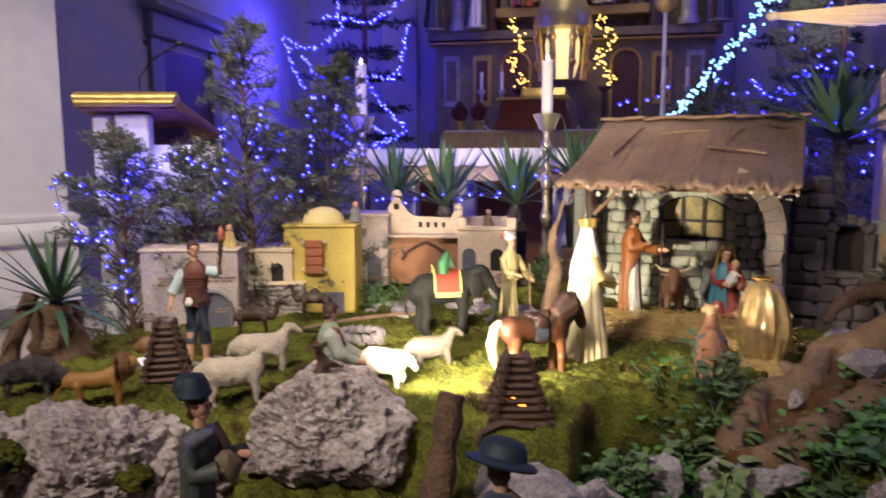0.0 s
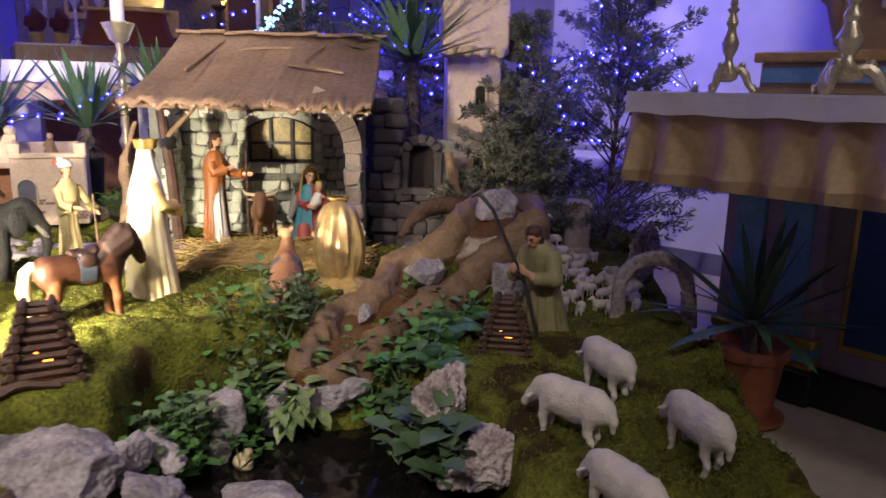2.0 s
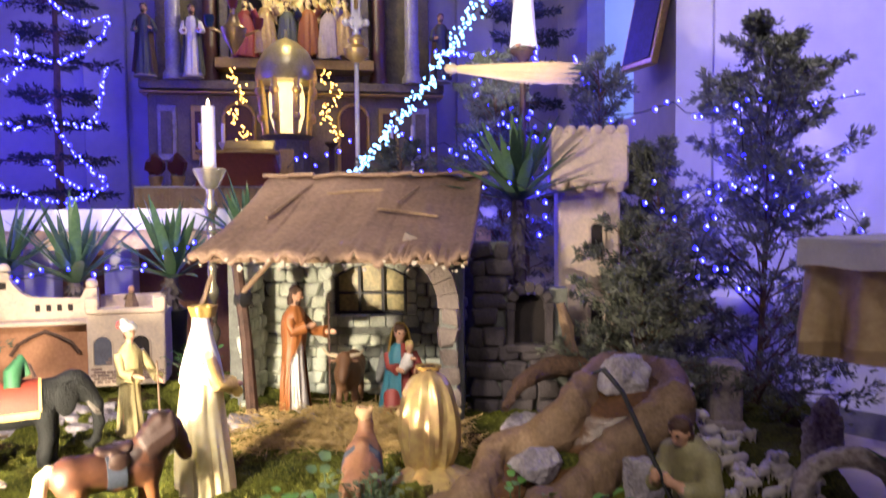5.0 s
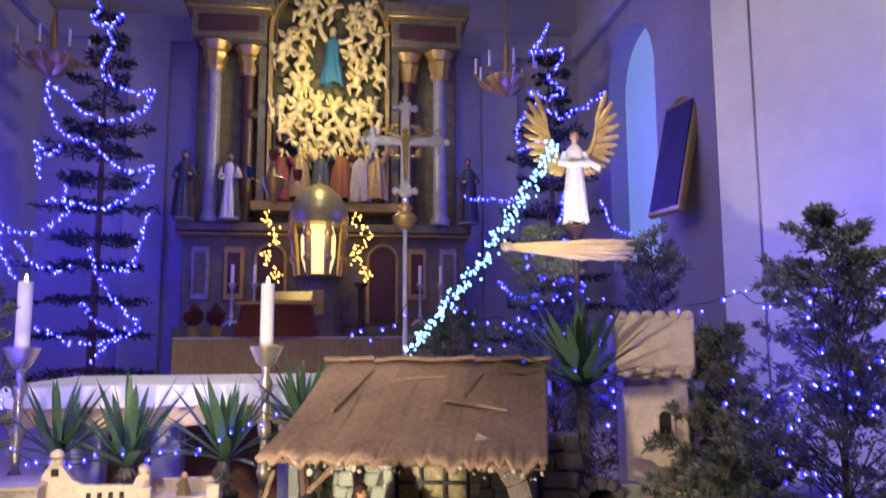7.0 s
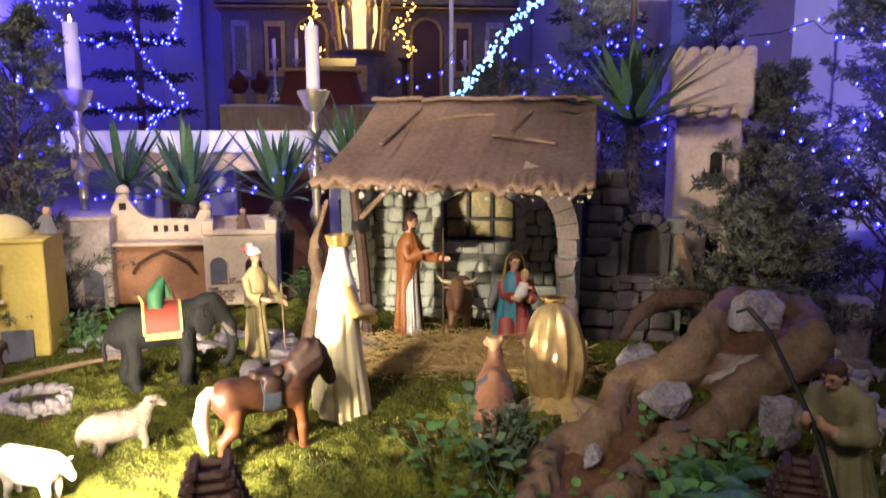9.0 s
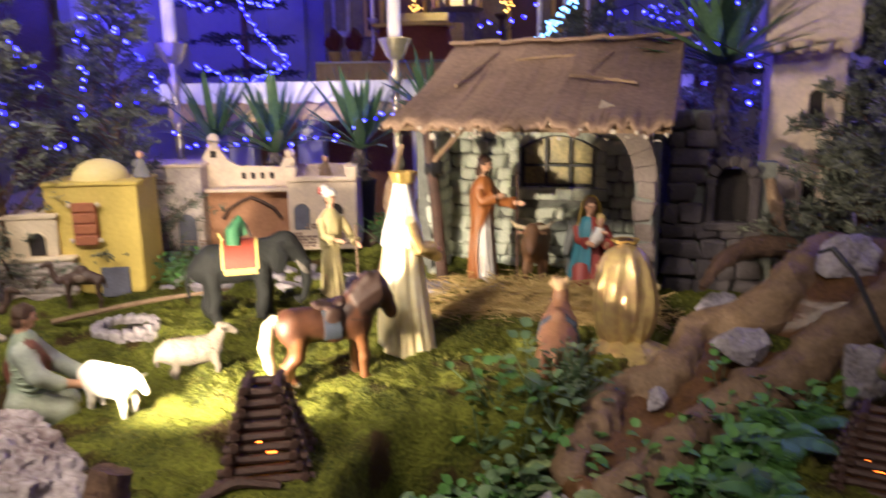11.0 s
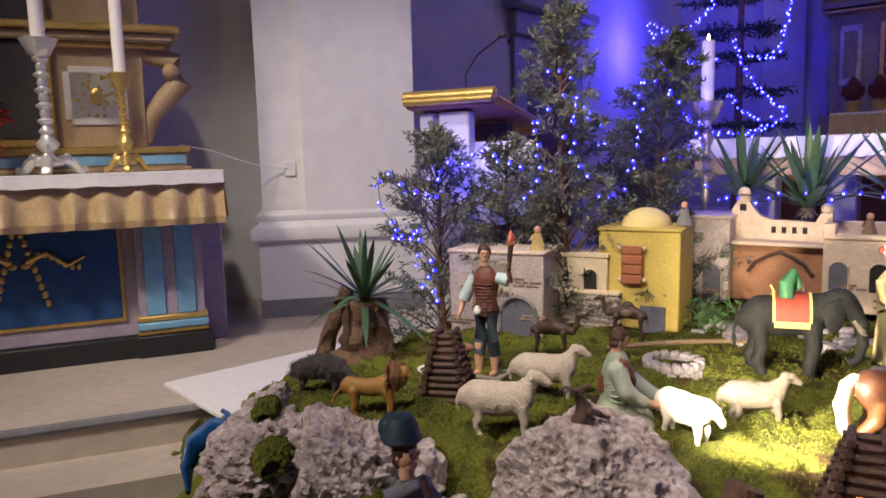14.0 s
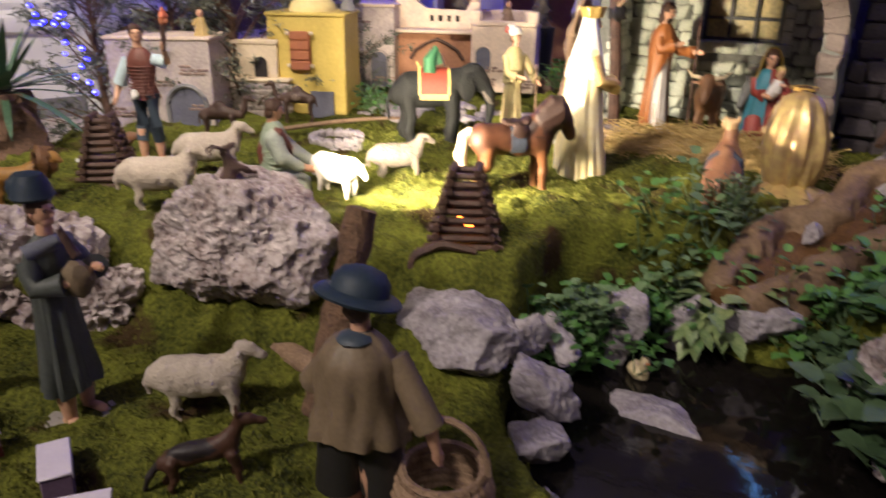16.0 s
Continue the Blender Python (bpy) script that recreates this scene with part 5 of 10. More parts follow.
def regalia(f):
    gown(f, [(0.125, 0.60), (0.118, 0.66), (0.10, 0.74), (0.075, 0.82), (0.055, 0.90), (0.050, 0.945), (0.03, 0.96)], 7, 5, 7, 0.10, 1.2, facing=-90, sy=0.9)
    f.lathe([(0.054, 0.945), (0.060, 0.955), (0.062, 0.965), (0.074, 1.005), (0.062, 0.99), (0.05, 0.955)], 30, 8, (0, -0.01, 0), fold=6, amp=0.3)
    f.tube([(-0.13, -0.14, 0.55), (0.13, -0.14, 0.56)], [0.03, 0.045], 10, 8)


IVORYSILK = mat("gilded ivory silk", (0.92, 0.82, 0.56), (0.82, 0.68, 0.36), 0.30, metal=0.1, scale=10, bump=0.1)
ERMINE = tint("white fur cape", (0.88, 0.85, 0.82), 0.7)
statue("king_figure", "painted king figure in a bright gilded mantle and white cape", spot(0.385, 2.50, 118), 0.50, IVORYSILK, IVORYSILK, ((-1, -0.08, -0.15, 0.58), (1, 0.08, -0.15, 0.58)), gap=0.9, width=1.22, sleeve=KINGGOLD, extra=regalia, seed=6, hem=0.0, mats=(ERMINE, GOLD))


def turban(f):
    f.ball((0, 0.0, 0.945), (0.066, 0.066, 0.046), 7, 14, 0.25, 4)
    f.ball((-0.02, 0.03, 0.985), (0.040, 0.040, 0.032), 7, 12, 0.2, 4)
    f.ball((-0.05, 0.05, 0.965), (0.03, 0.03, 0.035), 8, 10, 0.3)
    staff(0.19, -0.12, 0.04, 0.66, 9, 0.009, -0.02)(f)
    gown(f, [(0.105, 0.50), (0.10, 0.56), (0.104, 0.66), (0.10, 0.74), (0.05, 0.81)], 0, 8, 6, 0.1)


statue("servant_figure", "painted figure in a sand robe and turban holding a stick", spot(0.075, 3.0, 42), 0.40, SANDROBE, None, ((-1, -0.02, -0.17, 0.56), (1, 0.19, -0.13, 0.50)), extra=turban, seed=8, width=0.85, mats=(WHITEROBE, REDROBE, TWIG))
statue("joseph_figure", "painted bearded figure in a brown cloak and white robe", spot(0.60, 3.19, 66), 0.50, WHITEROBE, BROWNROBE, ((-1, -0.02, -0.12, 0.68), (1, 0.07, -0.25, 0.63)), beard=True, long=True, gap=2.0, shut=(0.40, 0.60), facing=-112, nod=16, sleeve=BROWNROBE, extra=staff(0.06, -0.24, 0.02, 0.86, 7), seed=9, width=0.86, mats=(DARKWOOD,))


def pipes(f):
    f.ball((0.0, -0.15, 0.66), (0.06, 0.06, 0.07), 7, 12, 0.3)
    f.tube([(0.02, -0.13, 0.74), (0.0, -0.09, 0.85)], [0.02, 0.012], 8, 8)
    f.lathe([(0.072, 0.955), (0.078, 0.965), (0.070, 0.985), (0.064, 1.01), (0.045, 1.045), (0.012, 1.055)], 20, 9, (0, 0.012, 0), lean=(0, 0.0))
    f.ball((0, 0.05, 0.99), (0.066, 0.05, 0.06), 9, 12, 0.2)
    f.tube([(-0.09, 0.0, 0.76), (0, -0.05, 0.79), (0.09, 0.0, 0.76)], [0.035, 0.03, 0.035], 10, 10)


statue("front_shepherd_figure", "painted shepherd in a grey-green coat and dark cap", spot(-0.40, 1.205, 82), 0.46, GREYGREEN, None, ((-1, -0.03, -0.16, 0.66), (1, 0.05, -0.20, 0.70)), sleeve=GREYGREEN, extra=pipes, seed=12, hem=0.165, width=0.94, mats=(TUNIC, DARKWOOD, HATBLUE, tint("grey lilac scarf", (0.17, 0.18, 0.23))))
SHORTS, SOCK, BOOT = tint("black shorts", (0.02, 0.018, 0.018)), tint("white sock", (0.62, 0.60, 0.58)), tint("brown boot", (0.07, 0.04, 0.03))


def boy_kit(f):
    g = Form()
    g.lathe([(0.125, 0.0), (0.130, 0.008), (0.120, 0.018), (0.088, 0.026), (0.082, 0.06), (0.062, 0.085), (0.03, 0.096), (0.004, 0.098)], 28, 7)
    merged(f, g, pose(-0.01, 0.01, 0.92, 14, -14, 0))
    for s in (-1, 1):
        f.tube([(s * 0.055, 0, 0.46), (s * 0.066, 0, 0.34), (s * 0.07, 0, 0.27)], [0.075, 0.074, 0.078], 14, 8)
        f.tube([(s * 0.06, 0.01, 0.13), (s * 0.06, 0.012, 0.10)], [0.043, 0.046], 12, 9)
        f.tube([(s * 0.06, 0.012, 0.11), (s * 0.06, 0.015, 0.03)], [0.045, 0.042], 12, 10)
        f.ball((s * 0.062, -0.03, 0.025), (0.038, 0.075, 0.03), 10, 12)
    gown(f, [(0.150, 0.485), (0.146, 0.51), (0.128, 0.58), (0.122, 0.66), (0.118, 0.735), (0.075, 0.79), (0.035, 0.81)], 0, 23, 7, 0.16, sy=0.85)
    f.ball((0, 0.02, 0.80), (0.055, 0.05, 0.02), 11, 12)


statue("basket_boy_figure", "painted boy figure in a fawn tunic and blue brimmed hat", pose(0.205, 1.13, 0.045, 0, 0, 192), 0.50, TUNIC, None, ((-1, -0.24, 0.05, 0.44), (1, 0.14, -0.16, 0.60)), legs=SKIN, extra=boy_kit, cover=-0.02, seed=22, sway=-0.03, turn=-20, mats=(HATBLUE, SHORTS, SOCK, BOOT, NAVY))


def kneeling(name, label, m, h, robe, cloak, reach, hair=HAIR, extra=None, sleeve=None, spread=1.0, nod=0, turn=0, long=False, seed=1, gap=1.8, mats=(), knee=True, cover=0.75, facing=-90):
    """A kneeling or seated carved figure as one mesh."""
    slots = [robe, cloak or robe, SKIN, hair, sleeve or robe, *mats]
    f = Form()
    lap = lambda z: (0, -0.06 * (1 - float(step(0.1, 0.5, z))))
    gown(f, [(0.19 * spread, 0.0), (0.20 * spread, 0.06), (0.18 * spread, 0.20), (0.145, 0.36), (0.122, 0.5), (0.13, 0.60), (0.128, 0.68), (0.085, 0.755), (0.04, 0.79)], 0, seed, 8, 0.16, sy=0.95, axis=lap)
    if knee:
        for s in (-1, 1):
            f.tube([(s * 0.07, 0.02, 0.24), (s * 0.085, -0.16, 0.26), (s * 0.085, -0.22, 0.16), (s * 0.085, -0.21, 0.02)], [0.09, 0.09, 0.075, 0.06], 14, 0)
            f.ball((s * 0.09, -0.25, 0.03), (0.035, 0.07, 0.03), 2, 10)
    if cloak:
        gown(f, [(0.24 * spread, 0.01), (0.22 * spread, 0.12), (0.185, 0.34), (0.158, 0.54), (0.148, 0.66), (0.10, 0.76), (0.05, 0.79)], 1, seed + 2, 8, 0.15, gap, facing=facing, sy=1.0)
    carve_head(f, (0, -0.03, 0.895), 0.165, turn, nod, False, long, seed=seed)
    for s, x, y, z in reach:
        sh = (s * 0.12, 0, 0.68)
        carve_arm(f, sh, Vector(bough(sh, (x, y, z), s)), (x, y, z), 0.052, 4, 2, cover)
    if extra:
        extra(f)
    f.v = [(x * h, y * h, z * h) for x, y, z in f.v]
    return solid(name, f, slots, label, "figure", m)


def child(f):
    gown(f, [(0.16, 0.50), (0.145, 0.66), (0.115, 0.80), (0.095, 0.92), (0.04, 1.0)], 5, 3, 6, 0.08, 2.0, sy=0.9)
    f.tube([(0.02, -0.13, 0.52), (0.07, -0.16, 0.60), (0.09, -0.15, 0.70)], [0.05, 0.07, 0.045], 10, 6)
    carve_head(f, (0.10, -0.165, 0.775), 0.11, 20, 10, skin=2, hair=7, seed=4)
    f.tube([(0.10, -0.18, 0.66), (0.17, -0.22, 0.66)], [0.02, 0.014], 6, 2)


kneeling("mary_figure", "seated painted figure in red dress and teal mantle with a child", spot(0.975, 3.10, -8, 0.03), 0.345, REDROBE, TEAL, ((-1, 0.0, -0.2, 0.54), (1, 0.16, -0.18, 0.53)), extra=child, turn=16, nod=12, seed=31, gap=1.0, facing=-58, mats=(mat("gilded veil", (0.50, 0.36, 0.10), (0.34, 0.22, 0.05), 0.4, metal=0.4), WHITEROBE, STRAW))

# king kneeling with his back to the visitor
f = Form()
gown(f, [(0.075, 0.02), (0.115, 0.06), (0.155, 0.20), (0.178, 0.42), (0.172, 0.62), (0.14, 0.82), (0.10, 0.92), (0.04, 0.965), (0.005, 0.97)], 0, 41, 9, 0.17, sx=1.0, sy=0.9, rows=36, even=True, axis=lambda z: (0.0, 0.10 * z * z))
f.ball((0, 0.17, 0.95), (0.07, 0.09, 0.06), 1, 12)
f.lathe([(0.075, 0), (0.082, 0.03), (0.07, 0.02)], 16, 2, (0, 0.17, 0.97), fold=5, amp=0.2)
gown(f, [(0.25, 0.0), (0.235, 0.03), (0.19, 0.07), (0.13, 0.12), (0.08, 0.16)], 0, 44, 7, 0.30, sx=1.05, sy=0.95, rows=16, axis=lambda z: (0.05 * (1 - z / 0.16), -0.12 * (1 - z / 0.16)))
for s in (-1, 1):
    f.tube([(s * 0.15, 0.05, 0.60), (s * 0.15, 0.20, 0.55), (s * 0.06, 0.30, 0.62)], [0.05, 0.045, 0.035], 10, 0)
f.v = [(x * 0.48, y * 0.42, z * 0.315) for x, y, z in f.v]
solid("kneeling_king_figure", f, [mat("gilded mantle with violet sheen", (0.60, 0.47, 0.18), (0.38, 0.24, 0.13), 0.3, metal=0.45, scale=7, bump=0.12), HAIR, GOLD], "kneeling king figure seen from behind in a gilded mantle", "figure", spot(1.0, 2.57, -8))


f = Form()
c = Clay()
c.limb([(0, 0.02, 0.34, 0.135), (0, 0.0, 0.50, 0.125), (0, -0.01, 0.63, 0.13), (0, -0.01, 0.70, 0.10)], 1, 0.8, 0.05)
for q in (-1, 1):
    c.limb([(q * 0.08, 0.04, 0.28, 0.11), (q * 0.09, -0.20, 0.20, 0.085), (q * 0.09, -0.22, 0.10, 0.075)], 4, 1, 0.04)
    c.limb([(q * 0.09, -0.20, 0.07, 0.06), (q * 0.09, 0.12, 0.05, 0.055), (q * 0.09, 0.22, 0.05, 0.05)], 5, 1, 0.03)
c.limb([(-0.13, -0.01, 0.66, 0.07), (-0.17, -0.08, 0.50, 0.062), (-0.14, -0.19, 0.42, 0.056)], 0, 1, 0.03)
c.limb([(-0.14, -0.20, 0.42, 0.036), (-0.10, -0.31, 0.38, 0.03), (-0.09, -0.36, 0.36, 0.022)], 2, 1, 0.02)
c.limb([(0.13, -0.01, 0.66, 0.07), (0.17, -0.15, 0.48, 0.062), (0.12, -0.28, 0.40, 0.06)], 0, 1, 0.03)
c.limb([(0.12, -0.29, 0.40, 0.036), (0.08, -0.42, 0.36, 0.03), (0.06, -0.47, 0.33, 0.022)], 2, 1, 0.02)
c.lump((0.03, 0.095, 0.50), (0.10, 0.045, 0.12), 3, 0.02)
c.limb([(-0.12, -0.06, 0.72, 0.035), (-0.03, -0.13, 0.56, 0.03), (0.10, -0.10, 0.38, 0.03)], 3, 1, 0.015)
c.skin(f, 0.016, 0.004, 22)
for k in range(5):
    f.tube([(0.14 * math.cos(a), -0.01 + 0.10 * math.sin(a), 0.36 + 0.05 * k + 0.015 * math.sin(3 * a + k)) for a in np.linspace(0, 6.0, 20)], 0.012, 6, 1)
carve_head(f, (0, -0.03, 0.88), 0.165, 12, 14, False, False, 2, 6, seed=51)
f.v = [(x * 0.33, y * 0.33, z * 0.32) for x, y, z in f.v]
solid("kneeling_boy_figure", f, [tint("pale grey-green shirt", (0.42, 0.46, 0.40)), SAGE, SKIN, VEST, tint("sage skirt of the tunic", (0.36, 0.39, 0.31)), tint("white stocking", (0.66, 0.64, 0.60)), HAIR], "kneeling painted boy in a pale shirt and brown satchel reaching out", "figure", spot(-0.41, 2.035, 116, -0.04))
f = Form()
gown(f, [(0.235, 0.0), (0.225, 0.05), (0.20, 0.20), (0.17, 0.36), (0.14, 0.48), (0.12, 0.56)], 0, 61, 9, 0.18, sx=0.85, sy=1.0, axis=lambda z: (0, -0.10 * z))
c = Clay()
c.limb([(0, -0.03, 0.42, 0.15), (0, -0.07, 0.58, 0.145), (0, -0.12, 0.72, 0.125), (0, -0.15, 0.77, 0.08)], 0, 0.85, 0.05)
for q in (-1, 1):
    c.limb([(q * 0.13, -0.12, 0.71, 0.075), (q * 0.19, -0.16, 0.53, 0.066), (q * 0.12, -0.32, 0.55, 0.06)], 0, 1, 0.03)
    c.limb([(q * 0.11, -0.33, 0.56, 0.036), (q * 0.05, -0.42, 0.62, 0.03), (q * 0.04, -0.44, 0.67, 0.022)], 2, 1, 0.02)
c.skin(f, 0.018, 0.006, 16)
carve_head(f, (0, -0.23, 0.88), 0.17, 0, 26, False, True, 2, 3, seed=61)
f.lathe([(0.20, 0.0), (0.20, 0.015), (0.185, 0.025)], 20, 1, (0, 0, -0.01), sy=1.1)
f.v = [(x * 0.365, y * 0.365, z * 0.365) for x, y, z in f.v]
solid("right_shepherd_figure", f, [OLIVE, BASEGREY, SKIN, HAIR], "bowed painted shepherd in an olive robe with raised palms", "figure", spot(1.58, 2.09, -60))
solid("shepherd_crook", Form().tube([(1.50, 1.96, 0.24), (1.47, 2.02, 0.42), (1.425, 2.18, 0.62), (1.40, 2.24, 0.665), (1.37, 2.24, 0.655)], [0.006, 0.006, 0.006, 0.007, 0.004], 6), BLACK, "thin dark wooden crook leaning beside the shepherd", "crook")

# basket of the boy
bk = thing("basket", "round woven wicker basket with a handle", "basket", pose(0.335, 1.14, 0.125))
f = Form()
for k in range(9):
    r = 0.052 + 0.022 * math.sin(math.pi * (0.15 + 0.7 * k / 8)) + 0.002 * (k % 2)
    f.tube([(r * math.cos(a), r * math.sin(a), 0.006 + 0.0125 * k) for a in np.linspace(0, 2 * math.pi, 22)], 0.0065, 5)
for k in range(18):
    a = 2 * math.pi * k / 18
    f.tube([((0.052 + 0.022 * math.sin(math.pi * (0.15 + 0.7 * q / 4))) * math.cos(a), (0.052 + 0.022 * math.sin(math.pi * (0.15 + 0.7 * q / 4))) * math.sin(a), 0.11 * q / 4) for q in range(5)], 0.005, 4)
part("weave", f, TWIG, bk)
part("base", Form().lathe([(0.055, 0), (0.055, 0.008)], 18), TWIG, bk)
part("handle", Form().tube([(0.07 * math.cos(a), 0, 0.11 + 0.085 * math.sin(a)) for a in np.linspace(0, math.pi, 12)], 0.006, 6), TWIG, bk)

# ---- animals ----


def beast(name, label, m, s, coat, body, neck, head, legs, flat=0.8, leg_r=(0.07, 0.05, 0.035), ears=None, tail=None, mats=(), extra=None, snout=None, leg_h=0.5, foot=0, shag=0, group="", cat="animal figure", cell=0.028, rough=0.0, grain=9.0, more=None):
    """A four-legged painted figure as one mesh, heading along +x, in parts of its body length."""
    c = Clay()
    ring = lambda pts: [(x, 0, z, r) for x, z, r in pts]
    c.limb(ring(body), 0, flat, 0.06)
    c.limb(ring(neck), 0, 0.8, 0.07)
    c.limb(ring(head), 0 if snout is None else snout, 0.8, 0.04)
    for x, y, dx in legs:
        hind = x < 0
        kx = x + dx * 0.4 + (0.03 if not hind else 0.02)
        hx = x + dx * 0.7 - (0.04 if hind else 0.0)
        c.limb([(x, y * 0.9, leg_h + 0.03, leg_r[0]), (kx, y, leg_h * 0.58, leg_r[1]), (hx, y, leg_h * 0.34, leg_r[2] * 1.05), (x + dx, y, leg_h * 0.10, leg_r[2] * 0.9)], 0, 1, 0.045)
        c.limb([(x + dx, y, leg_h * 0.10, leg_r[2]), (x + dx + 0.02, y, 0.015, leg_r[2] * 1.2)], foot, 1, 0.02)
    if ears:
        for q in (-1, 1):
            c.lump((ears[0], q * ears[1], ears[2]), tuple(max(e, cell * 0.8) for e in ears[3]), 0, 0.025)
    if tail:
        c.limb(ring(tail[0]), tail[1], 1, 0.03)
    if more:
        more(c)
    f = c.skin(Form(), cell, rough, grain)
    hide = [p for p in f.v if p[2] > leg_h * 0.8]
    hair_rnd = random.Random(len(label))
    for _ in range(shag):
        p = Vector(hair_rnd.choice(hide)) * 1.0
        p.z -= 0.01
        d = Vector((-0.7, p.y * 2.2, (p.z - 0.45) * 2.4 + 0.1)).normalized() * hair_rnd.uniform(0.06, 0.13)
        f.blade(p, p + d, 0.022, 0.02, 0, 2)
    if extra:
        extra(f)
    f.v = [(x * s, y * s, z * s) for x, y, z in f.v]
    return solid(name, f, [coat, *mats], label, cat, m, group)


FOUR = ((0.33, 0.12, 0.02), (0.36, -0.12, 0.06), (-0.36, 0.12, -0.03), (-0.33, -0.12, 0.03))


def sheep(label, m, s, coat=WOOL, graze=False, cell=0.026):
    body = [(-0.50, 0.60, 0.17), (-0.36, 0.62, 0.245), (-0.08, 0.60, 0.265), (0.18, 0.61, 0.255), (0.36, 0.65, 0.20)]
    if graze == "low":
        neck = [(0.32, 0.72, 0.17), (0.48, 0.76, 0.13), (0.60, 0.74, 0.105)]
        head = [(0.60, 0.75, 0.10), (0.68, 0.70, 0.088), (0.78, 0.60, 0.06), (0.80, 0.57, 0.052)]
        ears = (0.60, 0.15, 0.75, (0.035, 0.075, 0.032))
    elif graze:
        neck = [(0.32, 0.68, 0.17), (0.50, 0.63, 0.135), (0.62, 0.52, 0.105)]
        head = [(0.60, 0.55, 0.095), (0.68, 0.46, 0.085), (0.77, 0.35, 0.06), (0.80, 0.31, 0.05)]
        ears = (0.60, 0.15, 0.52, (0.035, 0.075, 0.032))
    else:
        neck = [(0.32, 0.70, 0.17), (0.45, 0.82, 0.125), (0.54, 0.95, 0.10)]
        head = [(0.53, 0.99, 0.095), (0.63, 0.97, 0.085), (0.76, 0.90, 0.058), (0.79, 0.88, 0.05)]
        ears = (0.53, 0.15, 0.98, (0.035, 0.075, 0.032))
    return beast("sheep", label, m, s, coat, body, neck, head, FOUR, ears=ears, tail=([(-0.60, 0.66, 0.055), (-0.66, 0.52, 0.05), (-0.65, 0.38, 0.035)], 0), group="sheep figures", leg_r=(0.105, 0.058, 0.040), flat=0.86, cell=cell, rough=0.012, grain=8.0)


sheep("white sheep figure bending its head in the spotlight", spot(-0.235, 2.055, -24), 0.145, WHITEWOOL, "low")
# cream wool coloured darker, as this sheep should get little floodlight
sheep("cream sheep figure with raised head on the moss", spot(-0.13, 2.27, 24), 0.135, tint("wool darkened as out of the floodlight", (0.12, 0.10, 0.08), 0.9, bump=0.5))
sheep("cream sheep figure standing behind the boulder", spot(-0.635, 1.83, 22), 0.165)
sheep("cream sheep figure beside the kneeling boy", spot(-0.675, 2.13, 22), 0.16)
sheep("cream sheep figure walking on the front moss", spot(-0.175, 1.275, 18), 0.152)
sheep("cream sheep figure at the far end of the front moss", spot(-0.70, 1.12, 15), 0.17)
sheep("grazing white sheep figure beyond the pond", spot(1.51, 1.585, 92), 0.162, WHITEWOOL, True)
sheep("grazing white sheep figure near the pond", spot(1.30, 1.38, 116), 0.165, WHITEWOOL, True)
sheep("grazing white sheep figure at the moss edge", spot(1.515, 1.23, 88), 0.16, WHITEWOOL, True)
sheep("grazing white sheep figure at the front corner", spot(1.255, 1.09, 100), 0.155, WHITEWOOL, True)

EGREY, RED, GREENC = tint("grey elephant hide", (0.017, 0.018, 0.018), 0.7, bump=0.5, spec=0.3), tint("red saddle cloth", (0.28, 0.045, 0.025)), tint("green bundle", (0.04, 0.16, 0.07))
YELLOWTRIM = tint("yellow fringe", (0.75, 0.55, 0.18))


def saddle(f):
    for i, (r, mi) in enumerate(((0.335, 1), )):
        for a0, a1, m_i, x0, x1, rr in ((-8, 188, 1, -0.20, 0.24, 0.325), (-22, -6, 2, -0.21, 0.25, 0.33), (186, 202, 2, -0.21, 0.25, 0.33), (-8, 188, 2, 0.24, 0.275, 0.33), (-8, 188, 2, -0.235, -0.20, 0.33)):
            n = 16
            vs, fs = [], []
            for x in (x0, x1):
                for k in range(n + 1):
                    a = radians(a0 + (a1 - a0) * k / n)
                    vs.append((x, 0.84 * rr * math.cos(a), 0.86 + rr * math.sin(a)))
            for k in range(n):
                fs.append((k, k + 1, n + 2 + k, n + 1 + k))
            f.add(vs, fs, m_i)
    f.tube([(-0.06, -0.14, 1.12), (-0.05, -0.10, 1.30), (0.03, 0.0, 1.42), (0.10, 0.05, 1.25)], [0.10, 0.11, 0.09, 0.09], 10, 3)
    f.tube([(-0.12, 0, 1.20), (0.0, 0, 1.46), (0.14, 0, 1.36), (0.20, 0, 1.2)], 0.03, 6, 4)
    f.tube([(-0.20, -0.05, 1.18), (-0.26, -0.05, 1.28)], 0.015, 6, 2)


def ponderous(c):
    """Trunk, ears and tusks of the elephant."""
    c.lump((0.66, 0, 1.06), (0.20, 0.17, 0.20), 0, 0.06)
    c.limb([(0.80, 0, 0.98, 0.12), (0.93, 0, 0.78, 0.09), (0.96, 0, 0.52, 0.068), (0.92, 0, 0.32, 0.052), (0.84, 0, 0.25, 0.042), (0.78, 0, 0.29, 0.034)], 0, 1, 0.05)
    for q in (-1, 1):
        c.lump((0.56, q * 0.20, 0.92), (0.15, 0.04, 0.23), 0, 0.02, pose(0, 0, 0, 0, 0, -18 * q))
        c.limb([(0.84, q * 0.09, 0.80, 0.028), (0.92, q * 0.11, 0.68, 0.024), (0.99, q * 0.10, 0.66, 0.016)], 5, 1, 0.01)


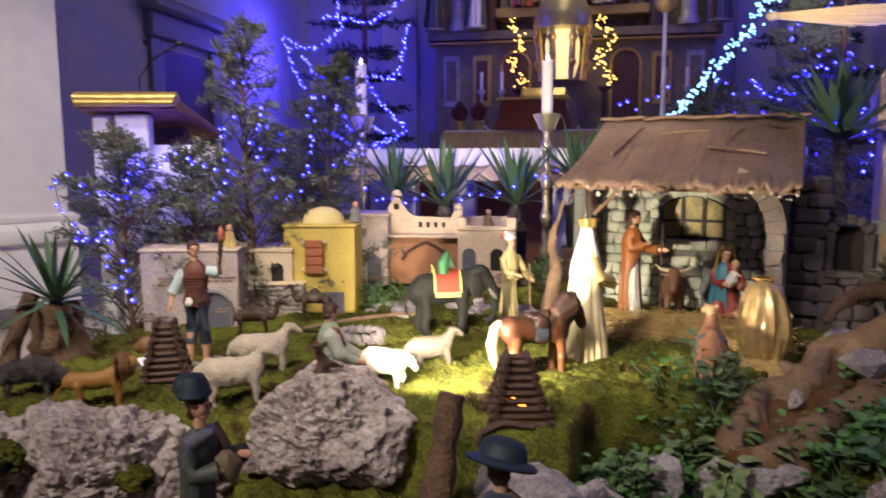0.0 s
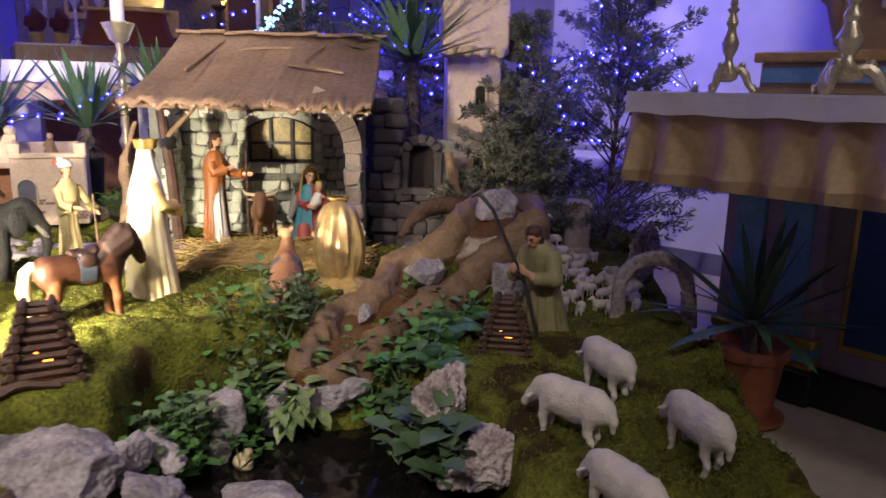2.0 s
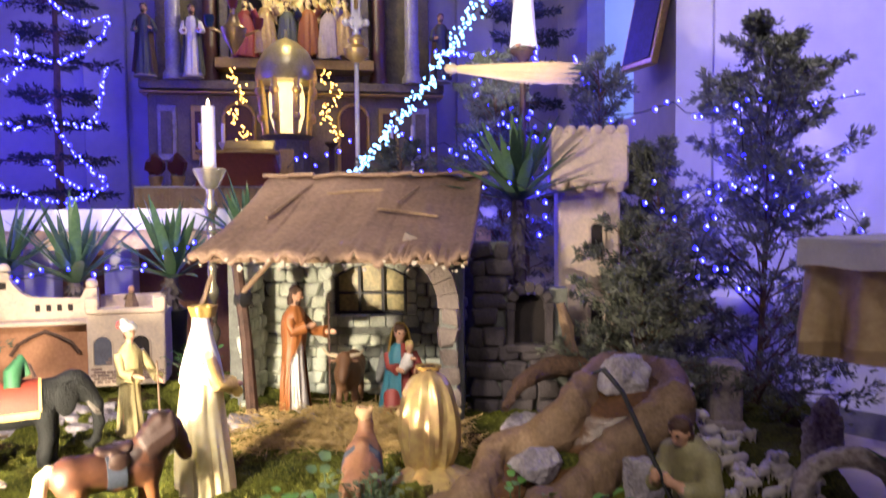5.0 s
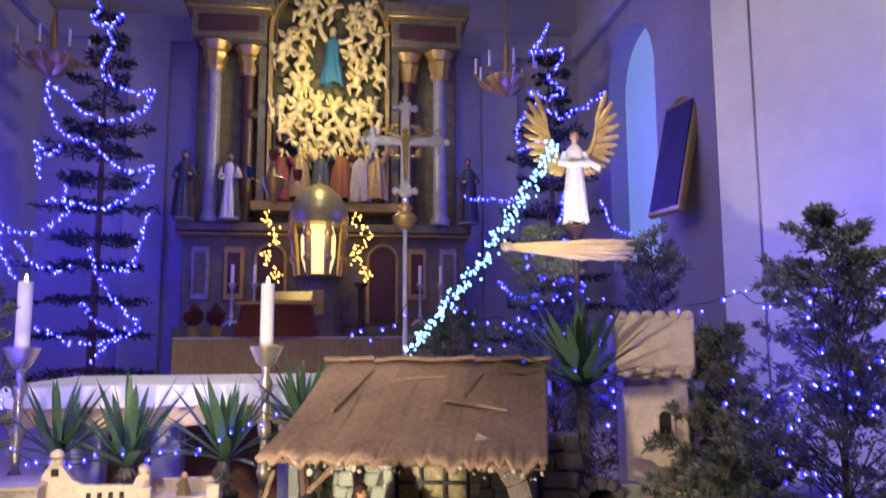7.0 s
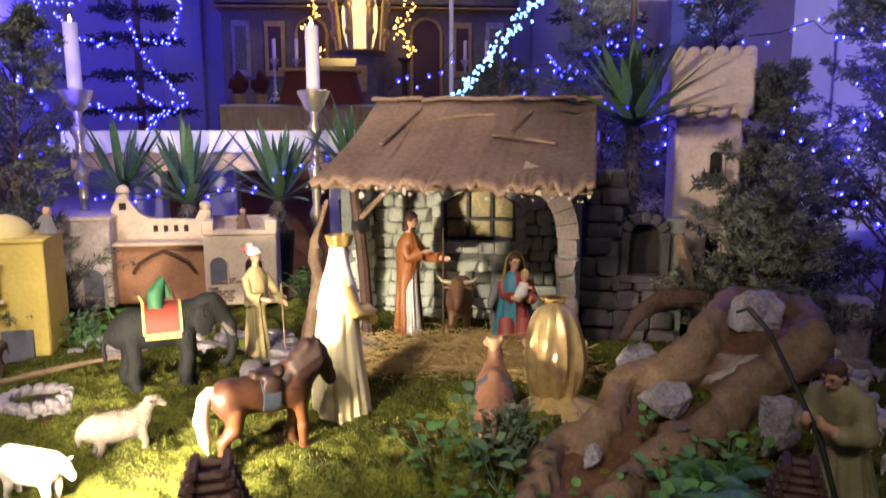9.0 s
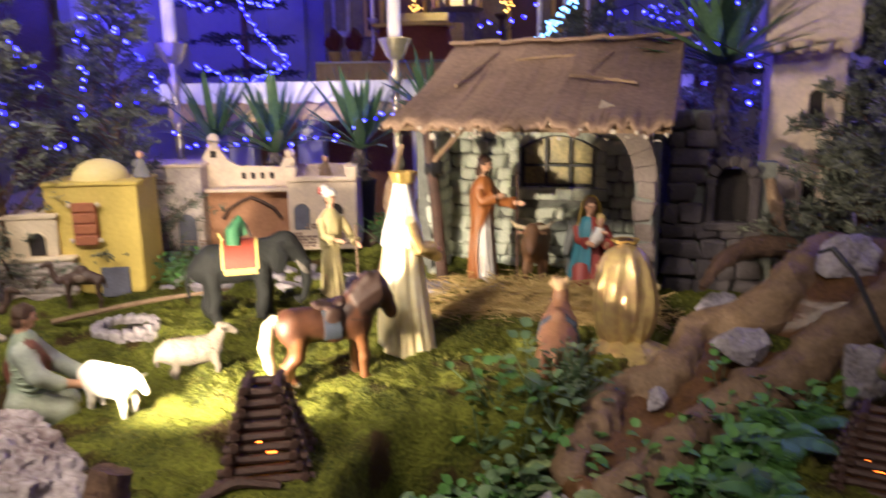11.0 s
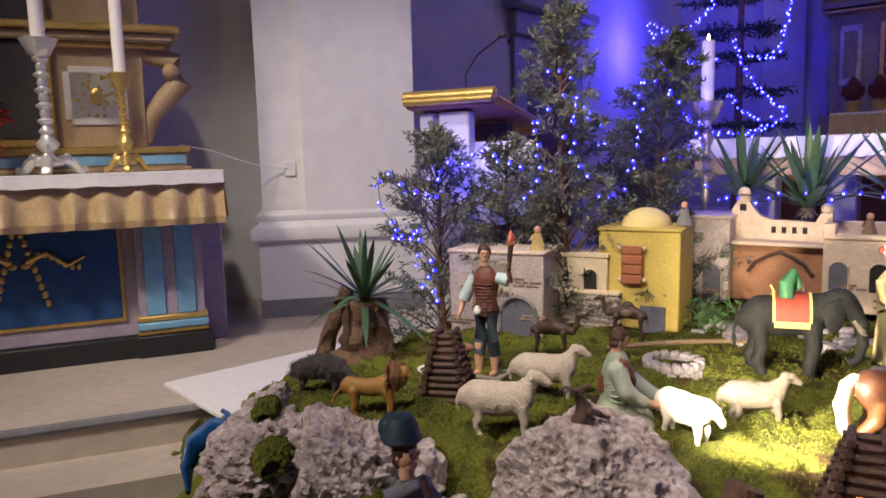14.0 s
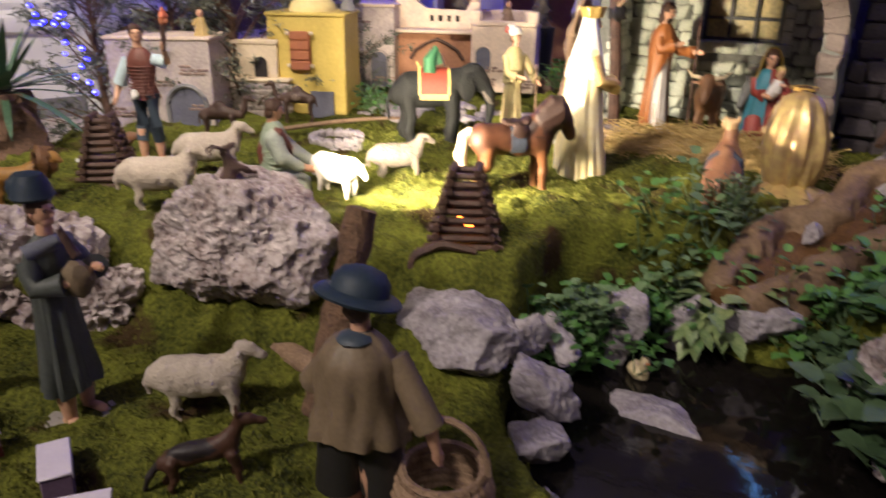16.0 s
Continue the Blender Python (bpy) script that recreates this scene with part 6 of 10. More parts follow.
beast("elephant", "dark grey elephant figure with a red saddle cloth and green bundle", spot(-0.165, 2.745, 19) @ Matrix.Diagonal((0.94, 0.94, 1.0, 1)), 0.230, EGREY,
      [(-0.50, 0.80, 0.20), (-0.36, 0.85, 0.265), (-0.08, 0.86, 0.275), (0.20, 0.89, 0.27), (0.38, 0.92, 0.23)],
      [(0.36, 0.94, 0.22), (0.58, 1.02, 0.19)], [(0.56, 1.02, 0.18), (0.72, 1.0, 0.17), (0.80, 0.95, 0.13)],
      ((0.34, 0.15, 0.02), (0.30, -0.15, -0.03), (-0.44, 0.14, -0.02), (-0.40, -0.14, 0.05)), leg_r=(0.135, 0.092, 0.085), leg_h=0.74,
      tail=([(-0.68, 0.85, 0.035), (-0.74, 0.65, 0.028), (-0.72, 0.42, 0.03)], 0), mats=(RED, YELLOWTRIM, GREENC, DARKWOOD, tint("grey tusk", (0.16, 0.14, 0.12))), extra=saddle, more=ponderous, flat=0.84, cell=0.026, rough=0.006, grain=14)
CHEST, MANE, DARKMANE, SADDLEB = mat("chestnut coat", (0.085, 0.030, 0.012), (0.045, 0.016, 0.008), 0.5, scale=9, bump=0.1), tint("cream tail", (0.74, 0.62, 0.42)), tint("dark mane", (0.035, 0.015, 0.010)), tint("blue grey saddle cloth", (0.035, 0.045, 0.07), 0.8)


def tack(f):
    """Saddle, girth and breast strap wrapped round the barrel, with thickness."""
    for x0, x1, a0, a1, mi, ry, rz, th in ((0.07, 0.12, -100, 280, 2, 0.200, 0.222, 0.010), (-0.10, 0.10, -38, 218, 3, 0.205, 0.228, 0.014)):
        n, vs, fs = 22, [], []
        for x, e in ((x0, 0.0), (x0, th), (x1, th), (x1, 0.0)):
            for k in range(n + 1):
                a = radians(a0 + (a1 - a0) * k / n)
                vs.append((x, (ry + e) * math.cos(a), 0.79 + (rz + e) * math.sin(a)))
        for r in range(3):
            for k in range(n):
                b = r * (n + 1) + k
                fs.append((b, b + 1, b + n + 2, b + n + 1))
        f.add(vs, fs, mi)
    g = Clay()
    g.limb([(-0.14, 0, 1.035, 0.05), (0.0, 0, 1.0, 0.055), (0.15, 0, 1.035, 0.05), (0.19, 0, 1.07, 0.035)], 2, 2.2, 0.05)
    for q in (-1, 1):
        g.lump((0.03, q * 0.19, 0.93), (0.13, 0.035, 0.11), 2, 0.05)
        g.limb([(0.22, q * 0.19, 0.86, 0.022), (0.36, q * 0.19, 0.84, 0.022), (0.46, q * 0.12, 0.82, 0.022)], 2, 1, 0.02)
    g.skin(f, 0.026)


def steed(c):
    """Joints, mane and muzzle of the horse."""
    for q, dx in ((-1, 0.03), (1, -0.02)):
        c.lump((0.36, q * 0.10, 0.74), (0.14, 0.10, 0.19), 0, 0.05)
        c.limb([(0.36, q * 0.11, 0.64, 0.085), (0.37 + dx, q * 0.11, 0.36, 0.062), (0.36 + dx, q * 0.11, 0.32, 0.062), (0.36 + dx, q * 0.11, 0.10, 0.048), (0.39 + dx, q * 0.11, 0.055, 0.052)], 4, 1, 0.03)
        c.limb([(0.39 + dx, q * 0.11, 0.05, 0.046), (0.41 + dx, q * 0.11, 0.015, 0.055)], 1, 1, 0.01)
    for q, dx in ((-1, -0.09), (1, 0.02)):
        c.lump((-0.42, q * 0.09, 0.76), (0.18, 0.12, 0.21), 0, 0.05)
        c.limb([(-0.40, q * 0.11, 0.66, 0.12), (-0.38 + dx * 0.4, q * 0.11, 0.47, 0.092), (-0.48 + dx * 0.8, q * 0.11, 0.33, 0.066), (-0.47 + dx, q * 0.11, 0.10, 0.050), (-0.44 + dx, q * 0.11, 0.055, 0.054)], 4, 1, 0.03)
        c.limb([(-0.44 + dx, q * 0.11, 0.05, 0.046), (-0.42 + dx, q * 0.11, 0.015, 0.055)], 1, 1, 0.01)
        c.lump((0.63, q * 0.06, 1.33), (0.028, 0.026, 0.06), 0, 0.015)
    c.limb([(0.28, 0, 1.05, 0.06), (0.40, 0, 1.18, 0.095), (0.52, 0, 1.29, 0.09), (0.62, 0, 1.31, 0.06), (0.71, 0, 1.21, 0.045)], 2, 1.2, 0.02)
    for k in range(9):
        u = k / 8
        c.limb([(0.30 + 0.32 * u, -0.06, 1.12 + 0.19 * u, 0.055), (0.33 + 0.29 * u, -0.13, 1.03 + 0.17 * u, 0.045), (0.36 + 0.27 * u, -0.15, 0.92 + 0.17 * u + 0.02 * (k % 3), 0.032), (0.37 + 0.26 * u, -0.145, 0.84 + 0.17 * u + 0.04 * (k % 2), 0.02)], 2, 1, 0.02)


beast("horse", "chestnut horse figure with a dark saddle and cream tail", pose(0.222, 2.255, G(0.222, 2.255), 0, 0, 27) @ Matrix.Diagonal((0.97, 1.08, 0.95, 1)), 0.212, CHEST,
      [(-0.44, 0.82, 0.21), (-0.22, 0.80, 0.205), (0.05, 0.77, 0.215), (0.26, 0.80, 0.225), (0.36, 0.84, 0.19)],
      [(0.34, 0.92, 0.225), (0.48, 1.05, 0.20), (0.60, 1.14, 0.16)], [(0.63, 1.15, 0.135), (0.71, 1.02, 0.11), (0.78, 0.87, 0.082), (0.80, 0.81, 0.074)],
      (), leg_h=0.70, tail=([(-0.64, 0.94, 0.045), (-0.71, 0.84, 0.07), (-0.75, 0.60, 0.085), (-0.72, 0.36, 0.07), (-0.69, 0.20, 0.03)], 1), mats=(MANE, DARKMANE, SADDLEB, mat("tan legs", (0.17, 0.065, 0.022), (0.09, 0.034, 0.013), 0.5, scale=8, bump=0.1)), extra=tack, more=steed, flat=0.88, cell=0.022)
OX, DONKEY = tint("brown ox coat", (0.22, 0.11, 0.055)), tint("grey donkey coat", (0.22, 0.22, 0.22))
HORN = tint("pale horn", (0.60, 0.48, 0.32))


def horns(f):
    for q in (-1, 1):
        f.tube([(0.62, q * 0.10, 1.0), (0.64, q * 0.24, 1.03), (0.66, q * 0.32, 1.12)], [0.035, 0.028, 0.008], 6, 1)


BULK = [(-0.55, 0.62, 0.12), (-0.45, 0.64, 0.24), (-0.1, 0.62, 0.26), (0.25, 0.64, 0.26), (0.42, 0.68, 0.18)]
beast("cattle_figure", "brown ox figure behind the straw in the stable", spot(0.80, 3.30, -100), 0.24, OX, BULK, [(0.30, 0.72, 0.20), (0.55, 0.84, 0.15)], [(0.52, 0.92, 0.11), (0.60, 0.92, 0.14), (0.76, 0.78, 0.11), (0.86, 0.68, 0.08)], FOUR, ears=(0.60, 0.17, 0.92, (0.03, 0.07, 0.03)), mats=(HORN,), extra=horns)
beast("donkey", "grey donkey figure lying behind the straw", spot(0.99, 3.34, -120), 0.22, DONKEY, BULK, [(0.30, 0.70, 0.18), (0.52, 0.88, 0.12)], [(0.48, 0.96, 0.08), (0.56, 0.96, 0.12), (0.72, 0.80, 0.09), (0.80, 0.70, 0.07)], FOUR, ears=(0.52, 0.07, 1.10, (0.03, 0.025, 0.10)))
CAMEL, BOAR, LION, MANEL = tint("dark camel coat", (0.075, 0.04, 0.03)), tint("dark boar bristle", (0.085, 0.072, 0.075), bump=0.8, scale=50), tint("tawny coat", (0.36, 0.18, 0.04)), tint("brown lion mane", (0.17, 0.075, 0.025), bump=0.6)
PACK = tint("grey brown pack", (0.20, 0.14, 0.11))


def laden(c):
    c.lump((0.0, 0, 0.98), (0.17, 0.11, 0.17), 0, 0.05)
    for q in (-1, 1):
        c.lump((0.0, q * 0.16, 0.82), (0.13, 0.06, 0.11), 1, 0.02)


for x, y, a, lab in ((-0.885, 2.52, 14, "dark brown camel figure before the grey house"), (-0.765, 2.89, 190, "dark brown camel figure with packs by the yellow house")):
    beast("camel", lab, spot(x, y, a), 0.135, CAMEL, [(-0.40, 0.76, 0.14), (-0.15, 0.82, 0.17), (0.15, 0.82, 0.17), (0.36, 0.80, 0.13)],
          [(0.38, 0.80, 0.11), (0.56, 0.76, 0.08), (0.68, 0.92, 0.065), (0.72, 1.14, 0.06)], [(0.72, 1.20, 0.07), (0.80, 1.21, 0.065), (0.95, 1.14, 0.045)],
          ((0.32, 0.10, 0.02), (0.34, -0.10, 0.07), (-0.38, 0.10, -0.04), (-0.36, -0.10, 0.03)), leg_h=0.68, leg_r=(0.075, 0.042, 0.034), mats=(PACK,), more=laden if y > 2.7 else (lambda c: c.lump((0.0, 0, 0.98), (0.17, 0.10, 0.17), 0, 0.05)), group="camel figures", cell=0.022, tail=([(-0.52, 0.80, 0.025), (-0.56, 0.55, 0.025)], 0))
beast("boar", "dark bristly boar figure on the rocks", spot(-1.27, 1.785, 22, 0.0), 0.150, BOAR, [(-0.46, 0.50, 0.19), (-0.15, 0.56, 0.22), (0.15, 0.60, 0.25), (0.34, 0.58, 0.23)],
      [(0.36, 0.56, 0.21), (0.54, 0.50, 0.17)], [(0.56, 0.48, 0.15), (0.70, 0.40, 0.105), (0.84, 0.32, 0.07), (0.88, 0.30, 0.065)], ((0.30, 0.12, 0.02), (0.33, -0.12, 0.07), (-0.40, 0.12, -0.04), (-0.36, -0.12, 0.03)), leg_h=0.44, shag=900, leg_r=(0.095, 0.055, 0.04), ears=(0.50, 0.13, 0.67, (0.035, 0.035, 0.075)), cell=0.024,
      more=lambda c: [c.lump((-0.1 + 0.12 * k, 0, 0.80 - 0.02 * abs(k - 2)), (0.09, 0.04, 0.06), 0, 0.03) for k in range(5)], tail=([(-0.62, 0.5, 0.025), (-0.68, 0.36, 0.02)], 0))


def mane(f):
    f.ball((0.50, 0, 0.82), (0.22, 0.22, 0.30), 1, 18, 0.45)
    for k in range(160):
        a, b = 2.4 * k, -0.9 + 1.9 * ((k * 37) % 160) / 160
        d = Vector((-0.35, math.cos(a) * math.cos(b), math.sin(b)))
        f.blade(Vector((0.50, 0, 0.82)) + Vector((d.x * 0.2, d.y * 0.2, d.z * 0.27)), Vector((0.46, 0, 0.78)) + Vector((d.x * 0.34, d.y * 0.30, d.z * 0.36)), 0.05, 0.03, 1, 2)
    f.ball((0.66, 0, 0.90), (0.13, 0.12, 0.14), 0, 10)
    f.ball((0.76, 0, 0.85), (0.07, 0.07, 0.06), 0, 8)


beast("lion", "tawny lion figure with a brown mane", spot(-1.01, 1.745, 28, 0.0), 0.142, LION, [(-0.55, 0.58, 0.08), (-0.45, 0.60, 0.18), (0, 0.58, 0.17), (0.30, 0.62, 0.20), (0.42, 0.64, 0.14)],
      [(0.3, 0.66, 0.18), (0.5, 0.8, 0.15)], [(0.55, 0.88, 0.10), (0.75, 0.84, 0.06)], FOUR, leg_h=0.5, leg_r=(0.10, 0.06, 0.05), tail=([(-0.54, 0.62, 0.03), (-0.75, 0.40, 0.025), (-0.80, 0.25, 0.04)], 0), mats=(MANEL,), extra=mane)
PIG = tint("brown crouching coat", (0.22, 0.10, 0.05))


def resting(c):
    """Folded haunches, collar and raised neck of the kneeling camel."""
    c.limb([(-0.34, 0, 0.30, 0.22), (-0.05, 0, 0.40, 0.26), (0.20, 0, 0.50, 0.24), (0.34, 0, 0.62, 0.17)], 0, 0.98, 0.06)
    c.lump((0.02, 0, 0.64), (0.15, 0.13, 0.14), 0, 0.05)
    c.limb([(-0.10, 0.24, 0.40, 0.04), (-0.06, 0.19, 0.60, 0.045), (-0.02, 0.0, 0.72, 0.05), (-0.06, -0.19, 0.60, 0.045), (-0.10, -0.24, 0.40, 0.04)], 1, 1.0, 0.015)
    c.limb([(0.36, 0, 0.66, 0.13), (0.44, -0.01, 0.84, 0.095), (0.46, 0.0, 0.96, 0.085)], 0, 1.0, 0.05)
    c.limb([(0.44, 0.0, 0.99, 0.095), (0.54, 0.05, 0.99, 0.08), (0.66, 0.10, 0.94, 0.06)], 2, 1.0, 0.03)
    for q in (-1, 1):
        c.lump((-0.36, q * 0.16, 0.22), (0.22, 0.11, 0.23), 0, 0.03)
        c.limb([(-0.42, q * 0.16, 0.12, 0.085), (-0.60, q * 0.15, 0.04, 0.06)], 0, 1, 0.03)
        c.lump((0.42, q * 0.09, 1.07), (0.03, 0.032, 0.055), 2, 0.02)
        c.limb([(0.30, q * 0.16, 0.34, 0.09), (0.42, q * 0.15, 0.10, 0.06), (0.28, q * 0.15, 0.04, 0.055)], 0, 1, 0.03)
    c.limb([(-0.55, 0, 0.44, 0.04), (-0.63, 0, 0.28, 0.035), (-0.62, 0, 0.14, 0.04)], 0, 1, 0.02)


c = Clay()
resting(c)
f = c.skin(Form(), 0.024, 0.008, 12)
f.v = [(x * 0.205, y * 0.205, z * 0.205) for x, y, z in f.v]
solid("camel", f, [PIG, SADDLEB, tint("sandy muzzle", (0.46, 0.30, 0.16))], "brown kneeling camel figure with a blue collar seen from behind", "animal figure", spot(0.80, 2.42, 82), "camel figures")
GOAT = tint("brown goat coat", (0.10, 0.055, 0.04), bump=0.6, scale=50)


def goat_horns(f):
    for q in (-1, 1):
        f.tube([(0.62, q * 0.06, 1.06), (0.58, q * 0.09, 1.30), (0.44, q * 0.12, 1.38), (0.34, q * 0.13, 1.28)], [0.045, 0.04, 0.03, 0.012], 8, 0)
    f.ball((0.80, 0, 0.82), (0.03, 0.03, 0.08), 0, 8)


beast("goat", "small brown goat figure climbing the boulder", pose(-0.262, 1.64, 0.475, 0, -58, 55), 0.085, GOAT, [(-0.5, 0.55, 0.10), (-0.42, 0.58, 0.18), (0, 0.58, 0.20), (0.3, 0.60, 0.20), (0.42, 0.64, 0.12)], [(0.3, 0.66, 0.17), (0.55, 0.92, 0.11)], [(0.52, 1.0, 0.08), (0.62, 0.99, 0.11), (0.80, 0.88, 0.07), (0.86, 0.84, 0.05)], FOUR, leg_h=0.5, leg_r=(0.10, 0.06, 0.04), ears=(0.58, 0.13, 0.98, (0.03, 0.06, 0.03)), extra=goat_horns)
DOGC, DOGB = tint("brown dog coat", (0.075, 0.032, 0.02)), tint("black dog saddle", (0.025, 0.018, 0.02))
beast("dog", "brown and black dog figure on the front moss", spot(-0.055, 1.10, 32), 0.130, DOGC, [(-0.46, 0.50, 0.12), (-0.20, 0.55, 0.125), (0.12, 0.60, 0.145), (0.30, 0.66, 0.13)],
      [(0.30, 0.72, 0.12), (0.42, 0.88, 0.085)], [(0.46, 0.97, 0.09), (0.56, 0.96, 0.075), (0.72, 0.91, 0.045), (0.76, 0.90, 0.04)], ((0.30, 0.08, 0.02), (0.32, -0.08, 0.08), (-0.42, 0.09, -0.08), (-0.40, -0.09, 0.0)), leg_h=0.50, leg_r=(0.09, 0.05, 0.034), ears=(0.42, 0.055, 1.09, (0.026, 0.026, 0.075)), snout=0, mats=(DOGB,),
      more=lambda c: c.lump((-0.10, 0, 0.64), (0.34, 0.125, 0.10), 1, 0.03), tail=([(-0.56, 0.5, 0.045), (-0.68, 0.34, 0.045), (-0.76, 0.16, 0.03)], 1), flat=0.8, cell=0.022)
for x, y, a, s in ((-1.18, 1.26, 20, 0.10), (-1.16, 1.17, 15, 0.09), (-1.03, 1.26, 25, 0.09)):
    beast("deer", "small reddish deer figure on the front moss", spot(x, y, a), s, PIG, [(-0.5, 0.66, 0.1), (-0.4, 0.68, 0.18), (0, 0.66, 0.18), (0.35, 0.68, 0.17), (0.45, 0.7, 0.1)], [(0.35, 0.72, 0.12), (0.6, 0.92, 0.07)], [(0.56, 0.98, 0.06), (0.64, 0.97, 0.08), (0.82, 0.9, 0.04)], FOUR, leg_h=0.6, leg_r=(0.07, 0.04, 0.025), ears=(0.58, 0.08, 1.05, (0.03, 0.03, 0.06)), group="deer figures")
# calf lying behind the fire, small flock on the right
PEB = [stone_mesh(70 + k, 0.05, 0.04, 0.035).mesh("pebble", [ROCK]) for k in range(4)]
rnd = random.Random(17)
for k in range(110):
    x, y = rnd.choice(((-0.45, 3.2), (0.0, 3.2), (0.22, 2.95), (-0.3, 3.35), (0.42, 3.05)))
    ob = new("pebble", PEB[k % 4])
    x, y, q = x + rnd.gauss(0, 0.09), y + rnd.gauss(0, 0.06), rnd.uniform(0.5, 1.7)
    ob.matrix_basis = pose(x, y, G(x, y) + 0.008, 0, 0, rnd.uniform(0, 360)) @ Matrix.Diagonal((q, q, q, 1))
    tagged(ob, "small pale pebble on the moss", "pebble", "pebbles")
beast("calf", "reddish calf figure lying beside the feeding dish", spot(-1.14, 2.27, 15), 0.13, PIG, [(-0.5, 0.3, 0.15), (-0.3, 0.36, 0.24), (0.2, 0.36, 0.22), (0.4, 0.4, 0.14)], [(0.3, 0.42, 0.14), (0.5, 0.5, 0.1)], [(0.46, 0.52, 0.1), (0.6, 0.5, 0.09), (0.75, 0.44, 0.06)], FOUR, leg_h=0.2, leg_r=(0.06, 0.05, 0.05))
solid("feeding_dish", Form().lathe([(0.045, 0), (0.06, 0.02), (0.062, 0.024), (0.052, 0.018), (0.03, 0.012)], 20), WHITECLOTH, "round white feeding dish on the moss", "dish", spot(-1.10, 2.14))
rnd = random.Random(31)
small = sheep("tiny white sheep figure of the dense flock", spot(1.72, 2.25, 200), 0.062, WHITEWOOL, cell=0.055)
for k in range(64):
    x, y = rnd.uniform(1.66, 2.12), rnd.uniform(2.16, 2.72)
    if x - 1.66 > (y - 1.75) * 0.75:
        continue
    copy_thing(small, spot(x, y, rnd.choice((200, 180, 240, 20, 260)) + rnd.uniform(-25, 25)))
PEA = mat("peacock blue", (0.008, 0.09, 0.30), (0.004, 0.04, 0.16), 0.35, scale=30, bump=0.3)
pc = thing("peacock", "peacock figure with a long blue tail over the rocks", "animal figure", pose(-1.60, 1.70, 0.155))
part("body", Form().tube([(0.06, 0.02, 0.0), (0.02, 0.0, 0.02), (-0.02, -0.01, 0.03), (-0.03, -0.01, 0.06), (-0.045, -0.02, 0.07)], [0.010, 0.022, 0.020, 0.009, 0.007], 12), PEA, pc)
part("tail", Form().tube([(0.02, 0.0, 0.02), (-0.06, -0.03, 0.01), (-0.12, -0.07, -0.05), (-0.13, -0.11, -0.12), (-0.08, -0.14, -0.18)], [0.02, 0.04, 0.045, 0.04, 0.02], 12, 0, 0.4), PEA, pc, "long blue tail feathers")

# ---- rocks, logs, fires, well ----
rock("boulder", "large pale violet-grey porous boulder", pose(-0.285, 1.63, 0.350) @ Matrix.Scale(0.93, 4), (1, 1, 1), TUFA, 3, 0.6, 7, planes=((-0.96, -0.1, 0.28, 0.185), (-0.63, 0, 0.776, 0.155), (0.25, 0.1, 0.97, 0.160), (0.55, 0, 0.84, 0.165), (0.973, -0.1, -0.229, 0.235), (0.6, -0.1, -0.8, 0.21), (0, 0, -1, 0.17), (-0.14, -0.2, -0.99, 0.15), (0, -1, 0.25, 0.13), (-0.4, -0.9, 0.1, 0.145), (0.5, -0.8, 0.25, 0.16), (0, -0.8, -0.6, 0.14), (0, 1, 0.1, 0.13), (-0.5, 0.8, 0, 0.15), (0.5, 0.8, 0.1, 0.17)))
rock("boulder", "brown porous rock at the end of the moss", pose(-1.20, 1.56, 0.19, 0, 0, 14), (0.25, 0.15, 0.16), TUFA, 5, 1.5, 6, 12)
rock("boulder", "grey rock below the boar", pose(-1.40, 1.68, 0.24, 0, 0, 0), (0.13, 0.11, 0.12), TUFA, 6, 1.2, 6)
rock("boulder", "brown porous rock below the lion", pose(-0.87, 1.56, 0.235, 0, -8, 12), (0.235, 0.15, 0.19), TUFA, 8, 1.5, 6, 12)
for x, y, z, a, b in ((-1.10, 1.455, 0.285, 0.06, 0.045), (-1.30, 1.60, 0.325, 0.05, 0.035), (-0.74, 1.475, 0.26, 0.05, 0.03)):
    f = Clay().lump((0, 0, 0), (a, b, 0.022), 0).lump((a * 0.6, b * 0.4, -0.006), (a * 0.6, b * 0.7, 0.018), 0).lump((-a * 0.6, -b * 0.2, -0.008), (a * 0.6, b * 0.5, 0.018), 0).skin(Form(), 0.006)
    f.v = [tuple(Vector(p) * (1 + 0.2 * noise.noise(Vector(p) * 70)) + Vector((0, 0, 0.008 * noise.noise(Vector(p) * 160)))) for p in f.v]
    solid("moss_cushion", f, MOSS, "small green cushion of moss growing on the porous rock", "moss", pose(x, y, z, 24, 6, 40 * x), "moss cushions")
rock("boulder", "small porous rock between two boulders", pose(-0.60, 1.53, 0.18, 0, 20, 10), (0.095, 0.085, 0.15), TUFA, 9, 1.3, 6)
rock("boulder", "flat violet-grey stone beside the pond", pose(0.215, 1.60, 0.195, 0, -6, -6), (0.20, 0.11, 0.085), ROCK, 13, 0.25, 6, 14)
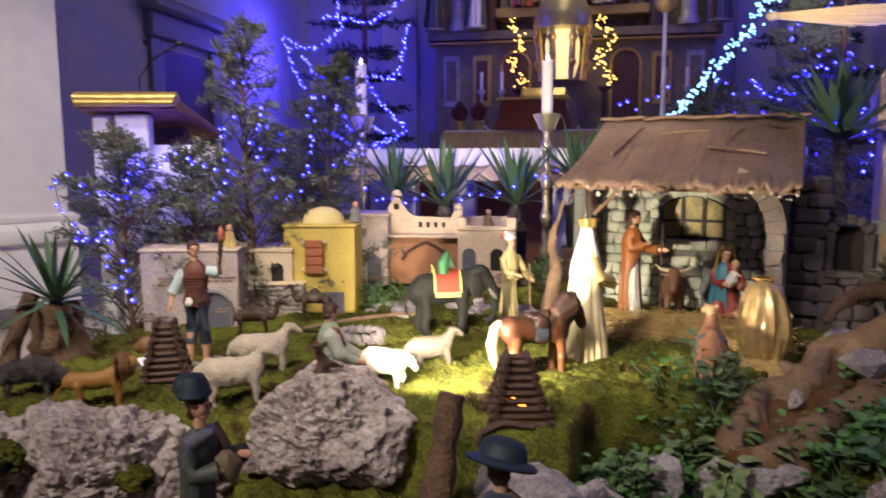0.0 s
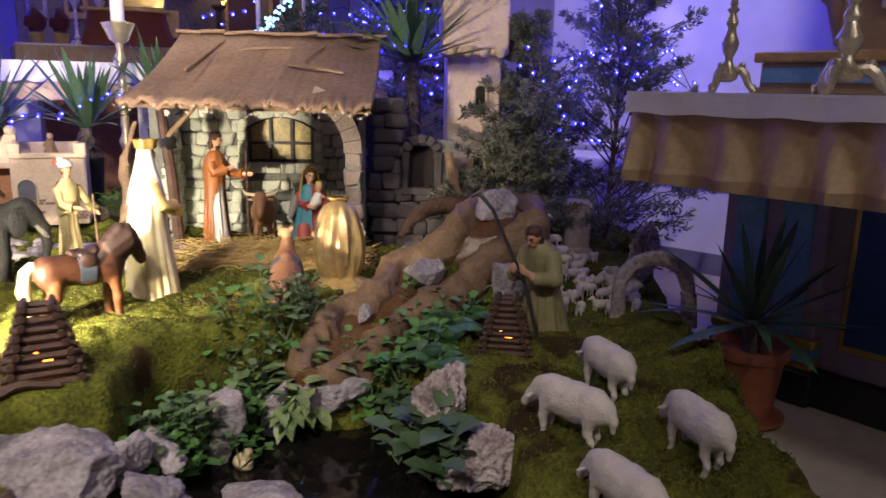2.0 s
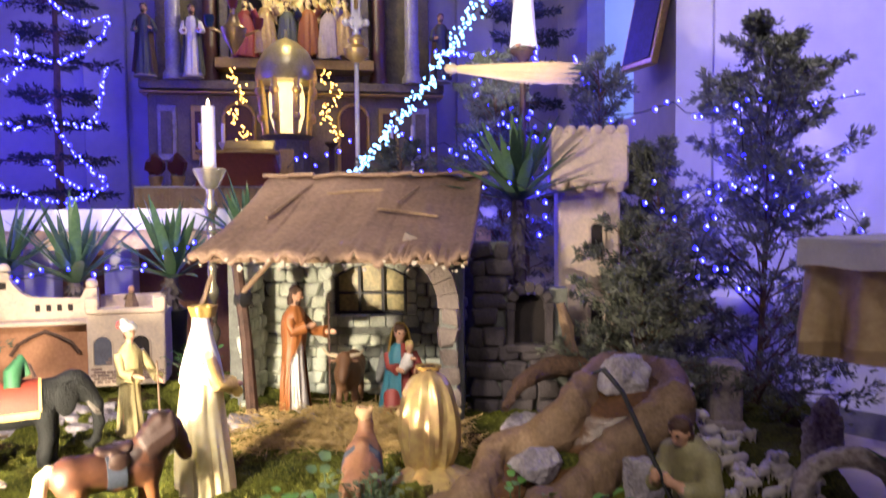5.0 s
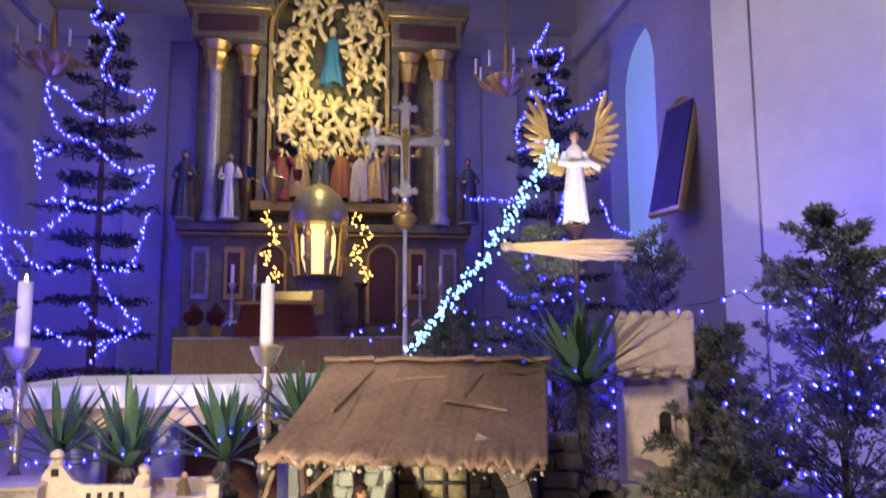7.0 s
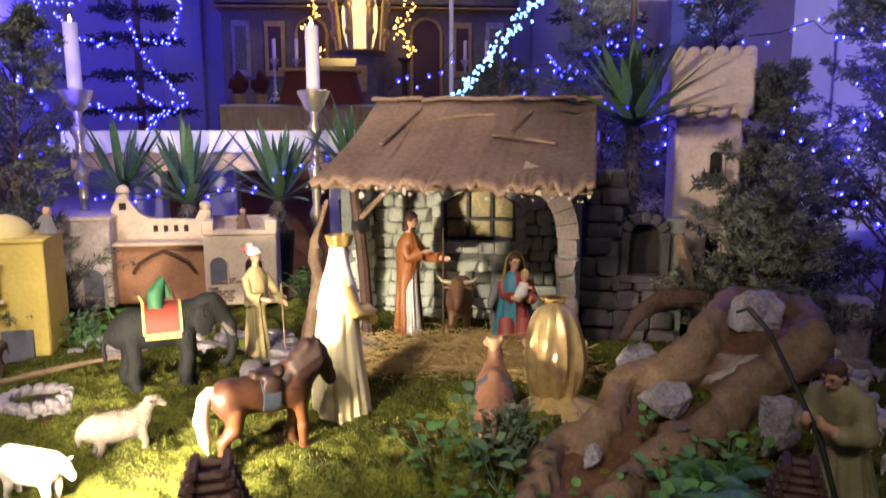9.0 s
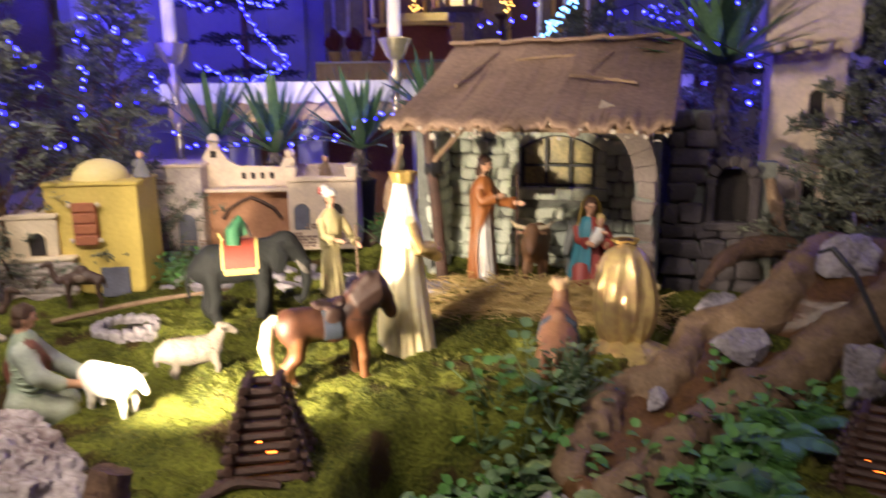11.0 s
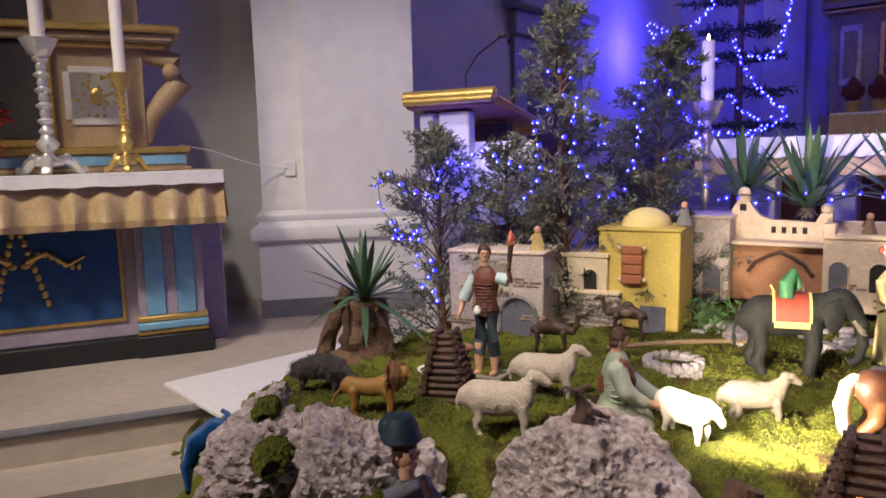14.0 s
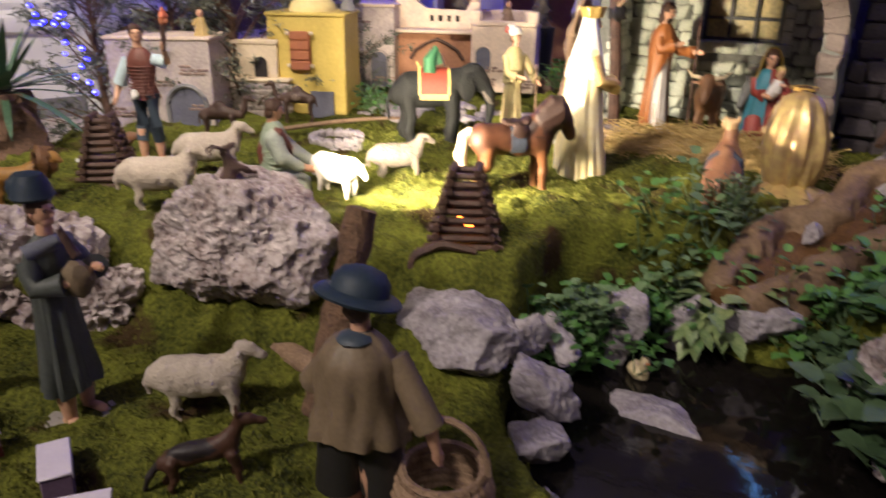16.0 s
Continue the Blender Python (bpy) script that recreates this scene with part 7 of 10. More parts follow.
for i, (x, y, z, a, b, c) in enumerate(((0.447, 1.50, 0.165, 0.07, 0.06, 0.075), (0.43, 1.40, 0.115, 0.055, 0.05, 0.05), (0.48, 1.24, 0.10, 0.075, 0.05, 0.05), (0.65, 1.24, 0.09, 0.08, 0.06, 0.05),
                                       (0.44, 1.70, 0.17, 0.035, 0.03, 0.075), (0.665, 1.655, 0.05, 0.115, 0.06, 0.032), (0.57, 1.87, 0.13, 0.11, 0.05, 0.07), (0.71, 1.96, 0.13, 0.06, 0.05, 0.06), (0.37, 1.63, 0.20, 0.05, 0.05, 0.05))):
    rock("stone", "grey stone at the edge of the pond", pose(x, y, z, 10 * i, 17 * i, 40 * i) if i != 5 else pose(x, y, z, 0, 5, -25), (a * 0.95, b * 0.95, c * 0.9), ROCK, 20 + i, 0.15, 5, 10)
rock("stone", "tall white porous stone beyond the pond", pose(1.09, 1.68, 0.20, 0, 10, 0), (0.062, 0.055, 0.115), TUFA, 41, 1.2, 6)
rock("stone", "pale pink porous stone beside the pond", pose(1.145, 1.475, 0.165, 0, 0, 20), (0.10, 0.085, 0.075), TUFA, 42, 1.2, 6)
rock("stone", "pale flat stone behind the wood fire", pose(1.53, 2.27, 0.33, 0, 10, 20), (0.075, 0.035, 0.085), ROCK, 43, 0.15, 5)


def log(name, label, pts, radii, m=BARK, n=14, seed=0):
    f = Form()
    u = np.linspace(0, len(pts) - 1, 7 * (len(pts) - 1) + 1)
    fine = [np.interp(u, range(len(pts)), [q[k] for q in pts]) for k in range(3)] + [np.interp(u, range(len(pts)), radii)]
    for _ in range(3):
        for c in fine:
            c[1:-1] = (c[:-2] + 2 * c[1:-1] + c[2:]) / 4
    f.tube(list(zip(*fine[:3])), list(fine[3]), n)
    rough = lambda p, k: noise.noise(p * 18 + Vector((seed, k, 0))) + 0.8 * noise.noise(Vector((p.x * 60, p.y * 60, p.z * 14)) + Vector((k, seed, 0)))
    f.v = [tuple(Vector(p) + Vector((rough(Vector(p), 0), rough(Vector(p), 7), 0.5 * rough(Vector(p), 13))) * max(radii) * 0.22) for p in f.v]
    return solid(name, f, m, label, "log")


log("log", "leaning weathered log with a sawn end", [(0.02, 1.36, 0.10), (0.035, 1.42, 0.25), (0.05, 1.47, 0.38), (0.062, 1.51, 0.50)], [0.042, 0.036, 0.034, 0.032], seed=3)
log("branch", "weathered branch lying below the boulder", [(-0.36, 1.53, 0.175), (-0.22, 1.515, 0.17), (-0.10, 1.49, 0.16), (0.03, 1.44, 0.15)], [0.008, 0.020, 0.028, 0.024], TWIG, 10, 5)
log("branch", "bent twig beside the wood fire", [(0.09, 1.68, 0.24), (0.10, 1.70, 0.33), (0.16, 1.73, 0.355), (0.24, 1.74, 0.34)], [0.008, 0.010, 0.011, 0.008], DARKWOOD, 6, 5)
log("branch", "long thin twig lying across the moss by the well", [(-0.72, 2.62, 0.36), (-0.50, 2.78, 0.38), (-0.30, 3.0, 0.36)], [0.009, 0.008, 0.005], TWIG, 6, 5)
log("driftwood", "grey driftwood leaning behind the ivory king", [(0.22, 3.18, 0.30), (0.27, 3.22, 0.52), (0.24, 3.26, 0.66), (0.30, 3.28, 0.84)], [0.035, 0.03, 0.02, 0.006], TWIG, 8, 9)
log("driftwood", "brown driftwood arch beside the waterfall", [(1.30, 2.86, 0.40), (1.38, 2.95, 0.47), (1.50, 3.02, 0.50), (1.62, 3.02, 0.50), (1.72, 2.98, 0.40), (1.76, 2.95, 0.30)], [0.012, 0.026, 0.038, 0.042, 0.036, 0.024], BARK, 10, 2)
log("driftwood", "upright twisted root behind the waterfall", [(1.62, 3.06, 0.48), (1.60, 3.08, 0.60), (1.58, 3.10, 0.72)], [0.04, 0.025, 0.018], TWIG, 8, 4)
log("stump", "brown split tree stump carrying a dracaena", [(-1.50, 2.23, 0.22), (-1.505, 2.23, 0.34), (-1.51, 2.23, 0.44), (-1.51, 2.23, 0.51)], [0.125, 0.10, 0.08, 0.072], BARK, 18, 6)
log("log", "slanting bark log beside the stump", [(-1.66, 2.12, 0.22), (-1.645, 2.18, 0.40), (-1.63, 2.26, 0.54)], [0.035, 0.032, 0.03], BARK, 10, 8)
log("root", "knobbly root in front of the stump", [(-1.55, 2.02, 0.31), (-1.47, 2.05, 0.34), (-1.38, 2.07, 0.33)], [0.02, 0.035, 0.02], BARK, 8, 8)
dr = thing("dracaena", "spiky dark green dracaena on the stump", "plant", pose(-1.51, 2.23, 0.49))
part("trunk", Form().tube([(0, 0, 0), (0, 0, 0.05)], 0.02, 8), mat_trunk, dr)
rosette(dr, (0, 0, 0.03), 0.29, 36, 77, -12, 82)


def bonfire(m, label, w, h, glowing):
    t = thing("wood_fire", label, "wood fire", m, "stacked wood fires")
    n = 10
    for k in range(n):
        u = k / n
        r = w / 2 * (1.06 - 0.72 * u)
        z = 0.008 + h * u
        stick = Form().tube([(-r * 1.2 - 0.008, 0, 0), (r * 1.2 + 0.008, 0, 0)], 0.0086, 7).mesh("stick", [DARKWOOD])
        for s in (-1, 1):
            a = new("stick", stick)
            a.parent = t
            a.matrix_basis = pose(0, s * r, z, 0, 0, 3 * ((k * 7) % 3 - 1))
            b = new("stick", stick)
            b.parent = t
            b.matrix_basis = pose(s * r, 0, z + 0.5 * h / n, 0, 0, 90 + 3 * ((k * 5) % 3 - 1))
    if glowing:
        part("ember", Form().ball((0.01, -w * 0.18, h * 0.33), (0.010, 0.008, 0.014), 0, 8).ball((-0.012, -w * 0.15, h * 0.42), 0.006, 0, 6), EMBER, t, "glowing orange lamp inside")
    return t


bonfire(spot(0.19, 1.83, 12, -0.01), "pyramid of crossed dark sticks with a glowing ember", 0.138, 0.195, True)
bonfire(spot(-0.955, 2.02, 25, -0.01), "pyramid of crossed dark sticks by the torch bearer", 0.12, 0.205, False)
bonfire(spot(1.385, 1.95, -25, -0.01), "pyramid of crossed dark sticks with a glowing ember by the shepherd", 0.125, 0.175, True)
we = thing("well", "low round well of pale stones", "well", spot(-0.475, 2.60, 0, -0.01))
brick = stone_mesh(5, 0.034, 0.03, 0.03).mesh("stone", [ROCK])
for row in range(2):
    for k in range(15):
        a = 2 * math.pi * (k + 0.5 * (row % 2)) / 15
        o = new("stone", brick)
        o.parent = we
        o.matrix_basis = pose(0.082 * math.cos(a), 0.082 * math.sin(a), 0.016 + 0.026 * row, 0, 0, math.degrees(a) + 90)
# near-black plug: the dark inside of the well is only colour
part("shaft", Form().lathe([(0.07, 0), (0.07, 0.03), (0.001, 0.032)], 18), SHADEHOLE, we)

# waterfall trough of brown concrete: two thick rounded banks with a wet bed between them
tr = thing("waterfall", "brown concrete waterfall trough with rounded banks and wet bed", "waterfall", None)
BANK_L = [(1.77, 2.76, 0.57), (1.61, 2.74, 0.58), (1.47, 2.58, 0.56), (1.40, 2.51, 0.51), (1.33, 2.52, 0.46), (1.27, 2.57, 0.40), (1.18, 2.55, 0.38), (1.13, 2.42, 0.35), (1.07, 2.36, 0.32), (0.98, 2.38, 0.29), (0.91, 2.32, 0.275), (0.87, 2.20, 0.26), (0.80, 2.11, 0.235), (0.79, 2.03, 0.215)]
BANK_R = [(1.77, 2.76, 0.57), (1.75, 2.55, 0.57), (1.68, 2.40, 0.555), (1.61, 2.42, 0.51), (1.54, 2.43, 0.46), (1.47, 2.41, 0.40), (1.38, 2.34, 0.36), (1.29, 2.30, 0.33), (1.19, 2.26, 0.295), (1.11, 2.20, 0.275), (1.02, 2.09, 0.25), (0.96, 2.04, 0.235), (0.90, 2.00, 0.22), (0.86, 1.97, 0.205)]


def along(pts, n):
    """n even steps along a line of points."""
    p = np.array(pts)
    d = np.concatenate([[0], np.cumsum(np.linalg.norm(np.diff(p, axis=0), axis=1))])
    u = np.linspace(0, d[-1], n)
    return np.stack([np.interp(u, d, p[:, k]) for k in range(3)], 1)


left_, right_ = along(BANK_L, 46), along(BANK_R, 46)
f, vs = Form(), []
for i in range(46):
    for k in range(11):
        u = k / 10
        p = left_[i] * (1 - u) + right_[i] * u
        drop = 0.012 + 0.016 * math.sin(math.pi * u) + 0.012 * (1 if i % 12 < 3 else 0) + 0.006 * noise.noise(Vector(p) * 30)
        vs.append((p[0], p[1], p[2] - drop))
f.add(vs, [(i * 11 + k, i * 11 + k + 1, i * 11 + k + 12, i * 11 + k + 11) for i in range(45) for k in range(10)])
part("bed", f, WETMUD, tr, "wet brown stream bed")
for nm, line in (("bank", BANK_L), ("bank", BANK_R)):
    c = Clay()
    pts = along(line, 40)
    c.limb([(p[0], p[1], p[2] - 0.012, 0.027 + 0.008 * math.sin(i * 0.9 + len(nm)) + 0.004 * math.sin(i * 2.1)) for i, p in enumerate(pts)], 0, 1, 0.03)
    c.limb([(p[0], p[1], p[2] - 0.07, 0.040) for p in pts[::2]], 0, 1, 0.05)
    f = c.skin(Form(), 0.016)
    f.v = [tuple(Vector(p) + Vector((noise.noise(Vector(p) * 24), noise.noise(Vector(p) * 24 + Vector((9, 0, 0))), noise.noise(Vector(p) * 24 + Vector((0, 9, 0))))) * 0.014) for p in f.v]
    part(nm, f, TROUGH, tr, "thick rounded bank of brown concrete")
part("lip", Clay().limb([(0.79, 2.03, 0.19, 0.03), (0.82, 1.99, 0.185, 0.034), (0.86, 1.97, 0.18, 0.03)], 0, 1, 0.02).skin(Form(), 0.014), WETMUD, tr)
rock("stone", "grey stone in the waterfall", pose(1.285, 2.415, 0.375, 0, 10, 20), (0.085, 0.06, 0.055), ROCK, 51, 0.15, 5)
rock("stone", "pale grey stone at the head of the waterfall", pose(1.60, 2.555, 0.575, 0, 0, 40), (0.095, 0.065, 0.055), ROCK, 52, 0.15, 5)
rock("stone", "small white stone in the waterfall", pose(1.03, 2.265, 0.285, 0, 0, 40), (0.03, 0.025, 0.035), ROCK, 53, 0.15, 5)
rock("stone", "pale lilac stone beside the driftwood arch", pose(1.36, 2.92, 0.325, 0, 0, 30), (0.10, 0.05, 0.045), ROCK, 54, 0.15, 5)
rock("stone", "broad grey stone under the lip of the waterfall", pose(0.855, 1.99, 0.135, 0, 0, -20), (0.125, 0.07, 0.06), ROCK, 58, 0.15, 5)
# ducks on the pond, stone arch, ruined column
DUCK = tint("cream duck", (0.75, 0.62, 0.38))
solid("duck", Form().tube([(-0.03, 0, 0.022), (-0.02, 0, 0.018), (0.01, 0, 0.018), (0.03, 0, 0.016)], [0.006, 0.02, 0.022, 0.008], 10).tube([(0.015, 0, 0.03), (0.02, 0, 0.05)], 0.010, 8).ball((0.023, 0, 0.055), 0.012, 0, 8).tube([(0.03, 0, 0.054), (0.042, 0, 0.052)], [0.005, 0.003], 6, 1), [DUCK, TERRA], "small cream duck figure floating on the pond", "animal figure", pose(0.62, 1.80, 0.048, 0, 0, -60))
f = Form()
f.tube([(0.115 * math.cos(a), 0, 0.10 + 0.12 * math.sin(a)) for a in np.linspace(0, math.pi, 16)], 0.026, 10)
f.tube([(0.115, 0, -0.01), (0.115, 0, 0.11)], [0.03, 0.026], 10)
f.tube([(-0.115, 0, -0.01), (-0.115, 0, 0.11)], [0.03, 0.026], 10)
f.v = [tuple(Vector(p) + Vector((noise.noise(Vector(p) * 40), noise.noise(Vector(p) * 40 + Vector((5, 0, 0))), 0)) * 0.012) for p in f.v]
solid("stone_arch", f, TUFA, "small pale arch of porous stone over the flock", "arch", spot(1.985, 2.09, -27))
solid("ruined_column", Form().box((0, 0, 0.12), (0.11, 0.10, 0.26), 0, 0.012).box((0, 0, 0.02), (0.13, 0.12, 0.05), 0, 0.01), GREYCLAY, "grey ruined column stump", "column", spot(2.10, 2.86, -20))
rock("stone", "pale jagged stone behind the flock", pose(2.18, 2.45, 0.38, 0, 30, 20), (0.08, 0.05, 0.12), TUFA, 57, 1.0, 5)
# small cartons at the front, each with a pale lid and a printed front
CARTON, LIDPAPER, PRINT = mat("printed tan card", (0.30, 0.21, 0.16), (0.24, 0.16, 0.13), 0.6, scale=30, bump=0.05), mat("glossy lilac white card", (0.72, 0.66, 0.76), (0.64, 0.58, 0.70), 0.4, scale=20, bump=0.05), tint("dark red print", (0.16, 0.03, 0.03), 0.6)
VIOLET = tint("violet card side", (0.20, 0.13, 0.22), 0.6)
for x, y, a, w in ((-0.565, 1.07, 32, 0.10), (-0.47, 1.03, 71, 0.085), (-0.285, 1.025, 134, 0.10), (-0.175, 0.95, 34, 0.09)):
    t = thing("carton", "small tan printed carton with a lilac white folded lid", "box", spot(x, y, a), "cartons on the moss")
    part("body", Form().box((0, 0, 0.031), (w, 0.045, 0.062), 0, 0.002), CARTON if a < 100 else VIOLET, t)
    part("lid", Form().box((0, 0.0, 0.0645), (w + 0.003, 0.05, 0.005), 0, 0.0015).box((0, -0.0245, 0.060), (w + 0.003, 0.002, 0.010), 0, 0.0008), LIDPAPER, t, "lilac white lid")
    if a < 100:
        for bx, bz, bl in ((-0.018, 0.047, 0.036), (-0.022, 0.040, 0.028), (-0.022, 0.033, 0.028)):
            part("print_bar", Form().box((bx, -0.0230, bz), (bl, 0.001, 0.003), 0, 0.0003), PRINT, t)
        part("print_bar", Form().box((0.026, -0.0230, 0.018), (0.030, 0.001, 0.026), 0, 0.0003), PRINT, t)
rock("stone", "pale yellow stone behind the boy's boots", pose(0.24, 1.22, 0.13), (0.08, 0.05, 0.03), mat("pale stone", (0.5, 0.48, 0.3), None, 0.9), 61, 0, 3)
solid("white_board", Form().box((0, 0, 0.01), (0.62, 1.0, 0.02), 0, 0.003), WHITECLOTH, "white board lying under the edge of the landscape", "board", pose(-2.32, 2.52, 0.0, 0, 0, -10))

# ---- foliage ----


def leaf_clump(name, label, spots_, leafm, size, seed, hang=0.0, per=14):
    """A low plant: stems with broad folded leaves."""
    rnd = random.Random(seed)
    t = thing(name, label, "plant", None)
    f, st_ = Form(), Form()
    for x, y, z in spots_:
        for k in range(per):
            a, e = rnd.uniform(0, 6.28), rnd.uniform(0.2, 1.7)
            d = Vector((math.cos(a), math.sin(a), e - hang)).normalized()
            b = Vector((x, y, z)) + Vector((rnd.gauss(0, 0.03), rnd.gauss(0, 0.03), rnd.uniform(0, 0.08)))
            L = size * rnd.uniform(0.6, 1.25)
            s0 = b + d * rnd.uniform(0.01, 0.06)
            f.blade(s0, s0 + d * L + Vector((0, 0, -0.2 * L)), L * 0.75, L * 0.25, 0, 3, 0.3)
            if k % 3 == 0:
                st_.tube([(x, y, z - 0.01), s0], 0.0018, 4)
    ob = new("leaves", f.mesh("leaves", [leafm], fix=False))
    ob.parent = t
    tagged(ob, kind="stuff")
    tagged(part("stem", st_, DARKLEAF, t), kind="stuff")
    return t


def rim(points, n, seed, spread=0.03, lift=0.0):
    rnd = random.Random(seed)
    out = []
    for _ in range(n):
        i = rnd.randrange(len(points) - 1)
        u = rnd.random()
        x = points[i][0] * (1 - u) + points[i + 1][0] * u + rnd.gauss(0, spread)
        y = points[i][1] * (1 - u) + points[i + 1][1] * u + rnd.gauss(0, spread)
        out.append((x, y, max(G(x, y), 0.07) + lift))
    return out


leaf_clump("ivy", "bright green ivy along the far edge of the pond", rim([(0.36, 1.70), (0.50, 1.86), (0.62, 1.98), (0.74, 2.12)], 60, 1, 0.05), LEAF, 0.036, 1)
leaf_clump("ivy", "green ivy below the moss edge", rim([(0.40, 1.74), (0.58, 1.92), (0.78, 2.14)], 16, 7, 0.02, 0.06), DARKLEAF, 0.04, 8)
leaf_clump("boxwood", "grey-green small-leaved sprig at the moss edge", rim([(0.80, 2.26), (0.86, 2.30)], 10, 2, 0.03, 0.0), mat("grey green leaf", (0.13, 0.17, 0.09), (0.06, 0.09, 0.05), 0.6, scale=20, bump=0), 0.022, 2, per=26)
leaf_clump("hanging_plant", "variegated plant hanging over the pond", rim([(0.74, 2.0), (0.80, 1.96)], 6, 3, 0.03, 0.05), PALELEAF, 0.062, 3, 1.1, 18)
def fern(m, n, length, seed, label):
    """Arching fronds with rows of small leaflets on both sides."""
    rnd = random.Random(seed)
    t = thing("fern", label, "plant", m)
    for k in range(n):
        f = Form()
        a, L = 6.28 * k / n + rnd.uniform(-0.4, 0.4), length * rnd.uniform(0.7, 1.2)
        d, e = Vector((math.cos(a), math.sin(a), 0)), rnd.uniform(0.5, 1.2)
        at = lambda u: d * L * u * 0.9 + Vector((0, 0, L * (e * u - 0.85 * e * u * u)))
        f.tube([at(q / 6) for q in range(7)], [0.0016] * 6 + [0.0006], 4)
        s = Vector((-d.y, d.x, 0))
        for q in range(2, 17):
            u = q / 17
            w = L * 0.26 * math.sin(math.pi * min(1, u * 0.9 + 0.1)) + 0.004
            for g in (-1, 1):
                f.blade(at(u), at(u) + s * g * w + d * w * 0.35 - Vector((0, 0, w * 0.2)), w * 0.42, 0.0, 0, 2, 0.15)
        part("frond", f, LEAF, t)
    return t


for x, y, n, L, sd in ((1.16, 1.98, 12, 0.125, 1), (1.24, 2.06, 12, 0.13, 2), (1.08, 2.05, 11, 0.115, 3), (1.32, 2.13, 11, 0.11, 4), (0.60, 1.90, 9, 0.10, 5), (1.15, 1.88, 9, 0.11, 6)):
    fern(spot(x, y, 40 * sd, 0.035), n, L, sd, "bright green fern beside the waterfall" if x > 0.9 else "small fern at the edge of the pond")
leaf_clump("ivy", "green ivy beside the waterfall", rim([(1.00, 1.98), (1.14, 2.08), (1.26, 2.16), (1.34, 2.24)], 20, 4, 0.05), LEAF, 0.042, 4)
leaf_clump("ivy", "dark broad-leaved ivy beside the pond", rim([(1.10, 1.62), (1.05, 1.82), (1.08, 2.0)], 18, 5, 0.04), DARKLEAF, 0.055, 5, per=10)
leaf_clump("ivy", "dark broad-leaved plant beside the tall white stone", rim([(1.02, 1.50), (1.06, 1.66)], 8, 6, 0.03, 0.05), DARKLEAF, 0.10, 6, per=8)
leaf_clump("grass_tuft", "green tuft behind the elephant", rim([(-0.62, 3.16), (-0.50, 3.25)], 12, 9, 0.04), LEAF, 0.03, 9)
leaf_clump("grass_tuft", "green tuft behind the servant", rim([(0.14, 3.6), (0.24, 3.5)], 8, 10, 0.03, 0.1), LEAF, 0.03, 10)

# junipers round the village and beside the tower
juniper(pose(-1.10, 3.02, 0.05), 1.55, 0.30, 1, 13485, "tall slender juniper hung with blue lights", trunk_r=0.022)
juniper(pose(-0.88, 3.50, 0.05), 1.46, 0.40, 2, 16182, "grey-green juniper hung with blue lights behind the yellow house")
juniper(pose(-1.50, 2.76, 0.05), 1.08, 0.46, 3, 11687, "low arching juniper hung with blue lights beside the lectern", lean=(-0.12, 0))
juniper(pose(-1.34, 2.98, 0.05), 1.02, 0.40, 13, 8990, "small juniper behind the grey house")
juniper(pose(-1.12, 3.75, 0.05), 1.10, 0.42, 14, 9889, "small juniper beside the altar")
juniper(pose(2.05, 3.30, 0.05), 1.25, 0.50, 4, 33892, "dense juniper beside the tower")
juniper(pose(2.40, 3.10, 0.0), 1.72, 0.66, 5, 44320, "large juniper hung with blue lights before the pier")
juniper(pose(1.86, 3.02, 0.1), 0.75, 0.42, 15, 22160, "low dark juniper behind the waterfall")
juniper(pose(1.62, 4.25, 0.0), 1.85, 0.50, 6, 28678, "dark juniper behind the stable below the angel")
juniper(pose(1.10, 4.35, 0.0), 1.42, 0.50, 16, 22160, "dark juniper behind the stable roof")
juniper(pose(2.05, 3.95, 0.0), 1.78, 0.40, 17, 19553, "juniper behind the clay tower")
fir(pose(-3.15, 12.1, 0.0), 6.75, 1.35, 8, "tall dark fir tree wound with blue lights")
fir(pose(4.0, 12.1, 0.0), 6.6, 1.35, 9, "tall dark fir tree wound with blue lights beside the high altar")

for x, y, z, L, n, sd in ((-0.65, 3.90, 0.66, 0.36, 30, 1), (-0.36, 3.88, 0.62, 0.39, 34, 2), (0.035, 3.90, 0.63, 0.38, 32, 3), (0.36, 4.0, 0.76, 0.36, 30, 4)):
    t = yucca(pose(x, y, z), L, n, sd, 0.15, "green yucca with pointed leaves before the altar")
    part("pot", Form().lathe([(0.05, -0.22), (0.065, 0.0), (0.068, 0.01), (0.05, 0.01)], 16), BLACK, t)
t = yucca(pose(1.50, 3.42, 0.42), 0.37, 48, 5, 0.70, "large dark yucca on a shaggy trunk behind the ruin wall")
part("pot", Form().lathe([(0.09, -0.02), (0.11, 0.10), (0.115, 0.11), (0.09, 0.10)], 18), TERRA, t)
for x, y, z in ((-0.65, 3.90, 0.44), (-0.36, 3.88, 0.40), (0.035, 3.90, 0.41), (0.36, 4.0, 0.54), (1.50, 3.42, 0.41)):
    solid("plant_stand", Form().box((0, 0, z / 2), (0.16, 0.16, z), 0, 0.01), DARKWOOD, "dark wooden block under a potted yucca", "stand", pose(x, y, 0))
pt = thing("potted_yucca", "yucca in a terracotta pot beside the side altar", "plant", pose(2.14, 1.79, 0.0) @ Matrix.Scale(0.9, 4))
part("pot", Form().lathe([(0.085, 0.0), (0.112, 0.23), (0.125, 0.235), (0.127, 0.275), (0.117, 0.275), (0.11, 0.25), (0.02, 0.245)], 32), TERRA, pt, "round terracotta pot")
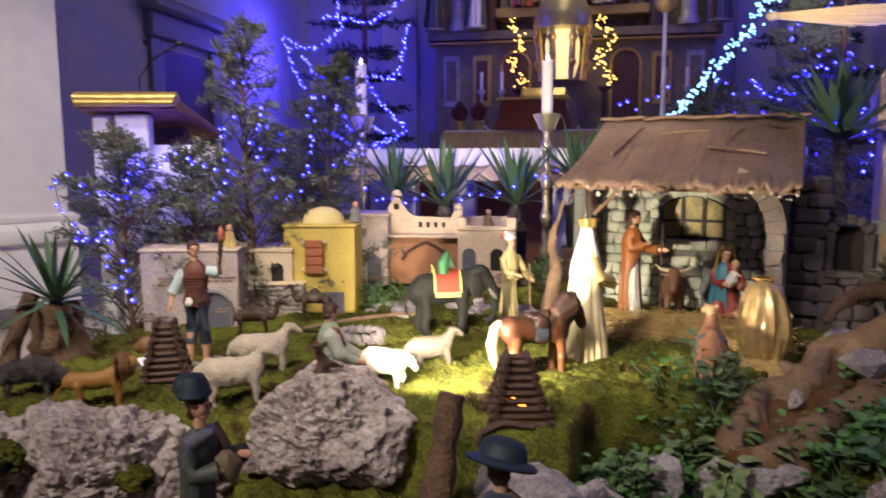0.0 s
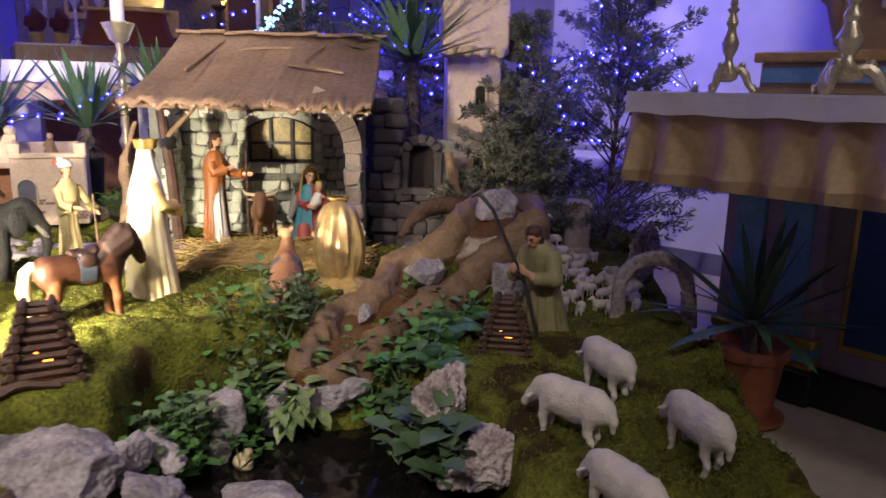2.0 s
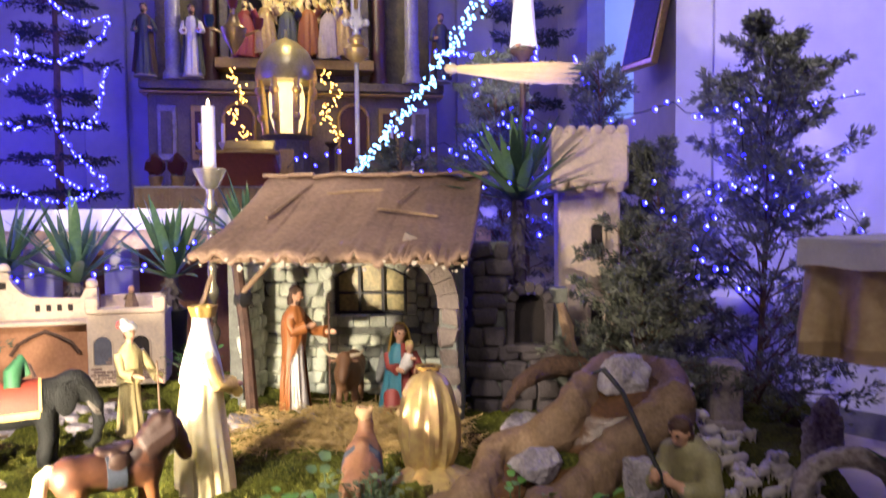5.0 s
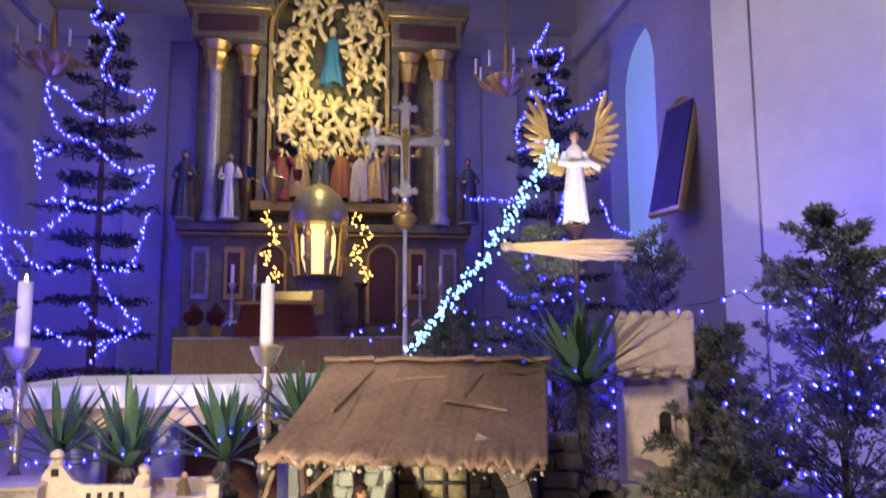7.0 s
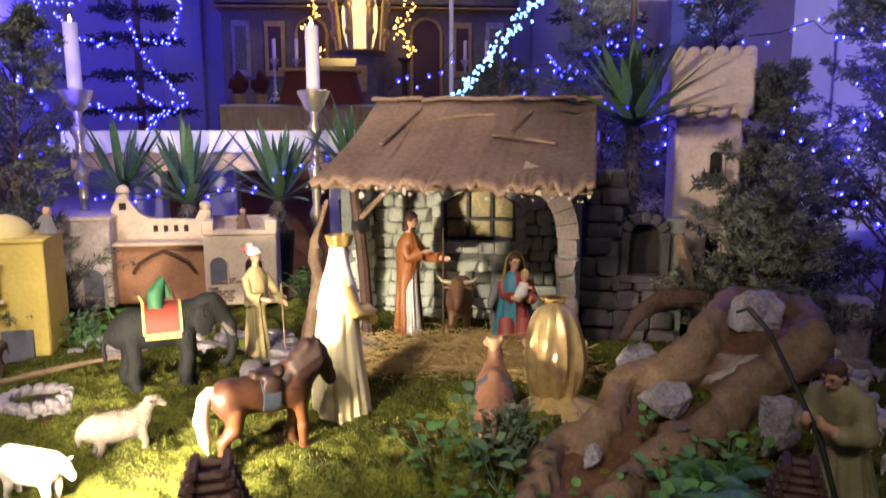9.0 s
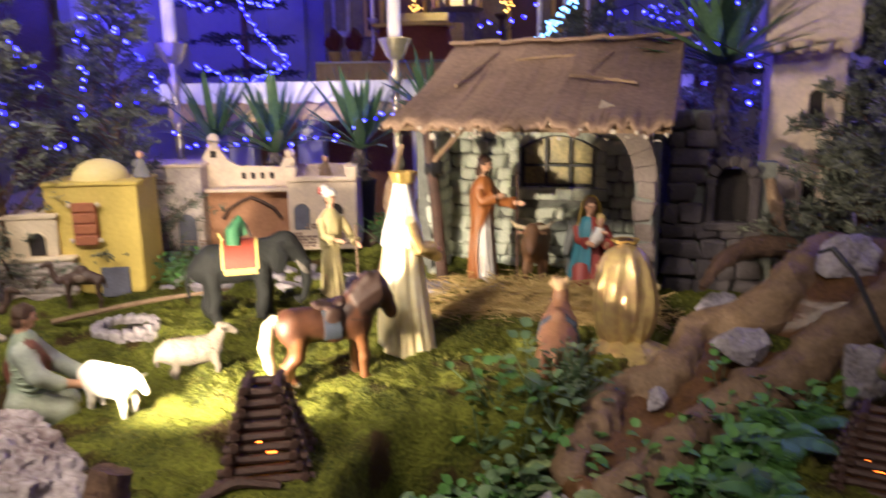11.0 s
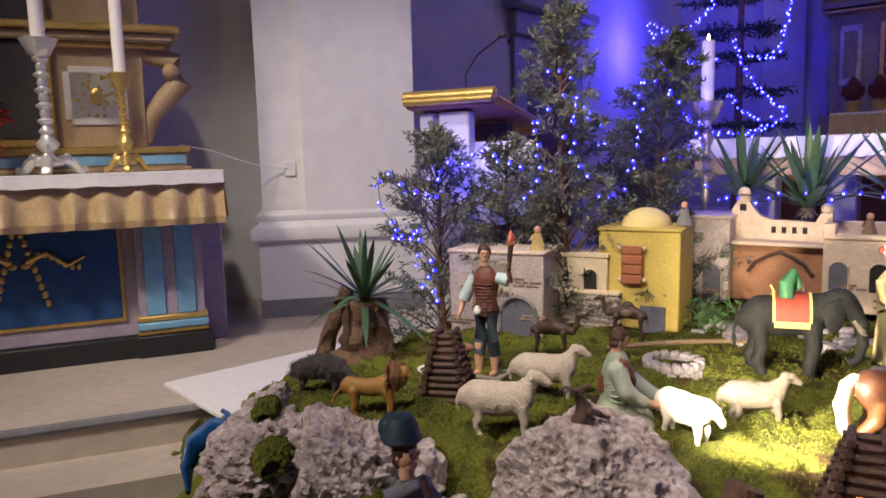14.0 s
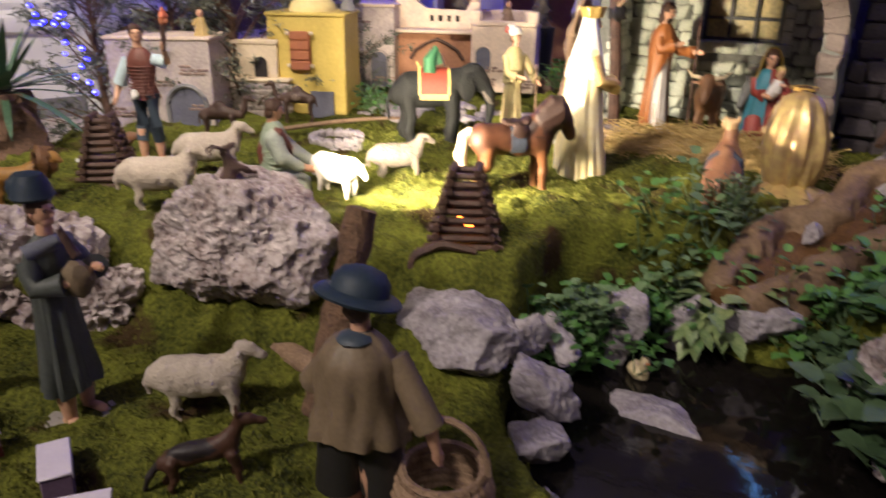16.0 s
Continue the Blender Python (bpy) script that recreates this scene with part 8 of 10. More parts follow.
part("saucer", Form().lathe([(0.10, 0), (0.13, 0.012), (0.132, 0.025), (0.11, 0.02)], 32), TERRA, pt)
part("trunk", Form().tube([(0, 0, 0.24), (0, 0, 0.36)], [0.03, 0.035], 10), mat_trunk, pt)
rosette(pt, (0, 0, 0.34), 0.37, 30, 15, 0, 82)

# blue strings on the junipers


def wind(c, h0, h1, r, turns, n=40, ph=0.0):
    return [(c[0] + r * (1 - 0.6 * k / n) * math.cos(ph + turns * 6.28 * k / n), c[1] + r * (1 - 0.6 * k / n) * math.sin(ph + turns * 6.28 * k / n), h0 + (h1 - h0) * k / n) for k in range(n + 1)]


string_lights("light_string", [[(-1.12, 2.90, 1.36), (-1.06, 2.90, 1.36), (-1.02, 2.92, 1.32), (-0.99, 2.92, 1.23), (-1.0, 2.90, 1.17), (-1.02, 2.90, 1.12), (-0.98, 2.9, 1.01), (-0.95, 2.92, 0.92)], [(-1.11, 2.9, 1.23), (-1.17, 2.88, 1.17), (-1.15, 2.88, 1.09), (-1.14, 2.88, 1.01), (-1.15, 2.88, 0.93), (-1.22, 2.88, 0.84)], [(-1.2, 3.2, 1.3), (-1.0, 3.2, 1.1), (-1.25, 3.15, 0.95)]], 0.042, BLUEBULB, 0.0082, "string of blue bulbs wound round the slender juniper", 0.010)
string_lights("light_string", [[(-0.9, 3.4, 1.39), (-0.85, 3.4, 1.32), (-0.79, 3.4, 1.24), (-0.75, 3.4, 1.19)], [(-0.89, 3.35, 1.38), (-0.93, 3.35, 1.33), (-0.94, 3.35, 1.25), (-0.91, 3.33, 1.18), (-0.94, 3.33, 1.07), (-0.94, 3.33, 1.01), (-0.97, 3.33, 0.89), (-1.04, 3.33, 0.84), (-1.13, 3.33, 0.82)], [(-0.8, 3.55, 1.2), (-0.7, 3.5, 1.05), (-0.85, 3.4, 0.98)]], 0.045, BLUEBULB, 0.0084, "string of blue bulbs wound round the grey-green juniper", 0.010, 2)
string_lights("light_string", [[(-1.76, 2.6, 0.96), (-1.64, 2.6, 0.91), (-1.54, 2.6, 0.88), (-1.42, 2.58, 0.89), (-1.44, 2.58, 0.97), (-1.38, 2.58, 0.99), (-1.29, 2.6, 1.01), (-1.23, 2.6, 1.07), (-1.12, 2.6, 1.0), (-1.03, 2.65, 0.97)], [(-1.76, 2.58, 0.96), (-1.72, 2.55, 0.88), (-1.71, 2.55, 0.82), (-1.63, 2.55, 0.75), (-1.65, 2.55, 0.68), (-1.49, 2.55, 0.76)], [(-1.49, 2.52, 0.76), (-1.48, 2.5, 0.63), (-1.39, 2.5, 0.61), (-1.44, 2.5, 0.55), (-1.38, 2.5, 0.51), (-1.37, 2.5, 0.45)]], 0.048, BLUEBULB, 0.0082, "string of blue bulbs over the low juniper", 0.010, 3)
string_lights("light_string", [[(1.8, 2.8, 1.17), (1.76, 2.8, 1.09), (1.83, 2.78, 1.03), (1.94, 2.78, 1.12), (2.06, 2.78, 1.16), (2.01, 2.78, 1.07), (1.94, 2.76, 0.91), (1.93, 2.76, 0.85), (1.98, 2.76, 0.82), (2.04, 2.76, 0.85), (2.11, 2.76, 0.79), (2.18, 2.76, 0.79)], [(2.06, 2.8, 1.16), (2.22, 2.78, 1.06), (2.28, 2.78, 1.05), (2.44, 2.78, 1.17), (2.51, 2.78, 1.12), (2.44, 2.76, 1.07), (2.53, 2.76, 1.02)], [(1.79, 3.1, 1.42), (1.89, 3.1, 1.43), (2.01, 3.08, 1.47), (2.06, 3.08, 1.43), (2.15, 3.06, 1.42), (2.27, 3.06, 1.46), (2.33, 3.06, 1.47), (2.5, 3.06, 1.46), (2.75, 3.0, 1.50)], [(2.14, 2.85, 1.44), (2.15, 2.85, 1.32), (2.16, 2.85, 1.21), (2.24, 2.85, 1.09), (2.31, 2.85, 1.19), (2.55, 2.85, 1.3)], [(2.3, 3.3, 1.3), (2.6, 3.0, 1.2), (2.7, 2.9, 0.95), (2.5, 2.8, 0.8)]], 0.06, BLUEBULB, 0.0086, "string of blue bulbs over the large juniper", 0.012, 4)
string_lights("light_string", [[(-0.80, 3.80, 0.86), (-0.65, 3.76, 0.80), (-0.52, 3.78, 0.80), (-0.36, 3.74, 0.84), (-0.2, 3.78, 0.83), (0.0, 3.76, 0.85), (0.10, 3.80, 0.92), (0.28, 3.9, 0.96)]], 0.05, BLUEBULB, 0.0082, "string of blue bulbs along the row of yuccas", 0.012, 5)
string_lights("light_string", [[(0.54, 4.1, 1.28), (0.61, 4.1, 1.36), (0.71, 4.1, 1.30), (0.78, 4.1, 1.37), (0.85, 4.1, 1.47)], [(1.02, 4.1, 1.53), (1.17, 4.1, 1.38), (1.31, 4.1, 1.41), (1.41, 4.1, 1.34), (1.61, 4.1, 1.38)], [(1.16, 4.1, 1.23), (1.32, 4.1, 1.25), (1.49, 4.1, 1.47), (1.71, 4.1, 1.58), (1.87, 4.1, 1.48), (1.88, 4.1, 1.38), (1.91, 4.1, 1.29)], wind((1.62, 4.2), 1.0, 1.85, 0.28, 3), [(1.55, 3.3, 0.95), (1.6, 3.25, 1.1), (1.4, 3.3, 1.2)]], 0.075, BLUEBULB, 0.0085, "string of blue bulbs in the greenery behind the stable", 0.015, 6)


def flat_runs(y, runs):
    """Runs of (x, z), hung a little in front of and behind the depth y."""
    return [[(x, y + 0.12 * math.sin(3 * x + 2 * z), z) for x, z in run] for run in runs]


string_lights("light_string", flat_runs(11.0, [
    [(-2.97, 6.27), (-2.90, 5.98), (-3.04, 5.82), (-2.83, 5.73), (-2.58, 5.87), (-2.78, 5.68), (-2.72, 5.50), (-2.85, 5.31), (-2.86, 5.05), (-2.64, 4.88), (-2.38, 4.79), (-2.12, 4.83)],
    [(-2.12, 4.83), (-2.27, 4.56), (-2.50, 4.41), (-2.82, 4.34), (-3.11, 4.46), (-3.30, 4.68), (-3.52, 4.85), (-3.48, 4.53), (-3.34, 4.18), (-3.13, 4.01), (-2.94, 4.04), (-2.77, 3.85), (-2.60, 3.70), (-2.42, 3.62), (-2.12, 3.74)],
    [(-2.12, 3.74), (-2.20, 3.46), (-2.44, 3.19), (-2.75, 3.06), (-3.03, 3.16), (-3.28, 3.20), (-3.53, 3.22)]]), 0.050, BLUEBULB, 0.023, "blue bulbs hung in swags on the tall fir", 0.016, 7, group="fir lights")
string_lights("light_string", flat_runs(10.9, [
    [(-3.57, 3.49), (-3.60, 3.98), (-3.41, 3.78), (-3.24, 3.94)], [(-3.20, 3.42), (-3.18, 3.01), (-3.42, 2.86), (-3.63, 2.72), (-3.85, 2.74), (-4.08, 2.91), (-3.97, 2.58), (-3.84, 2.25), (-3.72, 2.09)],
    [(-3.80, 2.62), (-3.60, 2.34), (-3.38, 2.23), (-3.11, 2.25)], [(-2.89, 2.58), (-2.77, 2.16), (-2.62, 1.92), (-2.37, 1.66), (-2.18, 1.54), (-2.17, 1.43), (-2.52, 1.27), (-2.77, 0.98)],
    [(-2.09, 3.02), (-2.20, 2.54), (-2.22, 2.30), (-2.39, 2.20), (-2.67, 2.30)], [(-2.98, 1.81), (-2.76, 1.55), (-2.53, 1.41)], [(-3.44, 1.46), (-3.05, 1.28), (-2.66, 1.23), (-2.35, 1.43)]]), 0.052, BLUEBULB, 0.023, "blue bulbs looped over the lower boughs of the tall fir", 0.016, 17, group="fir lights")
string_lights("light_string", flat_runs(11.0, [
    [(3.65, 6.09), (3.54, 5.83), (3.39, 5.68), (3.89, 5.70), (3.81, 5.47), (3.66, 5.28), (3.94, 5.08), (3.65, 4.96), (3.41, 5.13), (3.54, 4.85), (3.89, 4.68), (4.26, 4.84), (4.56, 5.10)],
    [(3.29, 4.70), (3.14, 4.44), (3.16, 4.09), (3.52, 4.24)], [(2.39, 3.36), (2.70, 3.39), (2.94, 3.33), (3.21, 3.37)], [(3.84, 3.48), (3.80, 3.13), (3.72, 2.93)], [(4.48, 3.42), (4.60, 3.07), (4.84, 2.87), (4.99, 2.90)],
    [(2.84, 2.15), (3.10, 1.85), (3.44, 1.92), (3.49, 2.18), (4.00, 2.12)]]), 0.050, BLUEBULB, 0.023, "blue bulbs hung in swags on the second tall fir", 0.016, 8, group="fir lights")
STAR0, STAR1 = Vector((0.84, 4.0, 1.235)), Vector((1.60, 4.0, 2.30))
string_lights("star_trail", [[STAR0 + (STAR1 - STAR0) * (k / 12) + Vector((0.05, 0, -0.06)) * math.sin(math.pi * k / 12) * 0.6 for k in range(13)]] * 6, 0.034, CYANBULB, 0.0072, "sloping trail of ice-blue bulbs leading to the angel", 0.02, 9)

# ---- church furnishings ----
ma = thing("main_altar", "free-standing altar table with white cloth and pale legs", "altar", pose(0.29, 4.25, 0))
part("top", Form().box((0, 0.45, 1.045), (2.50, 0.90, 0.07), 0, 0.01), OCHREWOOD, ma)
part("cloth", Form().box((0, 0.45, 1.085), (2.62, 0.98, 0.012), 0, 0.004), WHITECLOTH, ma, "white altar cloth")


def skirt(length, z0, z1, folds, amp, n=None, even=False):
    """A pleated hanging strip along x."""
    n = n or folds * 12
    f = Form()
    vs, fs = [], []
    for i in range(n + 1):
        x = length * i / n
        ph = 2 * math.pi * folds * i / n + 1.6 * noise.noise(Vector((x * 4, folds, 0))) + 0.6 * math.sin(i * 0.13)
        q = 0.65 + 0.5 * noise.noise(Vector((x * 5, 3, folds)))
        for k in range(7):
            u = k / 6
            v = 1.0 if even else u
            w = q * math.sin(ph + 0.5 * noise.noise(Vector((x * 9, v * 2, 5)))) + 0.25 * noise.noise(Vector((x * 22, v * 3, 1)))
            vs.append((x, -0.012 - amp * (1.0 if even else 0.25 + 0.75 * u) * (1 + w), z1 - (z1 - z0) * u + (min(0.006, amp) * w if k == 6 else 0)))
    for i in range(n):
        for k in range(6):
            a = 7 * i + k
            fs.append((a, a + 7, a + 8, a + 1))
    return f.add(vs, fs)


part("cloth_drop", skirt(2.62, 0.99, 1.088, 22, 0.006), WHITECLOTH, ma, "white lace drop", m=pose(-1.31, -0.04, 0))
part("frontal", skirt(2.56, 0.90, 1.0, 18, 0.008), TANCLOTH, ma, "tan frontal below the lace", m=pose(-1.28, -0.02, 0))
for x in (-1.0, -0.62, 0.0, 0.62, 1.0):
    part("leg", Form().box((x, 0.25, 0.52), (0.14, 0.14, 1.0), 0, 0.008), PLASTER, ma)
part("back_panel", Form().box((0, 0.75, 0.5), (2.2, 0.05, 0.98), 0, 0.004), RUSTWALL, ma, "red-brown panel in shade")
part("step", Form().box((0, 0.3, 0.03), (2.6, 1.2, 0.06), 0, 0.01), STONEFLOOR, ma)


OLDGILT = mat("silvered brass", (0.70, 0.63, 0.46), (0.50, 0.42, 0.26), 0.25, metal=0.7, scale=25, bump=0.2)


def candlestick(m, h, candle_h, r, metal, label, cr=0.03, lit=True):
    t = thing("candlestick", label, "candlestick", m, "candlesticks")
    prof = [(0.025, 0.035), (0.055, 0.045), (0.062, 0.06), (0.040, 0.078), (0.024, 0.095), (0.020, 0.11), (0.042, 0.135), (0.048, 0.155), (0.030, 0.18), (0.022, 0.20), (0.034, 0.215), (0.018, 0.24)]
    n = 5
    for k in range(n):
        z = 0.24 + (h - 0.30) * k / n
        dz = (h - 0.30) / n
        prof += [(0.018, z + dz * 0.1), (0.032, z + dz * 0.3), (0.034, z + dz * 0.4), (0.016, z + dz * 0.6), (0.022, z + dz * 0.8)]
    prof += [(0.028, h - 0.10), (0.045, h - 0.085), (0.055, h - 0.06), (0.072, h - 0.026), (0.078, h - 0.010), (0.062, h - 0.004), (0.03, h)]
    part("stem", Form().lathe([(q * r, z) for q, z in prof], 20, 0, fold=6, amp=0.02), metal, t)
    for k in range(3):
        a = 2 * math.pi * k / 3 + 0.5
        ray_ = lambda q, z: (q * r * math.cos(a), q * r * math.sin(a), z)
        f = Form().tube([ray_(0.03, 0.07), ray_(0.07, 0.075), ray_(0.10, 0.055), ray_(0.115, 0.03), ray_(0.14, 0.015), ray_(0.16, 0.024)], [0.020 * r, 0.026 * r, 0.024 * r, 0.020 * r, 0.022 * r, 0.016 * r], 8)
        f.ball(ray_(0.075, 0.085), 0.022 * r, 0, 8)
        f.ball(ray_(0.145, 0.012), (0.022 * r, 0.022 * r, 0.012), 0, 8)
        part("foot", f, metal, t)
    c = part("candle", Form().lathe([(cr, h - 0.005), (cr, h + candle_h), (cr * 0.6, h + candle_h - 0.004)], 20), WAX, t, "thick white candle")
    if lit:
        part("flame", Form().lathe([(0.004, 0), (0.009, 0.012), (0.005, 0.028), (0.001, 0.036)], 8, 0, (0, 0, h + candle_h)), FLAME, c)
    return t


candlestick(pose(-0.865, 4.02, 0.0), 1.28, 0.285, 1.0, OLDGILT, "tall gilt candlestick with a lit white candle beside the altar", 0.031)
candlestick(pose(0.192, 4.02, 0.0), 1.28, 0.28, 1.0, OLDGILT, "tall gilt candlestick with a lit white candle before the altar", 0.031)

# lectern with gilt rim
lc = thing("lectern", "white lectern with gilt-edged slanted top and red side", "lectern", pose(-1.66, 2.98, 0.0, 0, 0, 12))
part("top", Form().box((0, 0.34, 1.225), (0.46, 0.76, 0.05), 0, 0.012, pose(0, 0, 0, -9, 0, 0)), RUSTWALL, lc, "dark red slanted top")
part("rim", Form().tube([(-0.235, -0.03, 1.302), (-0.225, -0.03, 1.304), (0.225, -0.03, 1.304), (0.235, -0.03, 1.302)], [0.016, 0.032, 0.032, 0.016], 12), GOLD, lc, "gilt front rim")
part("rim", Form().tube([(-0.22, -0.05, 1.285), (0.22, -0.05, 1.285)], 0.018, 10), GOLD, lc)
for x in (-0.14, 0.0):
    part("column", Form().box((x, 0.05, 0.62), (0.07 if x else 0.15, 0.08, 1.24), 0, 0.008), PLASTER, lc)
part("backing", Form().box((0.06, 0.30, 0.60), (0.20, 0.10, 1.18), 0, 0.006), DARKWOOD, lc)
part("cloth", skirt(0.30, 0.72, 1.10, 4, 0.014), WHITECLOTH, lc, "white cloth hung behind", m=pose(0.06, 0.10, 0))
part("microphone", Form().tube([(-0.02, 0.2, 1.30), (-0.02, 0.2, 1.42), (0.06, 0.16, 1.50), (0.20, 0.10, 1.56)], 0.004, 6).ball((0.21, 0.095, 1.565), (0.022, 0.012, 0.012), 0, 8), BLACK, lc, "thin gooseneck microphone")
part("base", Form().box((0, 0.15, 0.03), (0.5, 0.45, 0.06), 0, 0.01), GREYSTONE, lc)


def side_altar(m, inner, label):
    """A painted side altar. inner: +1 where it lies at x < 0 with its inner corner at 0, -1 where it lies at x > 0."""
    t = thing("side_altar", label, "altar", m, "side altars")
    X = lambda x: -inner * x
    L = 1.75
    D = 0.10 if inner > 0 else 0.30

    def blk(nm, x0, x1, y0, y1, z0, z1, mm, bev=0.006, lab="", par=None):
        return part(nm, Form().box(((X(x0) + X(x1)) / 2, (y0 + y1) / 2, (z0 + z1) / 2), (abs(x1 - x0), y1 - y0, z1 - z0), 0, bev), mm, par or t, lab)

    blk("plinth", -0.02, L, -0.03 + D, 0.8, 0.0, 0.115, BLACK)
    blk("plinth", -0.03, 0.36, -0.06 + D, 0.75, 0.002, 0.118, BLACK)
    blk("body", 0.0, L, 0.02 + D, 0.8, 0.115, 0.96, LILAC, lab="lilac marbled body")
    pil = blk("pier", 0.0, 0.34, -0.03 + D, 0.5, 0.118, 0.80, LILAC)
    for z0, z1 in ((0.118, 0.15), (0.15, 0.19), (0.19, 0.225), (0.72, 0.75), (0.75, 0.80)):
        blk("moulding", -0.012 + 0.3 * (0.225 - min(z0, 0.225)) * 0, 0.352, -0.045 + D - 0.02 * (z0 == 0.15), 0.5, z0, z1, PALEBLUE if z0 in (0.15, 0.75) else GOLD, 0.008, par=pil)
    for x0 in (0.045, 0.20):
        blk("pilaster", x0, x0 + 0.10, -0.042 + D, 0.3, 0.225, 0.72, PALEBLUE, lab="pale blue pilaster")
    fr = blk("frame", 0.40, L - 0.1, 0.005 + D, 0.4, 0.20, 0.86, GOLD)
    blk("panel", 0.42, L - 0.12, 0.0 + D, 0.4, 0.225, 0.84, ALTARBLUE, 0.002, "deep blue panel", fr)
    f = Form()
    cx = X(0.88)
    for s in (-1, 1):
        for k in range(9):
            a = k * 0.55
            f.ball((cx + s * (0.03 + 0.030 * k), -0.006, 0.54 + 0.07 * math.sin(a) * (1 - k / 12)), (0.024 - 0.0015 * k, 0.012, 0.018), 0, 8)
            f.ball((cx + s * (0.02 + 0.012 * k), -0.006, 0.70 - 0.045 * k), (0.016, 0.01, 0.022), 0, 6)
        f.tube([(cx + s * 0.03, -0.008, 0.56), (cx + s * 0.13, -0.01, 0.60), (cx + s * 0.22, -0.01, 0.53), (cx + s * 0.30, -0.008, 0.57)], [0.014, 0.012, 0.012, 0.006], 8)
    f.v = [(x, y + D, z) for x, y, z in f.v]
    part("ornament", f, GOLD, fr, "gilt scroll ornament")
    blk("mensa", -0.09, L + 0.05, -0.14, 0.6, 0.94, 0.985, OCHREWOOD)
    blk("cloth", -0.11, L + 0.06, -0.196, 0.58, 0.985, 0.997, WHITECLOTH, 0.004, "white lace cloth")
    x0 = X(L + 0.06) if inner > 0 else X(-0.11)
    part("lace", skirt(L + 0.17, 0.934, 0.998, 9, 0.004), WHITECLOTH, t, "hanging lace edge", m=pose(x0, -0.182, 0))
    part("skirt", skirt(L + 0.17, 0.755, 0.96, 13, 0.045), TANCLOTH, t, "pleated tan satin skirt", m=pose(x0, -0.135, 0))
    part("fringe", skirt(L + 0.17, 0.728, 0.762, 13, 0.0455, even=True), OCHREWOOD, t, m=pose(x0, -0.1365, 0))
    e = X(-0.11)
    part("side_lace", skirt(0.72, 0.922, 0.998, 4, 0.003), WHITECLOTH, t, m=pose(e, -0.15, 0, 0, 0, 90) if inner > 0 else pose(e, 0.57, 0, 0, 0, -90))
    part("side_skirt", skirt(0.72, 0.755, 0.96, 5, 0.02), TANCLOTH, t, m=pose(e - inner * 0.014, -0.15, 0, 0, 0, 90) if inner > 0 else pose(e + 0.014, 0.57, 0, 0, 0, -90))
    # gradine and retable
    gr = blk("gradine", 0.02, L, 0.36, 0.8, 0.997, 1.10, OCHREWOOD, lab="ochre gradine with a pale blue band")
    blk("band", 0.03, L - 0.01, 0.352, 0.7, 1.035, 1.085, PALEBLUE, 0.002, "pale blue painted band", gr)
    blk("moulding", 0.0, L, 0.34, 0.8, 1.10, 1.135, GOLD)
    blk("moulding", 0.0, L, 0.34, 0.8, 0.997, 1.02, OCHREWOOD)
    ret = blk("retable", 0.22, L, 0.45, 0.9, 1.135, 1.80, OCHREWOOD, lab="ochre painted retable")
    blk("moulding", 0.10, L, 0.40, 0.92, 1.68, 1.71, GOLD, par=ret)
    blk("cornice", 0.05, L, 0.36, 0.92, 1.71, 1.76, OCHREWOOD, 0.012, par=ret)
    blk("cornice", 0.02, L, 0.32, 0.92, 1.76, 1.80, GOLD, 0.012, par=ret)
    blk("upper_tier", 0.22, L, 0.45, 0.92, 1.80, 3.4, OCHREWOOD, lab="upper tier of the retable")
    f = Form()
    px = X(0.47)
    for w, h in ((0.32, 0.26), (0.26, 0.32)):
        f.box((px, 0.447, 1.42), (w, 0.02, h), 0, 0.004)
    panel = part("panel", f, mat("cream marbled panel", (0.62, 0.58, 0.50), (0.5, 0.46, 0.4), 0.5, scale=9), ret)
    f = Form()
    rnd = random.Random(5)
    f.ball((px, 0.43, 1.42), (0.03, 0.012, 0.05), 0, 10)
    for k in range(40):
        a, q = rnd.uniform(0, 6.28), rnd.uniform(0.04, 0.13)
        f.ball((px + q * math.cos(a), 0.436, 1.42 + q * math.sin(a) * 0.9), (0.010, 0.008, 0.010), 0, 6)
    part("floral_relief", f, GOLD, panel)
    f = Form()
    f.tube([(X(0.20), 0.5, 1.66), (X(0.04), 0.5, 1.62), (X(0.02), 0.5, 1.50), (X(0.10), 0.5, 1.42), (X(0.20), 0.5, 1.30), (X(0.22), 0.5, 1.16)], [0.05, 0.06, 0.07, 0.06, 0.05, 0.03], 12)
    f.ball((X(0.07), 0.46, 1.56), (0.05, 0.05, 0.05), 0, 10)
    part("console", f, OCHREWOOD, ret, "scrolled console")
    fr2 = blk("picture_frame", 0.68, L, 0.41, 0.6, 1.14, 3.3, GOLD, 0.01, "gilt picture frame")
    blk("painting", 0.74, L, 0.40, 0.5, 1.19, 3.2, mat("dark altar painting", (0.045, 0.038, 0.035), (0.02, 0.018, 0.018), 0.5, scale=3), 0.002, "dark oil painting", fr2)
    if inner > 0:
        blk("socle", -0.16, 0.10, 0.30, 0.8, 0.80, 1.0, OCHREWOOD, 0.01)
    if inner > 0:
        blk("socle", -0.14, 0.08, 0.32, 0.8, 0.0, 0.80, LILAC, 0.01)
    return t


